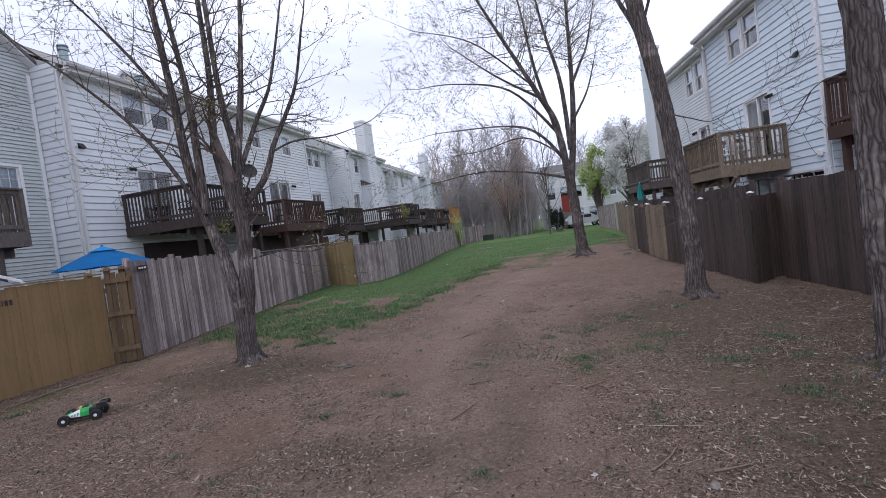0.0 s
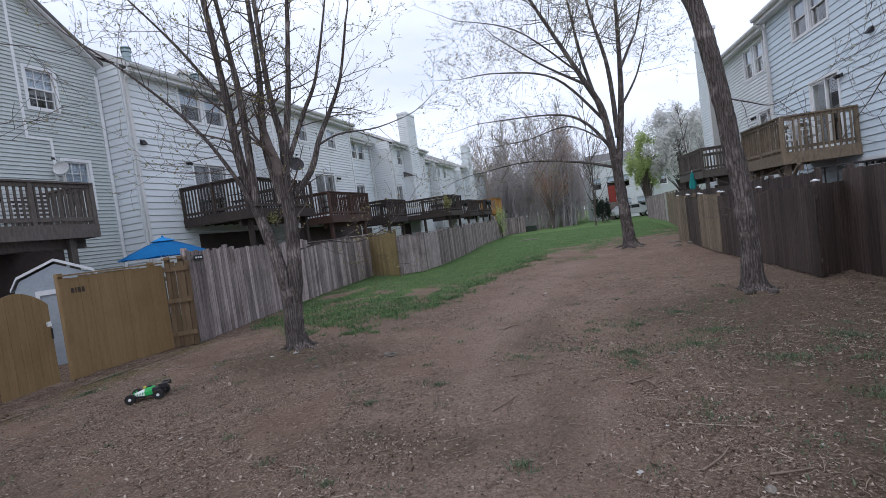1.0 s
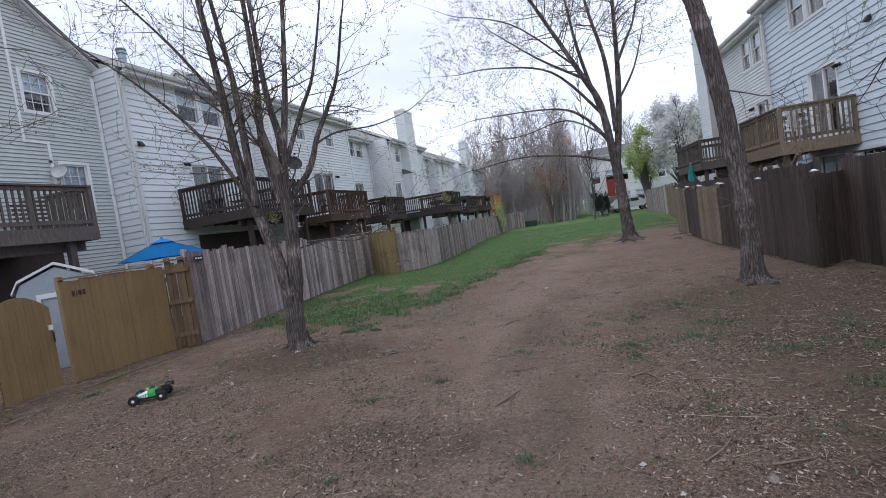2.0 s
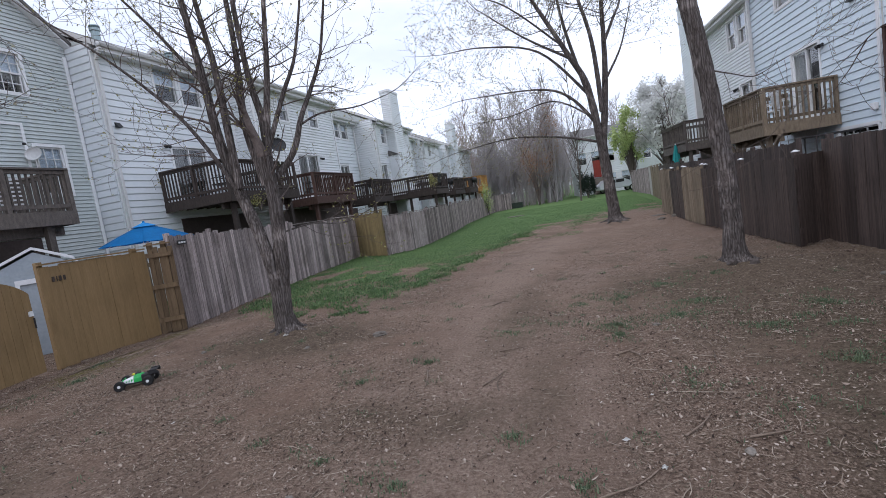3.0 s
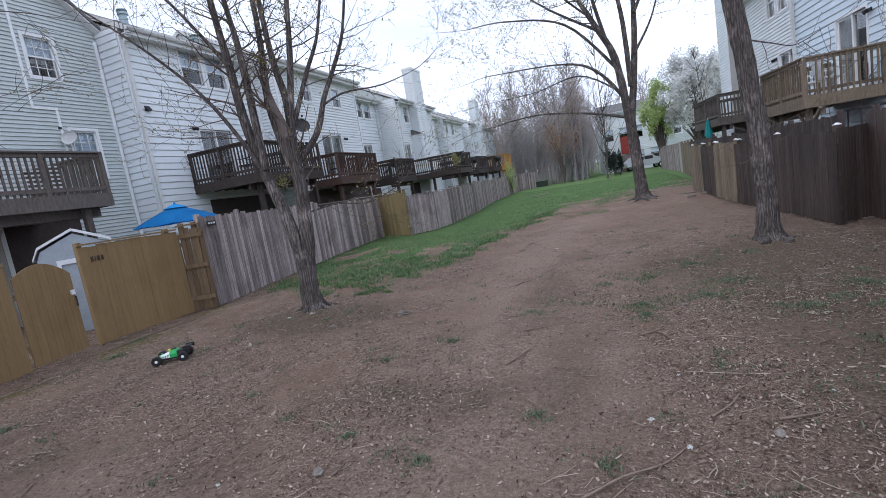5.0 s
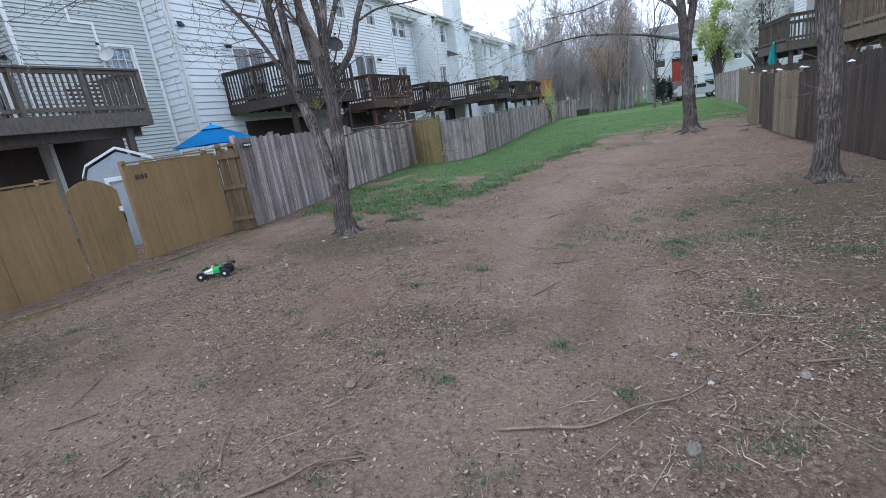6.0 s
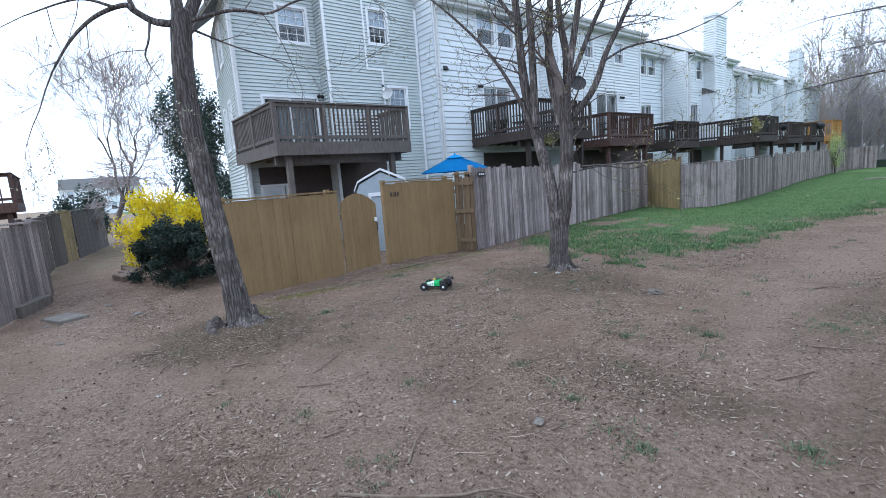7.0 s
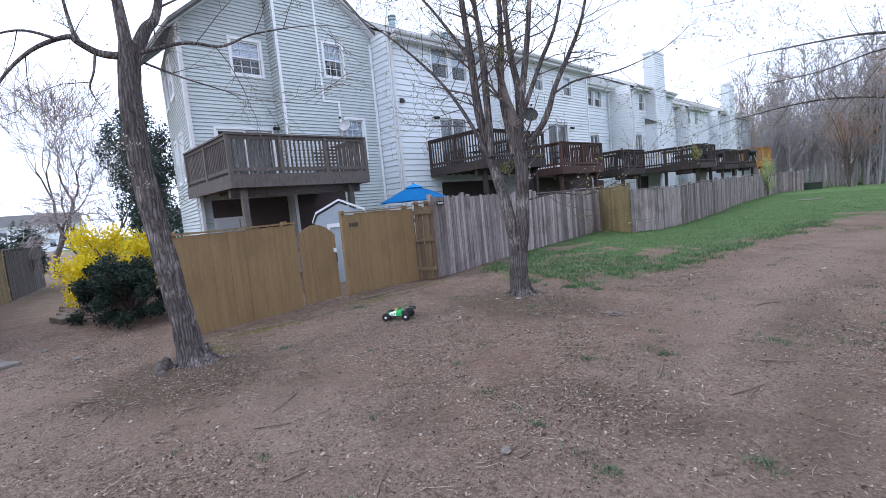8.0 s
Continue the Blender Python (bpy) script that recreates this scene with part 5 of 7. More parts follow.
# trees and shrubs
class Tubes:
    """Gathers tapering round limbs into one mesh of quads."""

    def __init__(self):
        self.verts, self.quads = [], []
        self.count = 0

    def add(self, pts, radii, sides, rough=0.0, rnd=None):
        pts = [Vector(p) for p in pts]
        base = self.count
        side = None
        n = len(pts)
        for i, p in enumerate(pts):
            d = (pts[min(i + 1, n - 1)] - pts[max(i - 1, 0)]).normalized()
            if side is None:
                side = d.orthogonal().normalized()
            side = (side - d * side.dot(d)).normalized()
            up = d.cross(side)
            for k in range(sides):
                t = 2 * math.pi * k / sides
                r = radii[i]
                if rough:
                    r *= 1 + rough * noise.noise((math.cos(t) * 1.6 + base * 0.01, math.sin(t) * 1.6, p.z * 2.2)) + rough * 0.9 * abs(noise.noise((math.cos(t) * 7.5, math.sin(t) * 7.5 + base * 0.01, p.z * 1.6))) + rough * 0.5 * noise.noise((math.cos(t) * 9.0, math.sin(t) * 9.0, p.z * 9.0))
                self.verts.append(p + side * (r * math.cos(t)) + up * (r * math.sin(t)))
        for i in range(n - 1):
            for k in range(sides):
                a, b = base + i * sides + k, base + i * sides + (k + 1) % sides
                self.quads.append((a, b, b + sides, a + sides))
        self.count += n * sides

    def mesh(self, name, mat, smooth=True):
        return quads_mesh(name, [tuple(v) for v in self.verts], self.quads, mat, smooth)


def smooth_line(pts, per=4):
    """A rounded line through the points."""
    pts = [Vector(p) for p in pts]
    out = []
    for i in range(len(pts) - 1):
        p0, p1, p2, p3 = pts[max(i - 1, 0)], pts[i], pts[i + 1], pts[min(i + 2, len(pts) - 1)]
        for k in range(per):
            t = k / per
            out.append(0.5 * ((2 * p1) + (p2 - p0) * t + (2 * p0 - 5 * p1 + 4 * p2 - p3) * t * t + (3 * p1 - p0 - 3 * p2 + p3) * t ** 3))
    return out + [pts[-1]]


def sprout(tubes, buds, rnd, at, way, length, r, level, lift=0.25, kids=4, bend=0.35, bud_every=0.12, sides=4, fine=3):
    """A wandering branch with its own side branches; the last level carries buds."""
    steps = max(3, int(length / 0.22)) if level < 2 else fine
    pts, radii = [Vector(at)], [r]
    d = Vector(way).normalized()
    for i in range(steps):
        d = (d + Vector((rnd.gauss(0, bend), rnd.gauss(0, bend), rnd.gauss(0, bend) + lift)) * (0.5 / steps ** 0.5 if steps > 3 else 0.4)).normalized()
        pts.append(pts[-1] + d * (length / steps))
        radii.append(max(0.0022, r * (1 - 0.75 * (i + 1) / steps)))
    tubes.add(pts, radii, sides if level else max(sides, 5))
    if level >= 2 or length < 0.25:
        k = int(length / bud_every)
        for i in range(k):
            f = (i + rnd.random()) / max(k, 1)
            j = min(int(f * steps), steps - 1)
            buds.append(pts[j].lerp(pts[j + 1], f * steps - j))
        return
    n = max(2, int(kids * (0.7 + 0.6 * rnd.random())))
    for i in range(n):
        f = 0.2 + 0.8 * (i + rnd.random()) / n
        j = min(int(f * steps), steps - 1)
        p = pts[j].lerp(pts[j + 1], f * steps - j)
        ax = (pts[j + 1] - pts[j]).normalized()
        out = ax.orthogonal().normalized()
        out.rotate(Matrix.Rotation(rnd.uniform(0, 6.28), 3, ax))
        sprout(tubes, buds, rnd, p, ax * 0.8 + out * rnd.uniform(0.6, 1.1), length * rnd.uniform(0.38, 0.68), max(0.003, radii[j] * 0.55), level + 1, lift, kids, bend, bud_every, 3, fine)


def leaf_cards(points, rnd, size, mat, name, per=1, spread=0.02, flat=0.0):
    """Small bent leaves or petals, each a pair of quads."""
    pts = np.repeat(np.array([tuple(p) for p in points], float).reshape(-1, 3), per, 0)
    gen = np.random.default_rng(rnd.randrange(10 ** 6))
    n = len(pts)
    pts = pts + gen.normal(0, spread, (n, 3))
    a = gen.normal(0, 1, (n, 3))
    a[:, 2] *= 1 - flat
    a /= np.linalg.norm(a, axis=1)[:, None]
    b = gen.normal(0, 1, (n, 3))
    b[:, 2] *= 1 - flat
    b -= a * (a * b).sum(1)[:, None]
    b /= np.linalg.norm(b, axis=1)[:, None] + 1e-9
    c = np.cross(a, b)
    s = size * gen.uniform(0.55, 1.35, (n, 1))
    v = np.stack([pts - b * s * 0.28, pts + a * s * 0.5 - b * s * 0.3 + c * s * 0.12, pts + a * s, pts + a * s * 0.5 + b * s * 0.3 + c * s * 0.12], 1).reshape(-1, 3)
    return quads_mesh(name, v, np.arange(4 * n).reshape(-1, 4), mat)


def tree(base, turn, trunk, limbs, label, r_base, r_top, seed, crown=1.0, bud_mat=None, bud_size=0.03, bud_every=0.10, group="alley trees", depth=0.5, lift=0.2, twig_len=1.0, flare=1.7):
    """A bare spring tree: fluted trunk with root flare, named limbs, a crown of fine twigs, and buds."""
    rnd = random.Random(seed)
    z0 = ground_height(*base) - 0.06
    t = thing("tree", pose(base[0], base[1], z0, 0, 0, turn), label, "tree", group)
    tb = Tubes()
    line = smooth_line([(s, 0.0, z) for s, z in trunk], 24)
    high = trunk[-1][1]
    radii = []
    for p in line:
        f = p.z / high
        radii.append((r_base * (1 - f) + r_top * f) * (1 + (flare - 1) * math.exp(-p.z / 0.16)))
    tb.add(line, radii, 44, 0.13)
    trunk_ob = new("trunk", tb.mesh("trunk", BARK))
    trunk_ob.parent = t
    for i in range(7):
        ang = i * 0.9 + rnd.random() * 0.5
        rt = Tubes()
        reach = r_base * rnd.uniform(2.2, 3.8)
        rt.add(smooth_line([(line[0].x + math.cos(ang) * r_base * 0.7, math.sin(ang) * r_base * 0.7, 0.26), (line[0].x + math.cos(ang) * r_base * 1.3, math.sin(ang) * r_base * 1.3, 0.10), (line[0].x + math.cos(ang + 0.2) * reach, math.sin(ang + 0.2) * reach, -0.02)], 4), np.linspace(r_base * 0.42, r_base * 0.14, 9), 8, 0.2)
        root = new("root", rt.mesh("root", BARK))
        root.parent = t
    tw, buds = Tubes(), []
    for pts, ra, rb in limbs:
        sway = rnd.uniform(-depth, depth)
        n = len(pts)
        ctl = [(p[0], sway * (i / (n - 1)) ** 1.2 + (0 if i == 0 else rnd.uniform(-0.05, 0.05)), p[1]) for i, p in enumerate(pts)]
        line = smooth_line(ctl, 6)
        lt = Tubes()
        lt.add(line, [ra + (rb - ra) * i / (len(line) - 1) for i in range(len(line))], 10 if ra > 0.03 else 7, 0.10)
        ob = new("limb", lt.mesh("limb", BARK))
        ob.parent = t
        total = sum((b - a).length for a, b in zip(line, line[1:]))
        count = int(total * 4.2 * crown)
        low = 0.5 if ra > 0.045 else 0.2
        for k in range(count):
            f = low + (1 - low) * (k + rnd.random()) / count
            j = min(int(f * (len(line) - 1)), len(line) - 2)
            p = line[j].lerp(line[j + 1], f * (len(line) - 1) - j)
            ax = (line[j + 1] - line[j]).normalized()
            out = ax.orthogonal().normalized()
            out.rotate(Matrix.Rotation(rnd.uniform(0, 6.28), 3, ax))
            ln = twig_len * rnd.uniform(0.45, 1.5) * (1.15 - 0.5 * f)
            sprout(tw, buds, rnd, p, ax * 0.55 + out, ln, max(0.006, min(0.02, (ra + (rb - ra) * f) * 0.32)), 0 if ln > 0.7 else 1, lift, 4, 0.4, bud_every)
        sprout(tw, buds, rnd, line[-1], line[-1] - line[-3], 1.1 * twig_len, rb, 0, lift, 6, 0.35, bud_every)
    crown_ob = new("crown", tw.mesh("crown", TWIG, False))
    crown_ob.parent = t
    tagged(crown_ob, "fine dark twigs", kind="stuff")
    if bud_mat and buds:
        b = new("bud_spray", leaf_cards(buds, rnd, bud_size, bud_mat, "bud_spray", 2, 0.012))
        b.parent = t
        tagged(b, "pale spring buds", kind="stuff")
    return t


# a many-stemmed tree in front of the grey fence
tree((-5.07, 6.42), 38, [(0.07, 0.00), (0.06, 0.47), (0.09, 0.94)], [
    ([(0.06, 0.80), (-0.06, 1.60), (-0.26, 2.46), (-0.40, 3.23), (-0.46, 4.11), (-0.53, 5.10), (-0.66, 6.86)], 0.110, 0.035),
    ([(0.10, 0.80), (0.18, 1.22), (0.24, 2.18), (0.20, 2.90)], 0.127, 0.094),
    ([(0.17, 2.46), (0.02, 3.56), (0.09, 4.88), (0.06, 6.97)], 0.079, 0.028),
    ([(0.22, 2.24), (0.30, 3.45), (0.20, 4.33), (0.17, 6.53)], 0.083, 0.028),
    ([(0.22, 2.79), (0.42, 3.83), (0.57, 4.82), (0.77, 6.53)], 0.066, 0.022),
    ([(0.24, 2.46), (0.68, 2.95), (0.90, 3.50), (1.16, 4.00), (1.43, 4.60), (1.65, 5.54)], 0.057, 0.018),
    ([(0.24, 2.90), (0.68, 3.89), (0.99, 4.55), (1.32, 5.87)], 0.044, 0.013),
    ([(-0.24, 2.46), (-0.26, 4.22), (-0.33, 5.10), (-0.50, 6.75)], 0.066, 0.022),
    ([(-0.22, 2.29), (-0.55, 3.06), (-1.01, 3.83), (-1.76, 4.66), (-2.53, 5.32)], 0.039, 0.009),
    ([(-0.46, 4.11), (-0.88, 4.77), (-1.21, 5.21), (-1.76, 5.87)], 0.031, 0.009),
    ([(0.88, 3.39), (1.26, 3.56), (1.87, 3.61), (2.42, 3.78)], 0.020, 0.007),
    ([(0.15, 1.64), (0.77, 1.74), (1.32, 1.67), (1.87, 1.85)], 0.015, 0.006),
], "grey-barked bare tree with many upright stems", 0.14, 0.15, 11, 1.0, BUDS, 0.036, 0.14, lift=0.25, twig_len=0.95, flare=1.4)

# a tall tree by the path
tree((0.75, 18.88), -2.4, [(0.10, 0.00), (0.00, 1.60), (-0.07, 3.05)], [
    ([(-0.08, 2.76), (-0.33, 5.10), (-0.88, 6.37), (-1.85, 8.41), (-2.92, 10.65)], 0.146, 0.034),
    ([(-0.05, 2.76), (0.34, 5.59), (0.49, 8.41), (0.58, 11.63)], 0.136, 0.029),
    ([(0.08, 4.13), (0.00, 6.66), (-0.39, 8.70), (-0.78, 11.63)], 0.097, 0.024),
    ([(0.41, 6.56), (0.88, 7.53), (1.17, 8.22), (1.66, 10.16)], 0.058, 0.018),
    ([(-0.10, 3.05), (-1.36, 3.44), (-3.21, 3.74), (-5.06, 3.59)], 0.054, 0.012),
    ([(-0.16, 3.74), (-1.02, 4.90), (-2.19, 5.39), (-4.87, 5.59)], 0.068, 0.014),
    ([(-0.29, 4.81), (-1.95, 6.85), (-4.19, 7.63), (-5.84, 7.83)], 0.058, 0.012),
    ([(-0.78, 6.27), (-2.53, 7.73), (-4.48, 9.68)], 0.058, 0.014),
    ([(0.29, 5.20), (0.97, 6.37), (1.46, 7.92)], 0.049, 0.012),
    ([(-0.24, 4.42), (-0.88, 7.34), (-1.17, 9.68), (-1.46, 11.82)], 0.078, 0.019),
    ([(-0.29, 4.03), (-1.56, 4.81), (-3.12, 4.52), (-4.48, 4.42)], 0.034, 0.008),
    ([(-1.17, 6.95), (-3.12, 8.80), (-5.26, 9.58)], 0.039, 0.010),
], "tall bare tree with long sweeping limbs beside the path", 0.209, 0.166, 12, 1.1, PALE_BUDS, 0.050, 0.10, depth=1.8, lift=0.04, twig_len=1.75)

# a stout trunk before the dark fence
tree((2.17, 8.73), -14, [(0.00, 0.00), (-0.02, 1.41), (-0.09, 2.25), (-0.18, 3.17), (-0.30, 4.10), (-0.42, 4.80), (-0.50, 5.40), (-0.60, 6.20)], [
    ([(-0.32, 4.20), (-0.55, 4.90), (-0.80, 5.60), (-1.05, 7.20)], 0.055, 0.020),
    ([(-0.58, 6.00), (-0.75, 7.00), (-0.9, 8.40)], 0.085, 0.025),
    ([(-0.57, 6.00), (-0.35, 7.00), (-0.2, 8.40)], 0.075, 0.022),
    ([(-0.10, 3.17), (0.18, 3.03), (0.46, 2.90), (0.74, 2.99)], 0.013, 0.004),
    ([(-0.40, 4.70), (-0.15, 5.40), (0.1, 6.40)], 0.030, 0.010),
], "stout bare tree with ridged grey bark", 0.144, 0.116, 13, 0.5, PALE_BUDS, 0.028, 0.14, flare=1.75)

# the tree at the side path
tree((-6.46, 1.49), 77, [(0.11, 0.00), (0.02, 0.7), (-0.06, 1.4), (-0.13, 2.1), (-0.17, 2.77), (-0.15, 3.45), (-0.09, 3.94)], [
    ([(-0.10, 3.75), (0.09, 4.15), (0.25, 4.45), (0.49, 5.65)], 0.081, 0.027),
    ([(-0.12, 3.75), (-0.15, 4.4), (-0.23, 5.9)], 0.081, 0.027),
    ([(-0.14, 3.80), (-0.39, 3.82), (-0.57, 3.92), (-0.67, 3.98), (-0.97, 3.86), (-1.23, 3.6), (-1.47, 3.25)], 0.045, 0.009),
    ([(-0.59, 3.92), (-0.65, 4.3), (-0.71, 4.9)], 0.027, 0.007),
    ([(-0.43, 3.84), (-0.47, 3.6), (-0.53, 3.42), (-0.49, 3.28)], 0.016, 0.005),
    ([(-0.08, 3.82), (0.47, 3.98), (0.87, 3.95), (1.23, 4.1), (1.72, 4.2)], 0.025, 0.007),
    ([(-0.07, 3.78), (0.39, 3.6), (0.91, 3.42)], 0.016, 0.005),
    ([(-0.76, 3.94), (-1.11, 4.02), (-1.66, 3.85)], 0.018, 0.005),
], "leaning bare tree with a knotted trunk by the side path", 0.140, 0.108, 14, 0.55, PALE_BUDS, 0.03, 0.16, lift=-0.25, depth=0.4, flare=1.8)

# the trunk close beside the tall fence
tree((2.72, 4.8), -29.5, [(0.10, 0.00), (0.02, 0.6), (-0.01, 1.5), (-0.01, 2.18), (-0.03, 3.06), (-0.05, 4.26)], [
    ([(-0.04, 3.94), (-0.34, 4.9), (-0.66, 6.18)], 0.080, 0.024),
    ([(-0.05, 3.94), (0.30, 4.9), (0.54, 6.26)], 0.080, 0.024),
    ([(-0.04, 2.46), (-0.28, 2.58), (-0.48, 2.42), (-0.64, 2.30)], 0.008, 0.002),
], "thick dark tree trunk beside the tall fence", 0.160, 0.120, 15, 0.4, None, flare=1.9)


# far woods, all in one
def bare_proto(seed, high, arms=32):
    rnd = random.Random(seed)
    tb, buds = Tubes(), []
    trunk = [(0, 0, 0), (rnd.uniform(-0.2, 0.2), rnd.uniform(-0.2, 0.2), high * 0.35), (rnd.uniform(-0.5, 0.5), rnd.uniform(-0.5, 0.5), high)]
    line = smooth_line(trunk, 6)
    tb.add(line, np.linspace(0.085, 0.014, len(line)), 5)
    for k in range(arms):
        f = 0.22 + 0.78 * (k + rnd.random()) / arms
        j = min(int(f * (len(line) - 1)), len(line) - 2)
        p = line[j]
        a = rnd.uniform(0, 6.28)
        sprout(tb, buds, rnd, p, (math.cos(a), math.sin(a), rnd.uniform(0.9, 2.4)), high * rnd.uniform(0.2, 0.46) * (1.25 - f), 0.034, 1, 0.3, 7, 0.3, 0.4, 3, 2)
    return np.array([tuple(v) for v in tb.verts]), np.array(tb.quads), np.array([tuple(b) for b in buds])


def far_woods(name, spots, protos, mat, label):
    vs, qs, n = [], [], 0
    for x, y, s, turn, k in spots:
        v, q, _ = protos[k]
        c, d = math.cos(turn), math.sin(turn)
        w = np.stack([v[:, 0] * c - v[:, 1] * d, v[:, 0] * d + v[:, 1] * c, v[:, 2]], 1) * s + (x, y, -0.1)
        vs.append(w)
        qs.append(q + n)
        n += len(v)
    ob = new(name, quads_mesh(name, np.concatenate(vs), np.concatenate(qs), mat))
    return tagged(ob, label, "woods", kind="stuff")


PROTOS = [bare_proto(40 + i, h) for i, h in enumerate((9.0, 10.5, 12.0, 8.0, 11.0))]
BUSHES = [bare_proto(50 + i, 9.0, 10) for i in range(5)]
rnd_w = random.Random(5)
spots = []
for i in range(400):
    y = 54 + 70 * rnd_w.random() ** 1.4
    x = rnd_w.uniform(-11.5 - (y - 54) * 0.55, 4.0 + (y - 54) * 0.6)
    if -24 < x < -11.5 and y < 60:
        continue
    if x > -3.0 and y < 73:
        continue
    spots.append((x, y, rnd_w.uniform(0.85, 1.35), rnd_w.uniform(0, 6.28), rnd_w.randrange(5)))
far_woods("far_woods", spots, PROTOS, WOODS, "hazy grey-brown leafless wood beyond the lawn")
haze_leaves = []
for x, y, s, turn, k in spots:
    b = PROTOS[k][2]
    for j in range(34):
        p = b[rnd_w.randrange(len(b))] * s
        haze_leaves.append(Vector((x + p[0] * math.cos(turn) - p[1] * math.sin(turn), y + p[0] * math.sin(turn) + p[1] * math.cos(turn), p[2] - 0.1)))
tagged(new("wood_buds", leaf_cards(haze_leaves, rnd_w, 0.13, BUDS, "wood_buds", 1, 0.1)), "pale yellow-green buds on the far wood", "buds", kind="stuff")

# underbrush at the wood's edge
rnd_u = random.Random(9)
brush = []
for i in range(380):
    y = 52 + 25 * rnd_u.random()
    x = rnd_u.uniform(-10 if y < 61 else -22, -3.0 if y < 71 else 10)
    brush.append((x, y, rnd_u.uniform(0.12, 0.4), rnd_u.uniform(0, 6.28), rnd_u.randrange(5)))
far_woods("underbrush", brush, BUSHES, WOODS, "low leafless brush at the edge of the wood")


def leafy_shrub(name, centre, size, count, leaf, mat, label, category, seed, lumps=9, stems=True, trunk=0.0, squash=0.8, clump=1.0, low=0.2):
    """A shrub or small crown: stems, and leaves gathered in uneven clumps with gaps."""
    rnd = random.Random(seed)
    t = thing(name, pose(*centre), label, category)
    pts = []
    st = Tubes()
    for i in range(lumps):
        a, u = rnd.uniform(0, 6.28), rnd.uniform(0.15, 1.0)
        rr = rnd.uniform(0.2, 0.75)
        c = Vector((math.cos(a) * rr * size[0], math.sin(a) * rr * size[1], trunk + size[2] * (low + (0.92 - low) * u) * (1.1 - 0.35 * rr)))
        k = rnd.uniform(0.22, 0.42) * clump
        st.add(smooth_line([(0, 0, 0), (c.x * 0.3, c.y * 0.3, c.z * 0.55), tuple(c)], 4), np.linspace(0.035 + trunk * 0.02, 0.008, 9), 5)
        for _ in range(count // lumps):
            d = Vector((rnd.gauss(0, 1), rnd.gauss(0, 1), rnd.gauss(0, squash)))
            d = d.normalized() * (rnd.random() ** 0.45)
            pts.append(c + Vector((d.x * size[0] * k, d.y * size[1] * k, d.z * size[2] * k)))
    if stems:
        ob = new("branchwork", st.mesh("branchwork", TWIG))
        ob.parent = t
        tagged(ob, kind="stuff")
    ob = new("foliage", leaf_cards(pts, rnd, leaf, mat, "foliage", 1, leaf * 0.4))
    ob.parent = t
    tagged(ob, kind="stuff")
    return t


leafy_shrub("evergreen_shrub", (-10.9, 1.72, 0.0), (1.60, 1.22, 1.42), 30000, 0.05, EVERGREEN, "dark evergreen shrub spreading over the bank", "shrub", 21, 80, clump=0.36, low=0.02, squash=0.55)
leafy_shrub("forsythia", (-13.95, 1.97, 0.0), (1.36, 1.44, 2.2), 11000, 0.075, YELLOW_FLOWER, "yellow-flowering forsythia bush behind the evergreen", "shrub", 22, 34, clump=0.6)
leafy_shrub("forsythia", (-13.01, 1.34, 0.2), (0.51, 0.51, 1.06), 2600, 0.065, YELLOW_FLOWER, "small yellow-flowering forsythia branch cluster", "shrub", 23, 7)
leafy_shrub("holly_tree", (-22.2, 4.6, 0.0), (2.2, 1.8, 7.0), 15000, 0.12, EVERGREEN_FAR, "tall dark evergreen tree behind the end house", "tree", 24, 90, clump=0.36)
leafy_shrub("evergreen_shrub", (-26.08, 0.46, 0.0), (1.27, 1.27, 2.55), 4000, 0.14, EVERGREEN_FAR, "rounded evergreen bush beyond the fence", "shrub", 25, 9)
leafy_shrub("conifer", (-0.11, 50.60, 0.0), (1.00, 1.00, 3.00), 4000, 0.14, EVERGREEN, "small dark conifer at the lawn's end", "tree", 26, 10)
leafy_shrub("blossom_tree", (7.93, 51.75, 0.0), (4.40, 3.40, 9.00), 15000, 0.27, BLOSSOM, "white-blossoming tree beyond the fence", "tree", 27, 90, trunk=1.8, clump=0.36)
leafy_shrub("blossom_tree", (12.07, 59.80, 0.0), (3.60, 3.00, 8.00), 9000, 0.29, BLOSSOM, "white-blossoming tree farther off", "tree", 28, 70, trunk=2.0, clump=0.4)
leafy_shrub("young_green_tree", (4.60, 53.47, 0.0), (2.30, 2.20, 7.40), 8000, 0.2, FRESH, "young tree in fresh light green leaf", "tree", 29, 50, trunk=1.6, clump=0.42)
leafy_shrub("rust_leaved_tree", (-5.15, 51.6, 0.0), (2.30, 1.60, 5.40), 1700, 0.11, RUST, "small tree still holding rust-brown leaves", "tree", 30, 18, trunk=1.5)
leafy_shrub("rust_leaved_tree", (-3.68, 54.62, 0.0), (1.60, 1.40, 9.00), 2200, 0.14, RUST, "slim tree with brown withered leaves", "tree", 31, 16, trunk=2.5)
leafy_shrub("green_shrub", (-9.00, 43.00, 0.0), (0.80, 0.90, 2.60), 1500, 0.09, FRESH, "green shrub growing through the fence", "shrub", 32, 9)

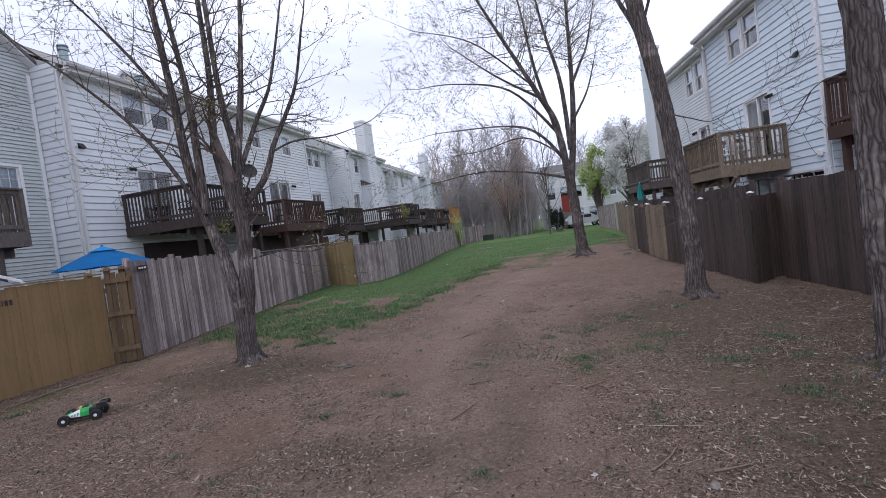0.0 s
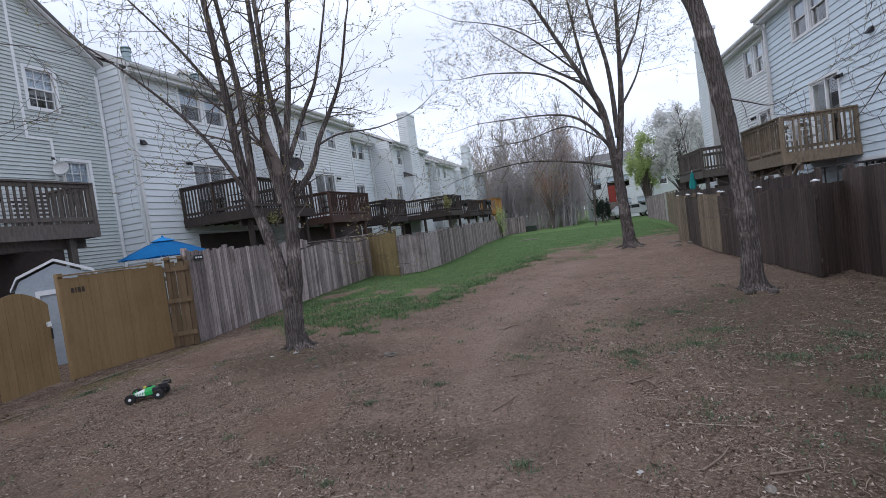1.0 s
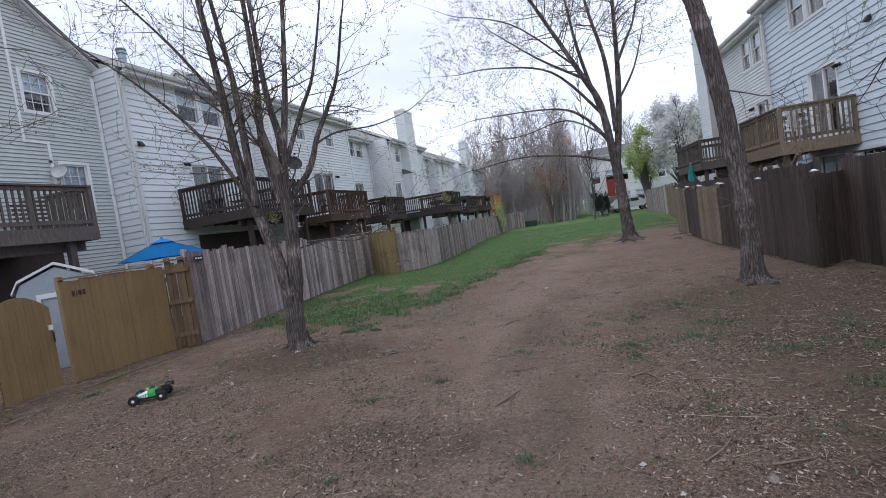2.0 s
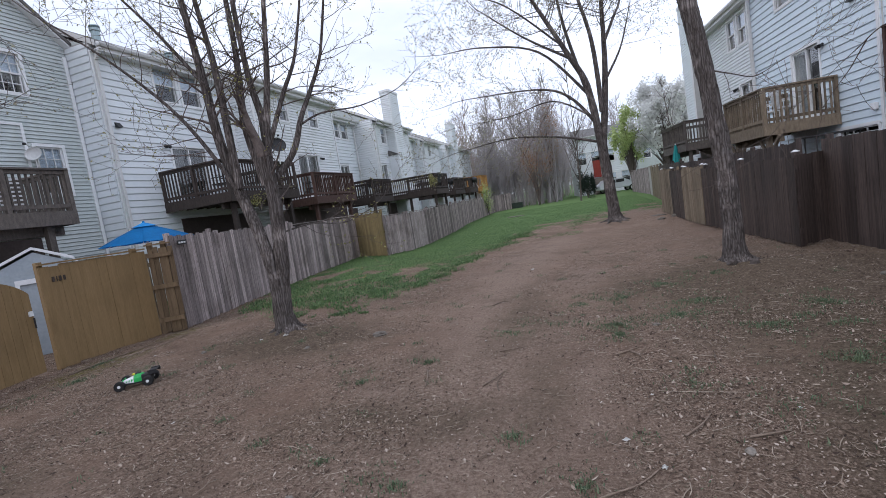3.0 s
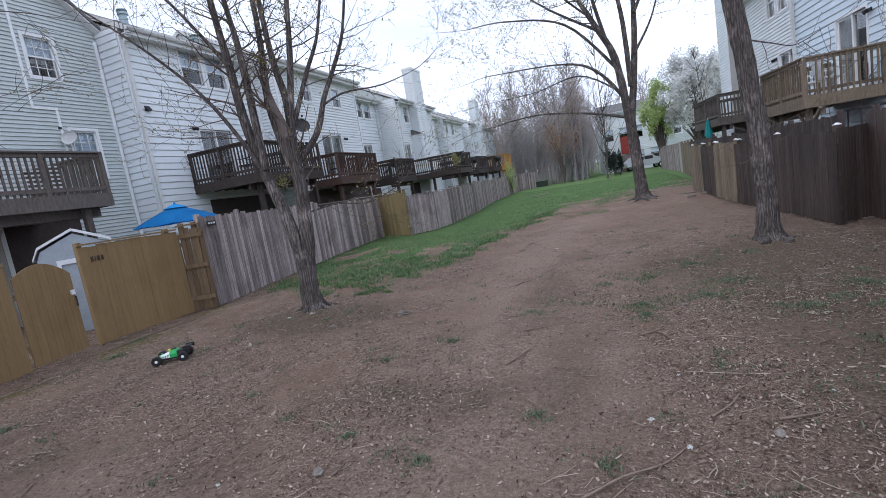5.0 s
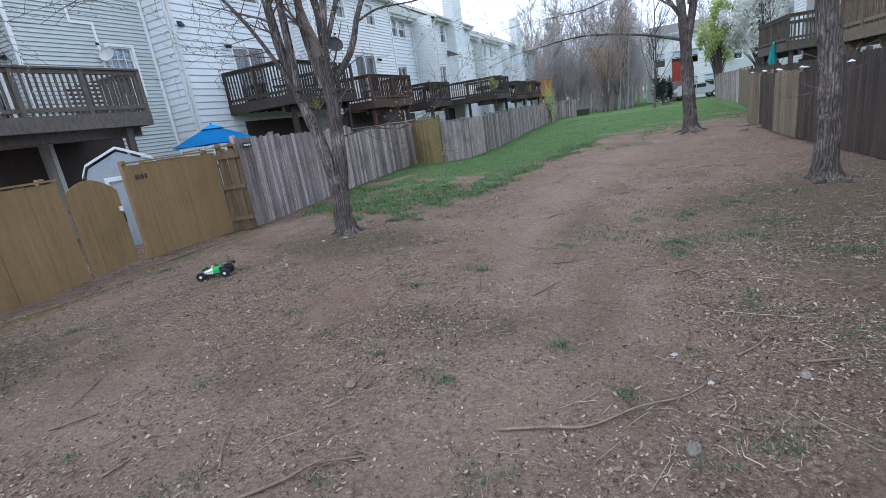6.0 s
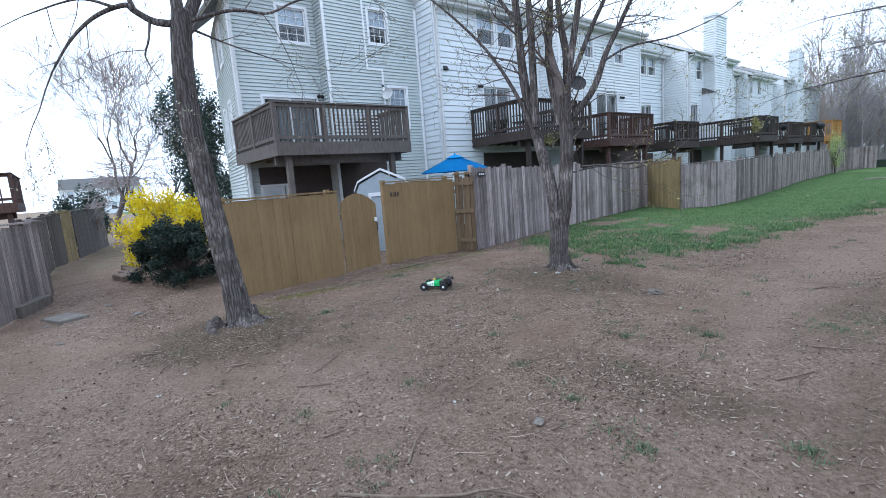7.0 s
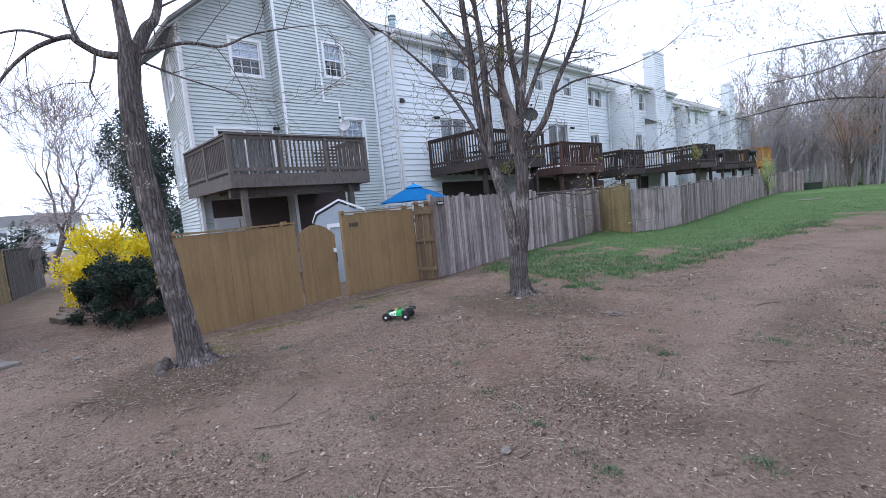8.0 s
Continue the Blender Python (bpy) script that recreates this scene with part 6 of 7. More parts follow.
# bare trees beyond the side path
def forked_tree(x, y, high, spread, seed, label, droop=0.0, depth=8):
    """A leafless tree that forks again and again into finer branches."""
    rnd = random.Random(seed)
    t = thing("bare_tree", pose(x, y, -0.05), label, "tree", "side path trees")
    tb, fine = Tubes(), Tubes()

    def grow(p, d, ln, r, level):
        k = 4 if level < 4 else 2
        pts, radii = [p], [r]
        for i in range(k):
            d = (d + Vector((rnd.gauss(0, 0.12), rnd.gauss(0, 0.12), rnd.gauss(0, 0.08) + 0.05 - droop * level * 0.06))).normalized()
            pts.append(pts[-1] + d * (ln / k))
            radii.append(max(0.011, r * (1 - 0.25 * (i + 1) / k)))
        (tb if level < 3 else fine).add(pts, radii, 7 if level < 3 else 3)
        if level == depth:
            return
        for i in range(3 if level in (0, 2) or rnd.random() < 0.34 else 2):
            out = d.orthogonal().normalized()
            out.rotate(Matrix.Rotation(rnd.uniform(0, 6.28), 3, d))
            w = rnd.uniform(0.3, 0.75) * spread
            at = pts[-1] if i < 2 else pts[-2]
            grow(at, (d + out * w).normalized(), ln * rnd.uniform(0.68, 0.9), radii[-1] * rnd.uniform(0.66, 0.86), level + 1)

    grow(Vector((0, 0, 0)), Vector((0, 0, 1)), high * 0.24, high * 0.017, 0)
    for nm, tubes in (("trunk", tb), ("crown", fine)):
        # crowns take the paled far bark, so haze is in their colour
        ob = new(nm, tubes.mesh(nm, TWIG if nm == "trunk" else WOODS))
        ob.parent = t
        if nm == "crown":
            tagged(ob, kind="stuff")
    return t


forked_tree(-29.7, 1.8, 8.8, 1.0, 301, "tall leafless tree forking into fine twigs")
forked_tree(-21.0, 2.2, 4.2, 1.3, 302, "low leafless tree with arching branches", 0.5, 7)
forked_tree(-45.6, 6.7, 8.3, 1.0, 305, "leafless tree far beyond the side path")
leafy_shrub("evergreen_shrub", (-23.27, -0.02, 0.0), (0.77, 0.68, 2.12), 2600, 0.10, EVERGREEN_FAR, "small round evergreen beside the red-brown deck", "shrub", 33, 9)

# a slender trunk at the lawn's end
for x, y, s, k in ((-0.75, 46.0, 1.1, 2), (7.5, 46.0, 0.9, 1), (15.5, 63.0, 1.2, 4)):
    v, q, _ = PROTOS[k]
    t = thing("bare_tree", pose(x, y, 0, 0, 0, 40) @ Matrix.Diagonal((s, s, s, 1)), "slender leafless tree at the end of the lawn", "tree", "lawn end trees")
    ob = new("trunk", quads_mesh("trunk", v, q, TWIG))
    ob.parent = t


# the garden gate, arched, a little ajar
def garden_gate():
    g = thing("gate", pose(-8.36, 4.1, 0, 0, 0, 12), "ochre-painted arched garden gate, slightly ajar", "gate")
    arch = lambda f: 1.36 + 0.22 * math.sin(math.pi * min(1, f * 0.92 + 0.06)) ** 0.8 - 0.10 * max(0, f - 0.5)
    for i in range(7):
        bm = bmesh.new()
        ys = [i * 0.13 + 0.002 + 0.126 * k / 3 for k in range(4)]
        for a, b in zip(ys, ys[1:]):
            za, zb = arch(a / 0.91), arch(b / 0.91)
            v = [bm.verts.new(c) for c in ((-0.009, a, 0.06), (0.009, a, 0.06), (0.009, b, 0.06), (-0.009, b, 0.06), (-0.009, a, za), (0.009, a, za), (0.009, b, zb), (-0.009, b, zb))]
            for q in BOX_FACES:
                bm.faces.new([v[w] for w in q])
        bmesh.ops.remove_doubles(bm, verts=list(bm.verts), dist=0.0005)
        part("gate_board", bm, WOOD_OCHRE, g)
    for z in (0.3, 1.1):
        part("gate_rail", box(-0.06, -0.012, 0.02, 0.89, z, z + 0.09), WOOD_OCHRE, g)
    part("latch", boxes((0.012, 0.04, 0.83, 0.89, 0.98, 1.06)), WHITE, g, "pale metal latch")
    part("handle", rod((0.05, 0.87, 0.78), (0.05, 0.87, 0.95), 0.012), BLACK, g)
    return g


garden_gate()


def bars(name, x, y, z, sizes, mat, label, category, turn=0.0, plate=None):
    """Writing that is not to be read: a row of plain bars, with a plate behind if it has one."""
    t = thing(name, pose(x, y, z, 0, 0, turn), label, category)
    if plate:
        part("plate", soft_box(-0.008, 0.0, -0.03, plate[0], -0.03, plate[1], 0.003), plate[2], t)
    at = 0.0
    for w, h in sizes:
        part("bar", box(0.002, 0.008, at, at + w, 0, h), mat, t)
        at += w + 0.025
    return t


bars("house_number", -8.525, 5.36, 1.45, ((0.04, 0.085), (0.012, 0.085), (0.04, 0.085), (0.036, 0.085)), DECK_DARK, "small dark digits fixed to the ochre fence", "house number", -4.8)
bars("fence_sign", -8.04, 7.5, 1.76, ((0.06, 0.035), (0.05, 0.035), (0.06, 0.035)), WHITE, "small dark plaque with pale marks on the fence", "sign", 12, (0.27, 0.065, BLACK))


def garden_shed():
    s = thing("shed", pose(-11.7, 6.43, -0.05, 0, 0, -35) @ Matrix.Diagonal((1, 0.8, 1.05, 1)), "small white plastic garden shed with a pitched roof", "shed")
    part("wall", boxes((0, 1.1, 0, 0.04, 0, 1.55), (0, 1.1, 1.56, 1.6, 0, 1.55), (0, 0.04, 0.04, 1.56, 0, 1.55), (1.06, 1.1, 0.04, 0.42, 0, 1.55), (1.06, 1.1, 1.2, 1.56, 0, 1.55), (1.06, 1.1, 0.42, 1.2, 1.42, 1.55)), SHED_GREY, s)
    gab = bmesh.new()
    prof = [(0.0, 1.55), (1.6, 1.55), (1.5, 1.72), (0.8, 1.98), (0.1, 1.72)]
    a = [gab.verts.new((1.1, y, z)) for y, z in prof]
    b = [gab.verts.new((0.0, y, z)) for y, z in prof]
    gab.faces.new(a)
    gab.faces.new(b[::-1])
    for i in range(5):
        gab.faces.new((a[i], b[i], b[(i + 1) % 5], a[(i + 1) % 5]))
    part("gable", gab, SHED_GREY, s)
    roof = bmesh.new()
    prof = [(-0.08, 1.54), (0.06, 1.76), (0.8, 2.03), (1.54, 1.76), (1.68, 1.54)]
    for (y0, z0), (y1, z1) in zip(prof, prof[1:]):
        v = [roof.verts.new(c) for c in ((-0.05, y0, z0), (1.14, y0, z0), (1.14, y1, z1), (-0.05, y1, z1), (-0.05, y0, z0 + 0.06), (1.14, y0, z0 + 0.05), (1.14, y1, z1 + 0.05), (-0.05, y1, z1 + 0.06))]
        for f in BOX_FACES:
            roof.faces.new([v[i] for i in f])
    part("roof", roof, WHITE, s)
    d = part("door", soft_box(1.07, 1.095, 0.44, 1.18, 0.05, 1.41, 0.006), SHED_GREY, s)
    part("frame", boxes((1.1, 1.13, 0.36, 0.44, 0, 1.5), (1.1, 1.13, 1.18, 1.26, 0, 1.5), (1.1, 1.13, 0.44, 1.18, 1.41, 1.5)), WHITE, d)


garden_shed()


def parasol(x, y, top, rim, radius, mat, label, open_=True, base=0.0):
    p = thing("parasol", pose(x, y, 0), label, "parasol")
    part("pole", rod((0, 0, base), (0, 0, top + 0.05), 0.02), METAL, p)
    bm = bmesh.new()
    if open_:
        tip = bm.verts.new((0, 0, top))
        rings = []
        for f in (0.18, 0.4, 0.62, 0.82, 1.0):
            ring = []
            for i in range(24):
                t = 2 * math.pi * i / 24
                sag = 0.03 * (1 - abs(math.cos(t * 4)))
                ring.append(bm.verts.new((radius * f * math.cos(t) * (1 - 0.07 * f * (1 - abs(math.cos(t * 4)))), radius * f * math.sin(t) * (1 - 0.07 * f * (1 - abs(math.cos(t * 4)))), top - (top - rim) * f ** 1.12 - sag * f)))
            rings.append(ring)
        for i in range(24):
            bm.faces.new((tip, rings[0][i], rings[0][(i + 1) % 24]))
            for a, b in zip(rings, rings[1:]):
                bm.faces.new((a[i], b[i], b[(i + 1) % 24], a[(i + 1) % 24]))
        bmesh.ops.solidify(bm, geom=list(bm.faces), thickness=0.006)
        vent = add_lathe(bmesh.new(), [(0.28, top - 0.07), (0.16, top - 0.02), (0.03, top + 0.03), (0.02, top + 0.07)], 16)
        part("canopy", bm, mat, p)
        part("vent", vent, mat, p)
        for i in range(8):
            t = 2 * math.pi * i / 8
            part("rib", rod((0, 0, top - 0.03), (radius * 0.97 * math.cos(t), radius * 0.97 * math.sin(t), rim - 0.025), 0.008, sides=5), METAL, p)
    else:
        rings = []
        for z, r in ((rim, 0.10), (rim + 0.12, 0.16), (rim + (top - rim) * 0.5, 0.11), (top - 0.1, 0.05), (top, 0.015)):
            rings.append([bm.verts.new((r * (1 + 0.3 * (i % 2)) * math.cos(2 * math.pi * i / 14), r * (1 + 0.3 * (i % 2)) * math.sin(2 * math.pi * i / 14), z)) for i in range(14)])
        for a, b in zip(rings, rings[1:]):
            for i in range(14):
                bm.faces.new((a[i], a[(i + 1) % 14], b[(i + 1) % 14], b[i]))
        bm.faces.new(rings[-1])
        bm.faces.new(rings[0][::-1])
        part("canopy", bm, mat, p)
    return p


parasol(-10.2, 8.65, 2.36, 1.93, 1.0, BLUE, "bright blue open garden parasol behind the fence")
parasol(3.95, 23.8, 2.72, 1.75, 0.3, TEAL, "closed teal garden parasol behind the fence", False)


def dish(x, y, z, r, turn, tilt, mat, label, mast=0.5):
    d = thing("satellite_dish", pose(x, y, z, 0, 0, turn), label, "satellite dish")
    m = pose(0, 0, 0, 0, 90 - tilt, 0)
    bm = add_lathe(bmesh.new(), [(0.02, 0.0), (r * 0.5, 0.02), (r * 0.85, 0.06), (r, 0.1), (r * 1.02, 0.095), (r * 0.86, 0.045), (r * 0.5, 0.0), (0.02, -0.02)], 24, m)
    part("reflector", bm, mat, d)
    part("arm", rod(m @ Vector((-r * 0.9, 0, 0.08)), m @ Vector((-r * 0.55, 0, 0.42)), 0.012, sides=6), METAL, d)
    part("receiver", soft_box(-0.04, 0.04, -0.03, 0.03, -0.03, 0.03, 0.01), BLACK, d).location = m @ Vector((-r * 0.5, 0, 0.44))
    part("mast", boxes((-0.06, -0.02, -0.02, 0.02, -mast, 0.02)), METAL, d)
    return d


dish(-10.5, 14.9, 4.72, 0.29, -40, 25, BLACK, "dark satellite dish on a mast at the deck rail", 0.65)
dish(-14.0, 9.12, 4.72, 0.2, -60, 20, METAL, "pale grey satellite dish beside the window", 1.45)


def grill(x, y, z, label):
    g = thing("grill", pose(x, y, z), label, "grill", "grills")
    part("bowl", add_lathe(bmesh.new(), [(0.06, 0.5), (0.24, 0.58), (0.30, 0.74), (0.30, 0.76)], 18), BLACK, g)
    part("lid", add_lathe(bmesh.new(), [(0.305, 0.765), (0.29, 0.86), (0.2, 0.96), (0.06, 1.0), (0.02, 1.0)], 18), BLACK, g)
    for i in range(3):
        t = 2.1 * i
        part("leg", rod((0.1 * math.cos(t), 0.1 * math.sin(t), 0.6), (0.3 * math.cos(t), 0.3 * math.sin(t), 0), 0.015, sides=6), METAL, g)
    part("knob", rod((0, 0, 1.0), (0, 0, 1.05), 0.03), BLACK, g)


grill(-10.95, 23.2, 2.65, "black kettle grill on the grey deck")
grill(-9.5, 41.0, 2.65, "black kettle grill on a dark deck")
grill(-10.1, 35.6, 2.6, "black kettle grill on a far deck")


def garden_chair(x, y, z, turn, mat, label, fan=False):
    c = thing("garden_chair", pose(x, y, z, 0, 0, turn), label, "chair", "deck chairs")
    part("seat", soft_box(-0.24, 0.24, -0.24, 0.24, 0.40, 0.45, 0.012), mat, c)
    for i, (a, b) in enumerate(((-0.21, -0.21), (0.21, -0.21), (-0.21, 0.21), (0.21, 0.21))):
        part("leg", rod((a, b, 0), (a, b, 0.41), 0.016, sides=6), mat, c)
    n = 7
    for i in range(n):
        f = (i - (n - 1) / 2) / ((n - 1) / 2)
        top = (0.42 * f if fan else 0.21 * f)
        part("back_slat", box(-0.012, 0.012, -0.022, 0.022, 0, 0.55, m=Matrix.Translation((-0.24, 0.16 * f, 0.45)) @ pose(0, 0, 0, -math.degrees(math.atan2(top - 0.16 * f, 0.55)), -10, 0)), mat, c)
    for s in (-0.25, 0.25):
        part("arm", soft_box(-0.24, 0.22, s - 0.03, s + 0.03, 0.63, 0.66, 0.008), mat, c)
    return c


garden_chair(-11.15, 19.5, 2.85, 180, DECK_TAN, "fan-backed wooden chair on the red deck", True)
garden_chair(-11.3, 18.1, 2.85, 160, BLACK, "black metal chair on the red deck")
garden_chair(-9.0, 28.3, 2.7, 170, BLACK, "black wire chair on the long deck")
garden_chair(-10.2, 28.3, 2.7, 200, BLACK, "black wire chair on the long deck")
garden_chair(-11.9, 13.4, 3.15, 190, BLACK, "black metal chair on the dark deck")
garden_chair(-11.7, 14.9, 3.15, 170, BLACK, "black metal chair on the dark deck")
rfm = right_frame(6.9, 14.0)
for u, turn in ((-2.3, 180), (-3.2, 150)):
    p = rfm @ Vector((1.0, u, 2.5))
    garden_chair(p.x, p.y, p.z, turn + 190, WHITE, "white plastic chair on the tan deck")


def garden_table(x, y, z, label, mat):
    t = thing("garden_table", pose(x, y, z), label, "table")
    part("tabletop", soft_box(-0.5, 0.5, -0.4, 0.4, 0.68, 0.72, 0.012), mat, t)
    for a in (-0.44, 0.44):
        for b in (-0.34, 0.34):
            part("leg", rod((a, b, 0), (a, b, 0.69), 0.02, sides=6), mat, t)


p = rfm @ Vector((0.9, -0.55, 0))
garden_table(p.x, p.y, 1.25, "black metal table under the tan deck", BLACK)
pt = rfm @ Vector((0.9, -0.55, 0))
terrace = thing("patio_platform", pose(pt.x, pt.y, 0, 0, 0, RIGHT_AZ), "low timber platform behind the brown fence", "platform")
part("platform_top", soft_box(-0.8, 0.8, -1.2, 1.2, 1.13, 1.25, 0.01), DECK_DARK, terrace)
for a in (-0.7, 0.7):
    for b in (-1.1, 1.1):
        part("post", box(a - 0.05, a + 0.05, b - 0.05, b + 0.05, -0.1, 1.13), DECK_DARK, terrace)

leafy_shrub("hanging_plant", (-8.85, 27.5, 2.8), (0.35, 0.6, 0.9), 900, 0.07, BUDS, "yellow-green climbing plant on the deck rail", "plant", 61, 8)
leafy_shrub("climbing_plant", (-10.55, 13.4, 2.5), (0.25, 1.0, 0.6), 300, 0.06, BUDS, "dry vine on the dark deck's rail", "plant", 62, 8)
leafy_shrub("bare_shrub", (-10.9, 15.6, 0.6), (0.8, 1.8, 1.6), 60, 0.03, TWIG, "leafless shrub under the decks", "shrub", 63, 24)


# timber steps and stones by the side path
for i, (x, y) in enumerate(((-13.9, 1.0), (-13.1, 0.95), (-12.35, 0.85), (-11.7, 0.7))):
    s = thing("timber_step", pose(x, y, 0.02 + 0.02 * i, 0, 0, 12), "rough brown timber step in the bank", "step", "bank steps")
    part("tread", soft_box(-0.34, 0.34, -0.13, 0.13, -0.05, 0.20, 0.015), BRICK, s)


def stone(name, x, y, size, seed, mat=None, flat=0.5, label="rough grey stone lying on the bare earth", turn=0.0, category="stone", sink=0.3):
    rnd = random.Random(seed)
    bm = bmesh.new()
    bmesh.ops.create_icosphere(bm, subdivisions=3, radius=1.0)
    off = rnd.uniform(0, 50)
    for v in bm.verts:
        v.co *= 1 + 0.45 * noise.noise(v.co * 1.2 + Vector((off, 0, 0))) + 0.16 * noise.noise(v.co * 3.7 + Vector((0, off, 0)))
        v.co = Vector((v.co.x * size, v.co.y * size * 0.72, v.co.z * size * flat))
    me = bpy.data.meshes.new(name)
    bm.to_mesh(me)
    bm.free()
    me.materials.append(mat or STONE)
    ob = new(name, me)
    ob.matrix_world = pose(x, y, ground_height(x, y) + size * flat * (1 - sink) * 0.6, 0, 0, turn)
    return tagged(ob, label, category, "scattered stones")


for i, (x, y, s) in enumerate(((-3.07, 5.95, 0.10), (-6.25, 5.00, 0.065), (0.72, 2.98, 0.04), (-4.06, 5.57, 0.05), (-5.98, 5.62, 0.05), (0.54, 5.58, 0.045), (3.36, 7.06, 0.07), (-8.64, 0.60, 0.07), (-9.74, 0.30, 0.06), (-9.06, -0.52, 0.05), (-11.14, -1.07, 0.09), (2.64, 4.44, 0.10), (2.99, 4.33, 0.07), (-2.05, 2.33, 0.05), (2.82, 18.25, 0.15), (2.28, 17.86, 0.13), (-7.76, -0.35, 0.05), (0.11, 2.17, 0.05))):
    stone("stone", x, y, s, 70 + i, turn=37 * i, flat=0.42)


for i, (x, y, s) in enumerate(((-6.42, 1.19, 0.085), (-6.56, 1.27, 0.11), (-6.22, 1.17, 0.05), (2.00, 8.30, 0.08), (2.30, 8.25, 0.07))):
    stone("stone", x, y, s, 170 + i, ROCK, turn=51 * i, flat=0.85, label="rough dark rock heaped against the tree's foot")


def slab(x, y, z, size, turn, label, mat=None):
    ob = part("paving_slab", soft_box(-size[0] / 2, size[0] / 2, -size[1] / 2, size[1] / 2, -0.03, 0.035, 0.012), mat or CONCRETE, None, label)
    ob.matrix_world = pose(x, y, z, 0, 0, turn)
    tagged(ob, category="slab")


slab(-9.4, -0.3, 0.01, (0.6, 0.4), 25, "grey flat slab lying by the path", STONE)
beam = part("timber_block", soft_box(-0.5, 0.5, -0.11, 0.11, -0.03, 0.19, 0.015), DECK_GRAY, None, "weathered timber block at the foot of the fence")
beam.matrix_world = pose(-10.6, -0.75, 0.02, 0, 0, 158)
tagged(beam, category="timber")
slab(-5.2, 34.0, 0.0, (1.2, 0.8), 10, "dull stone cover set in the lawn", STONE)
slab(2.4, 19.6, 0.0, (0.5, 0.35), 30, "flat grey paving stone near the fence end", STONE)


def litter_scrap(x, y, size, seed, label):
    """A crumpled scrap of paper or pale leaf."""
    rnd = random.Random(seed)
    bm = bmesh.new()
    n = 5
    grid = [[bm.verts.new((size * (i / (n - 1) - 0.5) * rnd.uniform(0.85, 1.1), size * 0.7 * (j / (n - 1) - 0.5), size * rnd.uniform(0.05, 0.38))) for j in range(n)] for i in range(n)]
    for i in range(n - 1):
        for j in range(n - 1):
            bm.faces.new((grid[i][j], grid[i + 1][j], grid[i + 1][j + 1], grid[i][j + 1]))
    bmesh.ops.solidify(bm, geom=list(bm.faces), thickness=0.004)
    ob = part("litter", bm, PAPER, None, label)
    ob.matrix_world = pose(x, y, ground_height(x, y) + 0.004, 0, 0, rnd.uniform(0, 360))
    tagged(ob, category="litter", group="pale scraps")


for i, (x, y, s) in enumerate(((-4.79, 6.10, 0.13), (-5.14, 5.95, 0.07), (-1.36, 10.21, 0.10), (0.04, 3.10, 0.06), (0.51, 4.43, 0.045), (0.23, 2.79, 0.06), (-5.51, 22.59, 0.12), (-4.60, 29.60, 0.1), (0.28, 3.78, 0.04), (-1.39, 5.38, 0.04), (-6.95, 5.59, 0.05), (-4.12, 3.34, 0.05), (-2.71, 2.12, 0.05), (-4.76, 0.38, 0.06), (-0.10, 3.65, 0.035), (1.17, 3.53, 0.035))):
    litter_scrap(x, y, s * 0.7, 90 + i, "crumpled pale scrap on the bare earth")


def stick(pts, r, label, seed, spur=True):
    t = thing("stick", None, label, "stick", "fallen sticks")
    tb = Tubes()
    line = smooth_line([(x, y, ground_height(x, y) + r * 0.8 + dz) for x, y, dz in pts], 6)
    tb.add(line, np.linspace(r, r * 0.45, len(line)), 7, 0.2)
    ob = new("shaft", tb.mesh("shaft", STICK))
    ob.parent = t
    if spur:
        rnd = random.Random(seed)
        k = len(line) * 2 // 3
        s = Tubes()
        s.add([line[k], line[k] + Vector((rnd.uniform(-0.12, 0.12), rnd.uniform(-0.1, 0.1), 0.03))], [r * 0.5, r * 0.2], 5)
        ob = new("spur", s.mesh("spur", STICK))
        ob.parent = t


STICK = material("dry_stick", (0.12, 0.085, 0.062), (0.24, 0.185, 0.145), 6, 0.9, 0.4, (3, 3, 3), vary=0.2)
stick(((-0.87, 2.11, 0), (-0.62, 2.18, 0.01), (-0.4, 2.25, 0), (-0.15, 2.45, 0.02), (0.07, 2.61, 0), (0.21, 2.79, 0)), 0.010, "long thin fallen branch on the earth", 1)
stick(((-2.34, 0.95, 0), (-2.1, 1.17, 0), (-1.85, 1.43, 0.01), (-1.74, 1.56, 0.03), (-1.53, 1.72, 0)), 0.013, "crooked fallen branch on the earth", 2)
stick(((-7.75, 2.6, 0), (-7.6, 3.5, 0), (-7.5, 4.3, 0)), 0.012, "pale bamboo cane along the fence foot", 3, False)
stick(((-7.9, 4.9, 0), (-7.85, 5.7, 0.01), (-7.8, 6.5, 0)), 0.013, "pale bamboo cane lying before the gate", 4, False)
stick(((-7.7, 5.6, 0), (-7.55, 6.3, 0), (-7.6, 6.9, 0)), 0.011, "pale bamboo cane lying before the gate", 5, False)
for i, (a, b) in enumerate((((-1.15, 4.06), (-0.99, 4.40)), ((-1.86, 4.53), (-1.73, 4.09)), ((-1.15, 4.98), (-0.90, 5.06)), ((0.06, 4.67), (0.29, 4.85)), ((0.40, 3.16), (0.62, 3.46)), ((0.76, 3.14), (1.02, 3.24)), ((-1.94, 2.32), (-1.92, 2.47)), ((-3.00, 1.15), (-2.98, 1.32)), ((0.19, 4.75), (0.29, 4.56)), ((-5.39, 0.48), (-5.54, 0.57)), ((-6.21, 0.40), (-6.01, 0.59)), ((-5.04, 1.00), (-4.95, 1.25)), ((-3.98, 1.35), (-3.80, 1.60)))):
    stick(((*a, 0), ((a[0] + b[0]) / 2 + 0.02, (a[1] + b[1]) / 2 - 0.02, 0.012), (*b, 0)), 0.009, "crooked dry stick on the earth", 60 + i, i % 2 == 0)
rnd_s = random.Random(77)
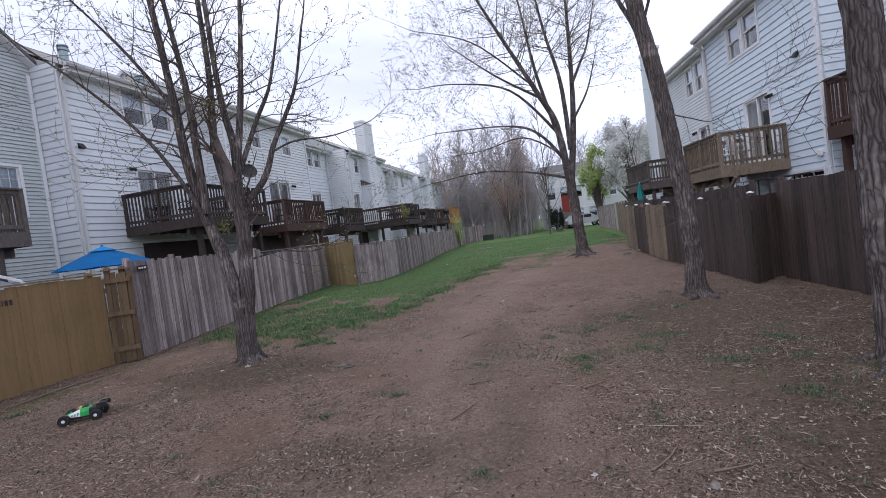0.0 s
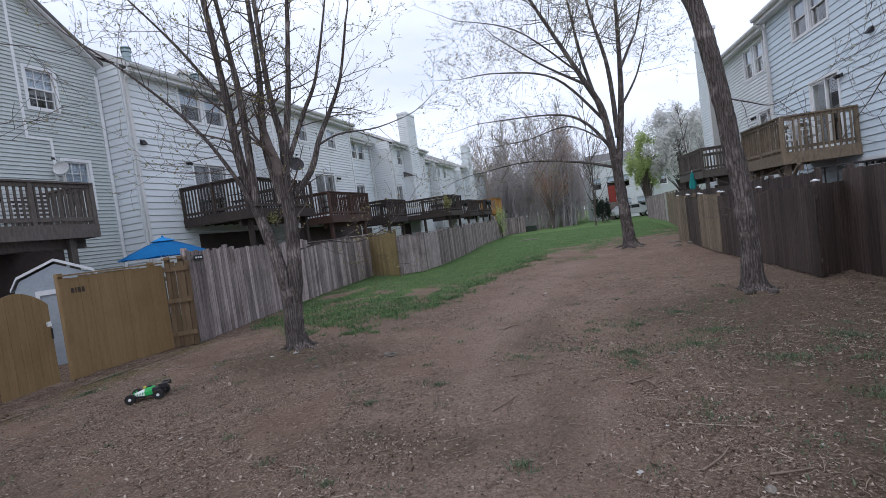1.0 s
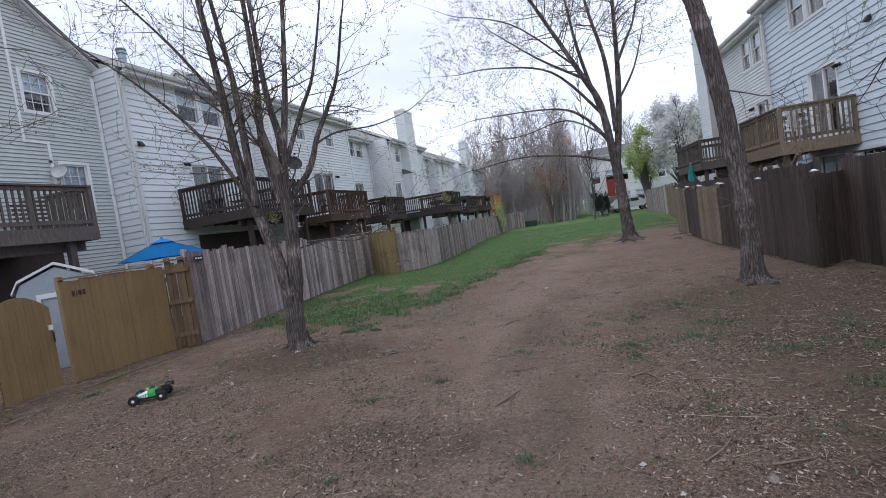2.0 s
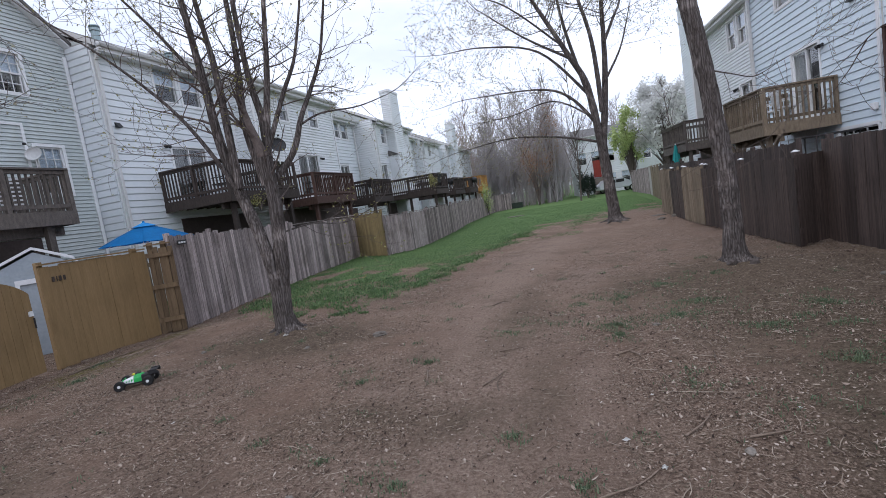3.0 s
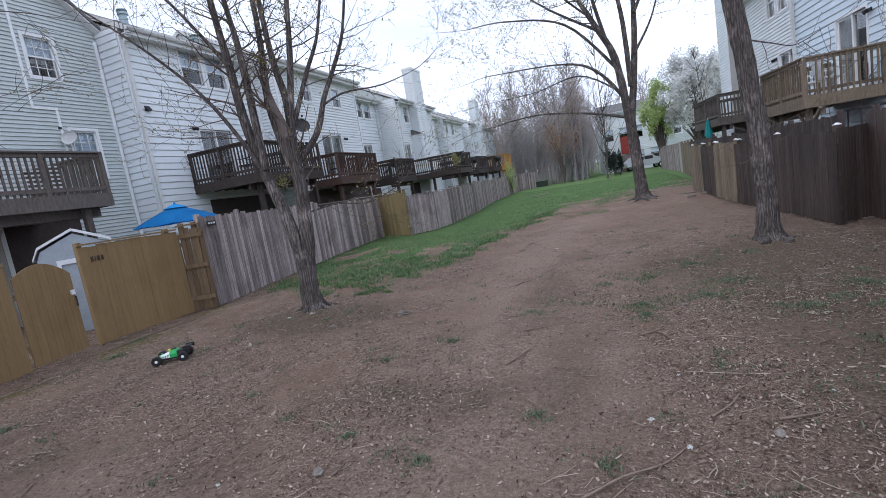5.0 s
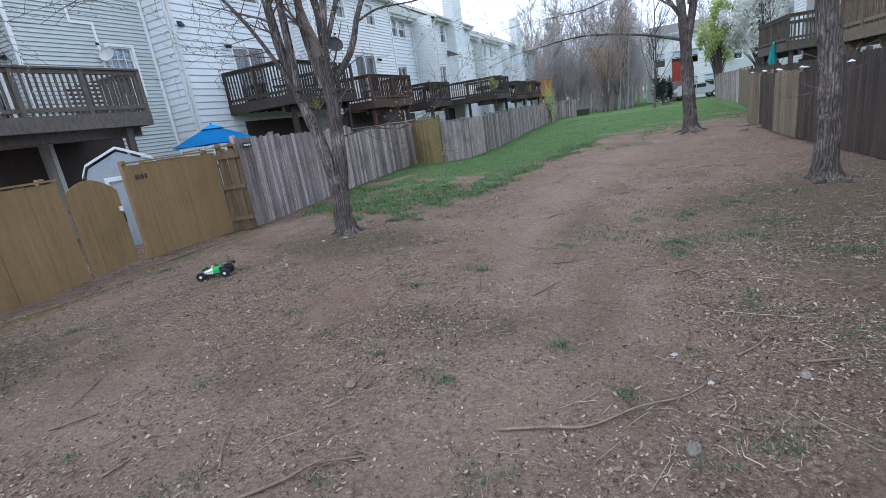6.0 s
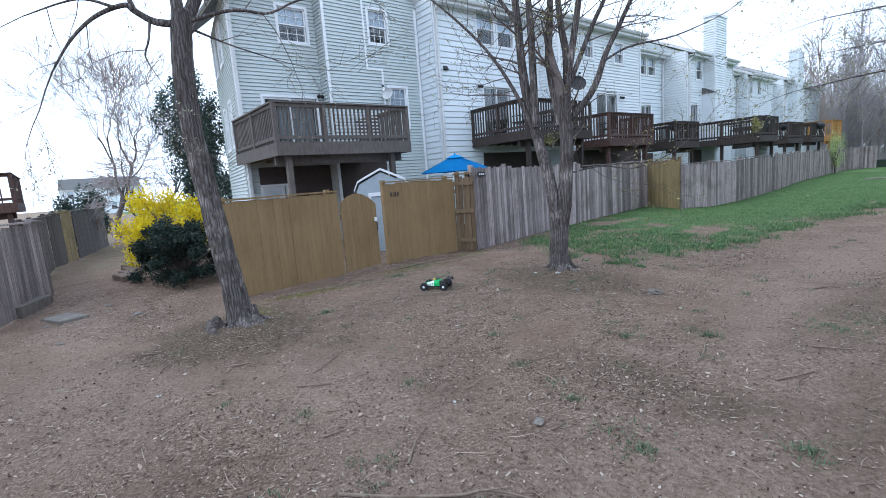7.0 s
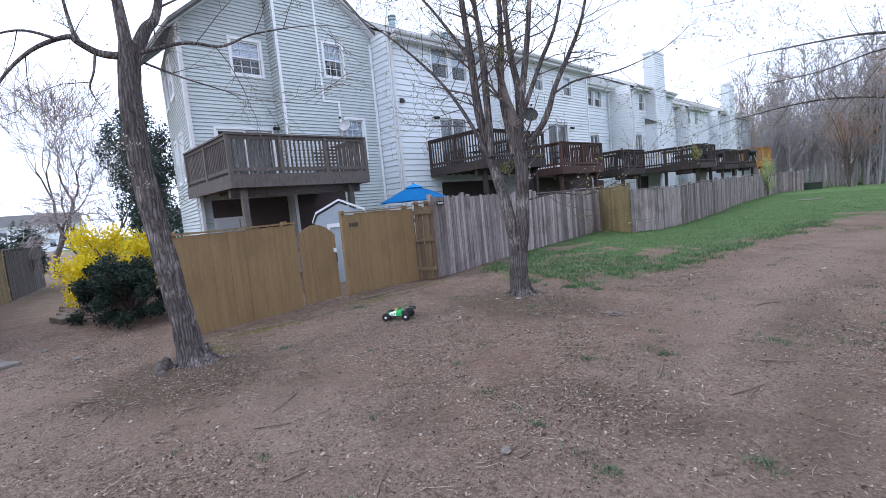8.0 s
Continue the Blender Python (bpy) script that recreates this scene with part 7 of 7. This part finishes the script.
for i in range(24):
    x, y = rnd_s.uniform(-7.5, 3.0), rnd_s.uniform(1.0, 11)
    a, ln = rnd_s.uniform(0, 6.28), rnd_s.uniform(0.12, 0.45)
    stick(((x, y, 0), (x + math.cos(a) * ln * 0.5 + rnd_s.uniform(-0.03, 0.03), y + math.sin(a) * ln * 0.5, 0.012), (x + math.cos(a) * ln, y + math.sin(a) * ln, 0)), rnd_s.uniform(0.003, 0.008), "short dry twig on the earth", 100 + i, i % 3 == 0)


# the model buggy
def buggy():
    b = thing("model_car", pose(-5.87, 4.4, ground_height(-5.87, 4.4) + 0.005, 0, 0, 214) @ Matrix.Diagonal((0.95, 0.95, 0.95, 1)), "green and white radio-controlled buggy with knobbly tyres", "toy car")
    part("chassis", soft_box(-0.19, 0.2, -0.055, 0.055, 0.035, 0.06, 0.01), BLACK, b)
    body = bmesh.new()
    secs = ((0.22, 0.02, 0.075, 0.085), (0.12, 0.045, 0.065, 0.11), (0.04, 0.06, 0.06, 0.135), (-0.03, 0.065, 0.06, 0.16), (-0.09, 0.05, 0.062, 0.15), (-0.12, 0.03, 0.065, 0.12))
    rings = [[body.verts.new(c) for c in ((x, -w, lo), (x, w, lo), (x, w * 0.95, (lo + hi) / 2), (x, w * 0.55, hi), (x, -w * 0.55, hi), (x, -w * 0.95, (lo + hi) / 2))] for x, w, lo, hi in secs]
    for a, c in zip(rings, rings[1:]):
        for i in range(6):
            body.faces.new((a[i], a[(i + 1) % 6], c[(i + 1) % 6], c[i]))
    body.faces.new(rings[0][::-1])
    body.faces.new(rings[-1])
    bd = part("body", body, WHITE, b, "white plastic body shell")
    tail = bmesh.new()
    back = ((0.02, 0.064, 0.06, 0.146), (-0.03, 0.068, 0.059, 0.164), (-0.09, 0.054, 0.061, 0.154), (-0.125, 0.033, 0.064, 0.124))
    loops = [[tail.verts.new(c) for c in ((x, -w, lo), (x, w, lo), (x, w * 0.95, (lo + hi) / 2), (x, w * 0.55, hi), (x, -w * 0.55, hi), (x, -w * 0.95, (lo + hi) / 2))] for x, w, lo, hi in back]
    for a, c in zip(loops, loops[1:]):
        for i in range(6):
            tail.faces.new((a[i], a[(i + 1) % 6], c[(i + 1) % 6], c[i]))
    tail.faces.new(loops[0][::-1])
    tail.faces.new(loops[-1])
    part("tail_shell", tail, GREEN_PAINT, bd, "bright green rear of the body shell")
    for i in range(4):
        for s in (-1, 1):
            part("stripe", box(0.0 + 0.033 * i, 0.02 + 0.033 * i, min(s * (0.055 - 0.005 * i), s * (0.064 - 0.006 * i)), max(s * (0.055 - 0.005 * i), s * (0.064 - 0.006 * i)), 0.068, 0.115 - 0.008 * i), GREEN_PAINT, bd, "bright green flame stripe")
    part("cockpit", soft_box(-0.06, 0.0, -0.035, 0.035, 0.155, 0.172, 0.006), BLACK, b)
    part("number_disc", add_lathe(bmesh.new(), [(0.022, 0.162), (0.022, 0.178), (0.012, 0.182)], 12, Matrix.Translation((0.025, 0, -0.01))), YELLOW_PAINT, b, "yellow round knob")
    part("rear_cover", soft_box(-0.20, -0.075, -0.068, 0.068, 0.06, 0.145, 0.015), BLACK, b)
    part("motor", soft_box(-0.20, -0.12, -0.06, 0.06, 0.05, 0.115, 0.012), BLACK, b)
    w = part("wing", soft_box(-0.27, -0.17, -0.09, 0.09, 0.165, 0.173, 0.003), BLACK, b)
    for s in (-0.09, 0.088):
        part("end_plate", box(-0.28, -0.17, s, s + 0.003, 0.135, 0.185), BLACK, w)
    for s in (-0.03, 0.03):
        part("wing_stay", rod((-0.15, s, 0.1), (-0.21, s, 0.166), 0.004, sides=5), METAL, b)
    tyre = [(0.034, -0.032), (0.055, -0.034), (0.064, -0.024), (0.066, 0.0), (0.064, 0.024), (0.055, 0.034), (0.034, 0.032)]
    for x in (0.17, -0.17):
        for s in (-1, 1):
            m = Matrix.Translation((x, s * 0.135, 0.062)) @ pose(0, 0, 0, 90, 0, 0)
            t = part("wheel", add_lathe(bmesh.new(), [(0.008, -0.03), (0.036, -0.028), (0.036, 0.028), (0.008, 0.03)], 14, m), BLACK, b)
            bm = bmesh.new()
            ring = []
            for r, z in tyre:
                ring.append([bm.verts.new(m @ Vector((r * math.cos(2 * math.pi * i / 20) * (1 + 0.04 * (i % 2) * (r > 0.06)), r * math.sin(2 * math.pi * i / 20) * (1 + 0.04 * (i % 2) * (r > 0.06)), z))) for i in range(20)])
            ring.append(ring[0])
            for a, c in zip(ring, ring[1:]):
                for i in range(20):
                    bm.faces.new((a[i], a[(i + 1) % 20], c[(i + 1) % 20], c[i]))
            part("tyre", bm, RUBBER, t)
            part("hub", add_lathe(bmesh.new(), [(0.016, -0.034), (0.02, -0.031), (0.02, 0.031), (0.016, 0.034)], 10, m), WHITE, t, "white wheel hub")
            part("suspension_arm", rod((x, s * 0.04, 0.055), (x, s * 0.11, 0.06), 0.007, sides=6), BLACK, b)
            part("shock", rod((x * 0.86, s * 0.035, 0.12), (x, s * 0.09, 0.06), 0.009, sides=8), GREEN_PAINT if x > 0 else METAL, b)


buggy()


# houses, car and clutter at the far end
def plain_house(x, y, turn, w, d, high, mat, label, storeys=2, roof_rise=2.2):
    h = thing("house", pose(x, y, 0, 0, 0, turn), label, "house", "distant houses")
    holes = [(w * (i + 0.5) / 4 - 0.5, w * (i + 0.5) / 4 + 0.5, 0.9 + 2.8 * s, 2.3 + 2.8 * s) for i in range(4) for s in range(storeys)]
    shell(h, 0, 0, w, high, -d, holes, wall_mat=mat)
    for q in holes:
        window(h, 0, *q, 1, 1, 0.4)
    slope_roof(h, 0, 0, w, high, -d, roof_rise)
    siding(h, 0.002, 0, w, 0, high - 0.1, 0.22, mat, holes, single=False)


plain_house(-1.1, 60, -84, 6.4, 8, 7.0, SIDING, "white house beyond the lawn with a red door", roof_rise=1.2)
plain_house(7.0, 72, -80, 11, 9, 5.8, SIDING_GRAY, "pale grey house beyond the lawn's end")
plain_house(14.5, 70, -85, 9, 8, 5.5, SIDING_WARM, "cream house behind the blossoming trees")
plain_house(-122, -1, -2, 14, 9, 5.5, SIDING, "white house far beyond the side path")
plain_house(-137, 26, -2, 14, 9, 5.5, SIDING_GRAY, "pale house far beyond the side path")


def parked_car(x, y, turn, label):
    c = thing("parked_car", pose(x, y, 0, 0, 0, turn), label, "car")
    bm = bmesh.new()
    prof = ((-2.2, 0.45), (-2.2, 0.95), (-1.9, 1.05), (-1.5, 1.5), (0.5, 1.55), (1.1, 1.1), (2.0, 0.95), (2.25, 0.75), (2.25, 0.45))
    a = [bm.verts.new((px, -0.88, pz)) for px, pz in prof]
    b = [bm.verts.new((px, 0.88, pz)) for px, pz in prof]
    bm.faces.new(a)
    bm.faces.new(b[::-1])
    for i in range(len(prof)):
        bm.faces.new((a[i], b[i], b[(i + 1) % len(prof)], a[(i + 1) % len(prof)]))
    bmesh.ops.bevel(bm, geom=list(bm.edges), offset=0.08, segments=2, affect="EDGES", profile=0.6)
    body = part("body", bm, CAR_PAINT, c)
    for s in (-0.9, 0.885):
        part("side_window", boxes((-1.35, -0.4, s, s + 0.015, 1.08, 1.42), (-0.32, 0.55, s, s + 0.015, 1.08, 1.42)), BLACK, body)
    for px in (-1.4, 1.4):
        for s in (-0.8, 0.8):
            m = Matrix.Translation((px, s, 0.33)) @ pose(0, 0, 0, 90, 0, 0)
            wh = part("wheel", add_lathe(bmesh.new(), [(0.2, -0.11), (0.33, -0.1), (0.33, 0.1), (0.2, 0.11)], 18, m), RUBBER, c)
            part("rim", add_lathe(bmesh.new(), [(0.03, -0.12), (0.2, -0.115), (0.2, 0.115), (0.03, 0.12)], 14, m), METAL, wh)
    for s in (-0.6, 0.6):
        part("headlight", soft_box(2.2, 2.3, s - 0.15, s + 0.15, 0.72, 0.86, 0.02), WHITE, c)


parked_car(3.1, 57.0, 15, "silver car parked beyond the lawn")
t = thing("utility_box", pose(-7.6, 52.0, 0), "dark green utility box at the lawn's end", "utility box")
part("cabinet", soft_box(-0.6, 0.6, -0.4, 0.4, 0, 0.55, 0.03), EVERGREEN_BOX := material("dark_green_paint", (0.02, 0.035, 0.025), (0.035, 0.05, 0.035), 4, 0.5, 0.05), t)
part("lid", soft_box(-0.64, 0.64, -0.44, 0.44, 0.55, 0.6, 0.02), EVERGREEN_BOX, t)
stair = thing("front_steps", pose(1.3, 59.4, 0, 0, 0, 6), "grey front steps under a red door", "steps")
for i in range(8):
    part("tread", soft_box(-0.7, 0.7, -1.6 + 0.26 * i, -1.3 + 0.26 * i, 0.0, 0.24 * (i + 1), 0.01), STONE, stair)
for s in (-0.72, 0.7):
    part("handrail", rod((s, -1.5, 1.1), (s, 0.4, 2.85), 0.025, sides=6), BLACK, stair)
door = part("front_door", boxes((-0.42, 0.42, 0.3, 0.36, 2.0, 4.0)), RED, None, "dark red front door above grey steps")
door.matrix_world = pose(1.3, 59.4, 0, 0, 0, 6)
tagged(door, category="door", kind="structure")


# grass, weeds and fallen leaves
def blades(name, spots, high, wide, mat, label, seed):
    """Grass blades: two bent quads each."""
    gen = np.random.default_rng(seed)
    p = np.array(spots)
    n = len(p)
    a = gen.uniform(0, 6.283, n)
    side = np.stack([np.cos(a), np.sin(a), 0 * a], 1)
    lean = np.stack([-np.sin(a), np.cos(a), 0 * a], 1) * gen.normal(0, 0.45, (n, 1))
    h = (high * gen.uniform(0.45, 1.3, n))[:, None]
    w = (wide * gen.uniform(0.6, 1.3, n))[:, None]
    up = np.array([0, 0, 1.0])
    v = np.stack([p - side * w, p + side * w, p + side * w * 0.8 + (up * 0.6 + lean * 0.4) * h, p - side * w * 0.8 + (up * 0.6 + lean * 0.4) * h, p + side * w * 0.12 + (up * 0.95 + lean * 1.2) * h, p - side * w * 0.12 + (up * 0.95 + lean * 1.2) * h], 1).reshape(-1, 3)
    b = 6 * np.arange(n)[:, None]
    q = np.concatenate([b + [0, 1, 2, 3], b + [3, 2, 4, 5]])
    ob = new(name, quads_mesh(name, v, q, mat))
    return tagged(ob, label, "grass", kind="stuff")


rnd_g = random.Random(31)
lawn_spots, clover_spots = [], []
while len(lawn_spots) < 100000:
    y = 7.4 + 36 * rnd_g.random() ** 1.9
    x = rnd_g.uniform(-9.6, 3.6)
    at = lawn_at(x, y)
    open_ = max(0.25, 1.0 - 0.75 * at)
    g = at + open_ * (1.1 * noise.noise((x * 0.8, y * 0.8, 1.5)) + 0.9 * noise.noise((x * 2.6, y * 2.6, 4.5)))
    if at > 0.03 and g * min(1.0, at * 5) > 0.42 + 0.3 * rnd_g.random():
        lawn_spots.append((x, y, ground_height(x, y) - 0.005))
        if y < 16 and rnd_g.random() < 0.35:
            clover_spots.append((x, y, ground_height(x, y) + rnd_g.uniform(0.005, 0.045)))
blades("lawn_grass", lawn_spots, 0.042, 0.006, GRASS, "uneven green spring grass of the lawn", 3)

tufts, broad = [], []
for i in range(150):
    x = rnd_g.uniform(-8.6, -2.4)
    line = float(np.interp(x, EDGE_X, EDGE_Y))
    cx, cy = x, line + rnd_g.uniform(-1.1, 2.4)
    size = rnd_g.uniform(0.06, 0.2)
    if cx < -8.0 - (cy - 8) * 0.15:
        continue
    for k in range(int(500 * size)):
        x, y = cx + rnd_g.gauss(0, size), cy + rnd_g.gauss(0, size)
        tufts.append((x, y, ground_height(x, y) - 0.004))
        if k % 2:
            broad.append((x, y, ground_height(x, y) + rnd_g.uniform(0.01, 0.06)))
blades("lawn_tufts", tufts, 0.075, 0.007, GRASS, "ragged taller grass tufts at the lawn's edge", 12)
tagged(new("broad_leaves", leaf_cards(broad, rnd_g, 0.05, GRASS, "broad_leaves", 1, 0.02, 0.6)), "broad green weed leaves at the lawn's edge", "weeds", kind="stuff")

weed_spots = []
for wx, wy, r in WEEDS:
    for i in range(int((1100 * r + 30) * min(1.0, wy / 5.5))):
        a, d = rnd_g.uniform(0, 6.28), r * abs(rnd_g.gauss(0, 0.6))
        x, y = wx + math.cos(a) * d, wy + math.sin(a) * d
        if noise.noise((x * 3.5, y * 3.5, 2.0)) > -0.05:
            weed_spots.append((x, y, ground_height(x, y) - 0.003))
for i in range(150):
    wx, wy = rnd_g.uniform(-6.5, 3.5), rnd_g.uniform(0.6, 12)
    for k in range(rnd_g.randrange(8, 40)):
        x, y = wx + rnd_g.gauss(0, 0.055), wy + rnd_g.gauss(0, 0.055)
        weed_spots.append((x, y, ground_height(x, y) - 0.003))
blades("weed_tufts", weed_spots, 0.034, 0.0044, WEED, "sparse grey-green weed tufts on bare earth", 4)
for x, y, z in weed_spots[::3]:
    clover_spots.append((x, y, z + rnd_g.uniform(0.004, 0.022)))
ob = new("clover", leaf_cards(clover_spots, rnd_g, 0.02, WEED, "clover", 2, 0.014, 0.75))
tagged(ob, "low blue-green clover leaves among the grass", "weeds", kind="stuff")


def scatter(count, box_, seed, bias, lift=0.006):
    """Places strewn over the earth, thicker where the bias says."""
    rnd = random.Random(seed)
    pts = []
    while len(pts) < count:
        y = rnd.triangular(box_[2], box_[3], 3.0)
        x = rnd.uniform(box_[0], box_[1])
        if rnd.random() < bias(x, y):
            pts.append((x, y, ground_height(x, y) + lift))
    return np.array(pts)


def fallen_leaves(name, p, size, mat, label, seed, thick=1.0):
    """Curled, ragged six-cornered leaf crumbs."""
    gen = np.random.default_rng(seed)
    n = len(p)
    a = gen.uniform(0, 6.283, n)
    t = gen.normal(0, 0.3, (n, 2))
    u = np.stack([np.cos(a), np.sin(a), t[:, 0]], 1)
    v = np.stack([-np.sin(a), np.cos(a), t[:, 1]], 1)
    s = (size * np.exp(gen.normal(0, 0.36, n)))[:, None]
    w = gen.uniform(0.3, 0.8, (n, 1)) * thick
    up = np.array([0, 0, 1.0]) * s
    ring = []
    for f, g in ((-1.0, 0.0), (-0.35, -0.8), (0.45, -0.7), (1.0, 0.1), (0.4, 0.75), (-0.45, 0.65)):
        k = gen.uniform(0.55, 1.25, (n, 1))
        ring.append(p + u * s * f * k + v * s * w * g * k + up * gen.uniform(0.0, 0.5, (n, 1)) * abs(f))
    verts = np.stack(ring, 1).reshape(-1, 3)
    b = 6 * np.arange(n)[:, None]
    ob = new(name, quads_mesh(name, verts, np.concatenate([b + [0, 1, 4, 5], b + [1, 2, 3, 4]]), mat))
    return tagged(ob, label, "leaf litter", kind="stuff")


def strewn_twigs(name, p, size, mat, label, seed):
    """Thin bent twigs, three-sided, lying on the earth."""
    gen = np.random.default_rng(seed)
    n = len(p)
    a = gen.uniform(0, 6.283, n)
    ln = (size * np.exp(gen.normal(0, 0.6, n)))[:, None]
    r = gen.uniform(0.0014, 0.0038, (n, 1))
    u = np.stack([np.cos(a), np.sin(a), gen.normal(0, 0.04, n)], 1)
    v = np.stack([-np.sin(a), np.cos(a), 0 * a], 1)
    bend = gen.normal(0, 0.14, (n, 1)) * ln
    ring = []
    for f, k in ((-0.5, 0.8), (0.05, 1.0), (0.5, 0.5)):
        c = p + u * ln * f + v * bend * (1 - abs(f) * 2) + np.array([0, 0, 0.004])
        for j in range(3):
            q = 2.094 * j
            ring.append(c + (v * math.cos(q) + np.array([0, 0, math.sin(q)])) * r * k)
    verts = np.stack(ring, 1).reshape(-1, 3)
    b = 9 * np.arange(n)[:, None]
    quads = np.concatenate([b + [i * 3 + j, i * 3 + (j + 1) % 3, i * 3 + 3 + (j + 1) % 3, i * 3 + 3 + j] for i in range(2) for j in range(3)])
    ob = new(name, quads_mesh(name, verts, quads, mat))
    return tagged(ob, label, "twigs", kind="stuff")


CHIPS = island_leaf("dry_chips", (0.05, 0.032, 0.024), (0.36, 0.29, 0.225), 0.9, 0.0, ((0.5, (0.16, 0.112, 0.08)), (0.95, (0.26, 0.2, 0.15))))
PALE_TWIG = island_leaf("pale_dry_twigs", (0.10, 0.075, 0.055), (0.46, 0.385, 0.31), 0.9, 0.0, ((0.55, (0.25, 0.19, 0.145)),))
PLOT = (-11.5, 4.5, -5.0, 17.0)
fallen_leaves("leaf_litter", scatter(200000, PLOT, 6, litter_bias), 0.009, LITTER, "dry brown leaf crumbs strewn over the earth", 6)
fallen_leaves("curled_leaves", scatter(1500, PLOT, 8, litter_bias, 0.008), 0.014, CHIPS, "curled dead leaves lying on the earth", 8, 0.8)
fallen_leaves("bark_chips", scatter(26000, PLOT, 7, litter_bias), 0.011, CHIPS, "dry bark chips and stalks on the earth", 7, 0.35)
strewn_twigs("strewn_twigs", scatter(15000, PLOT, 9, litter_bias), 0.07, PALE_TWIG, "thin dry twigs strewn over the earth", 9)
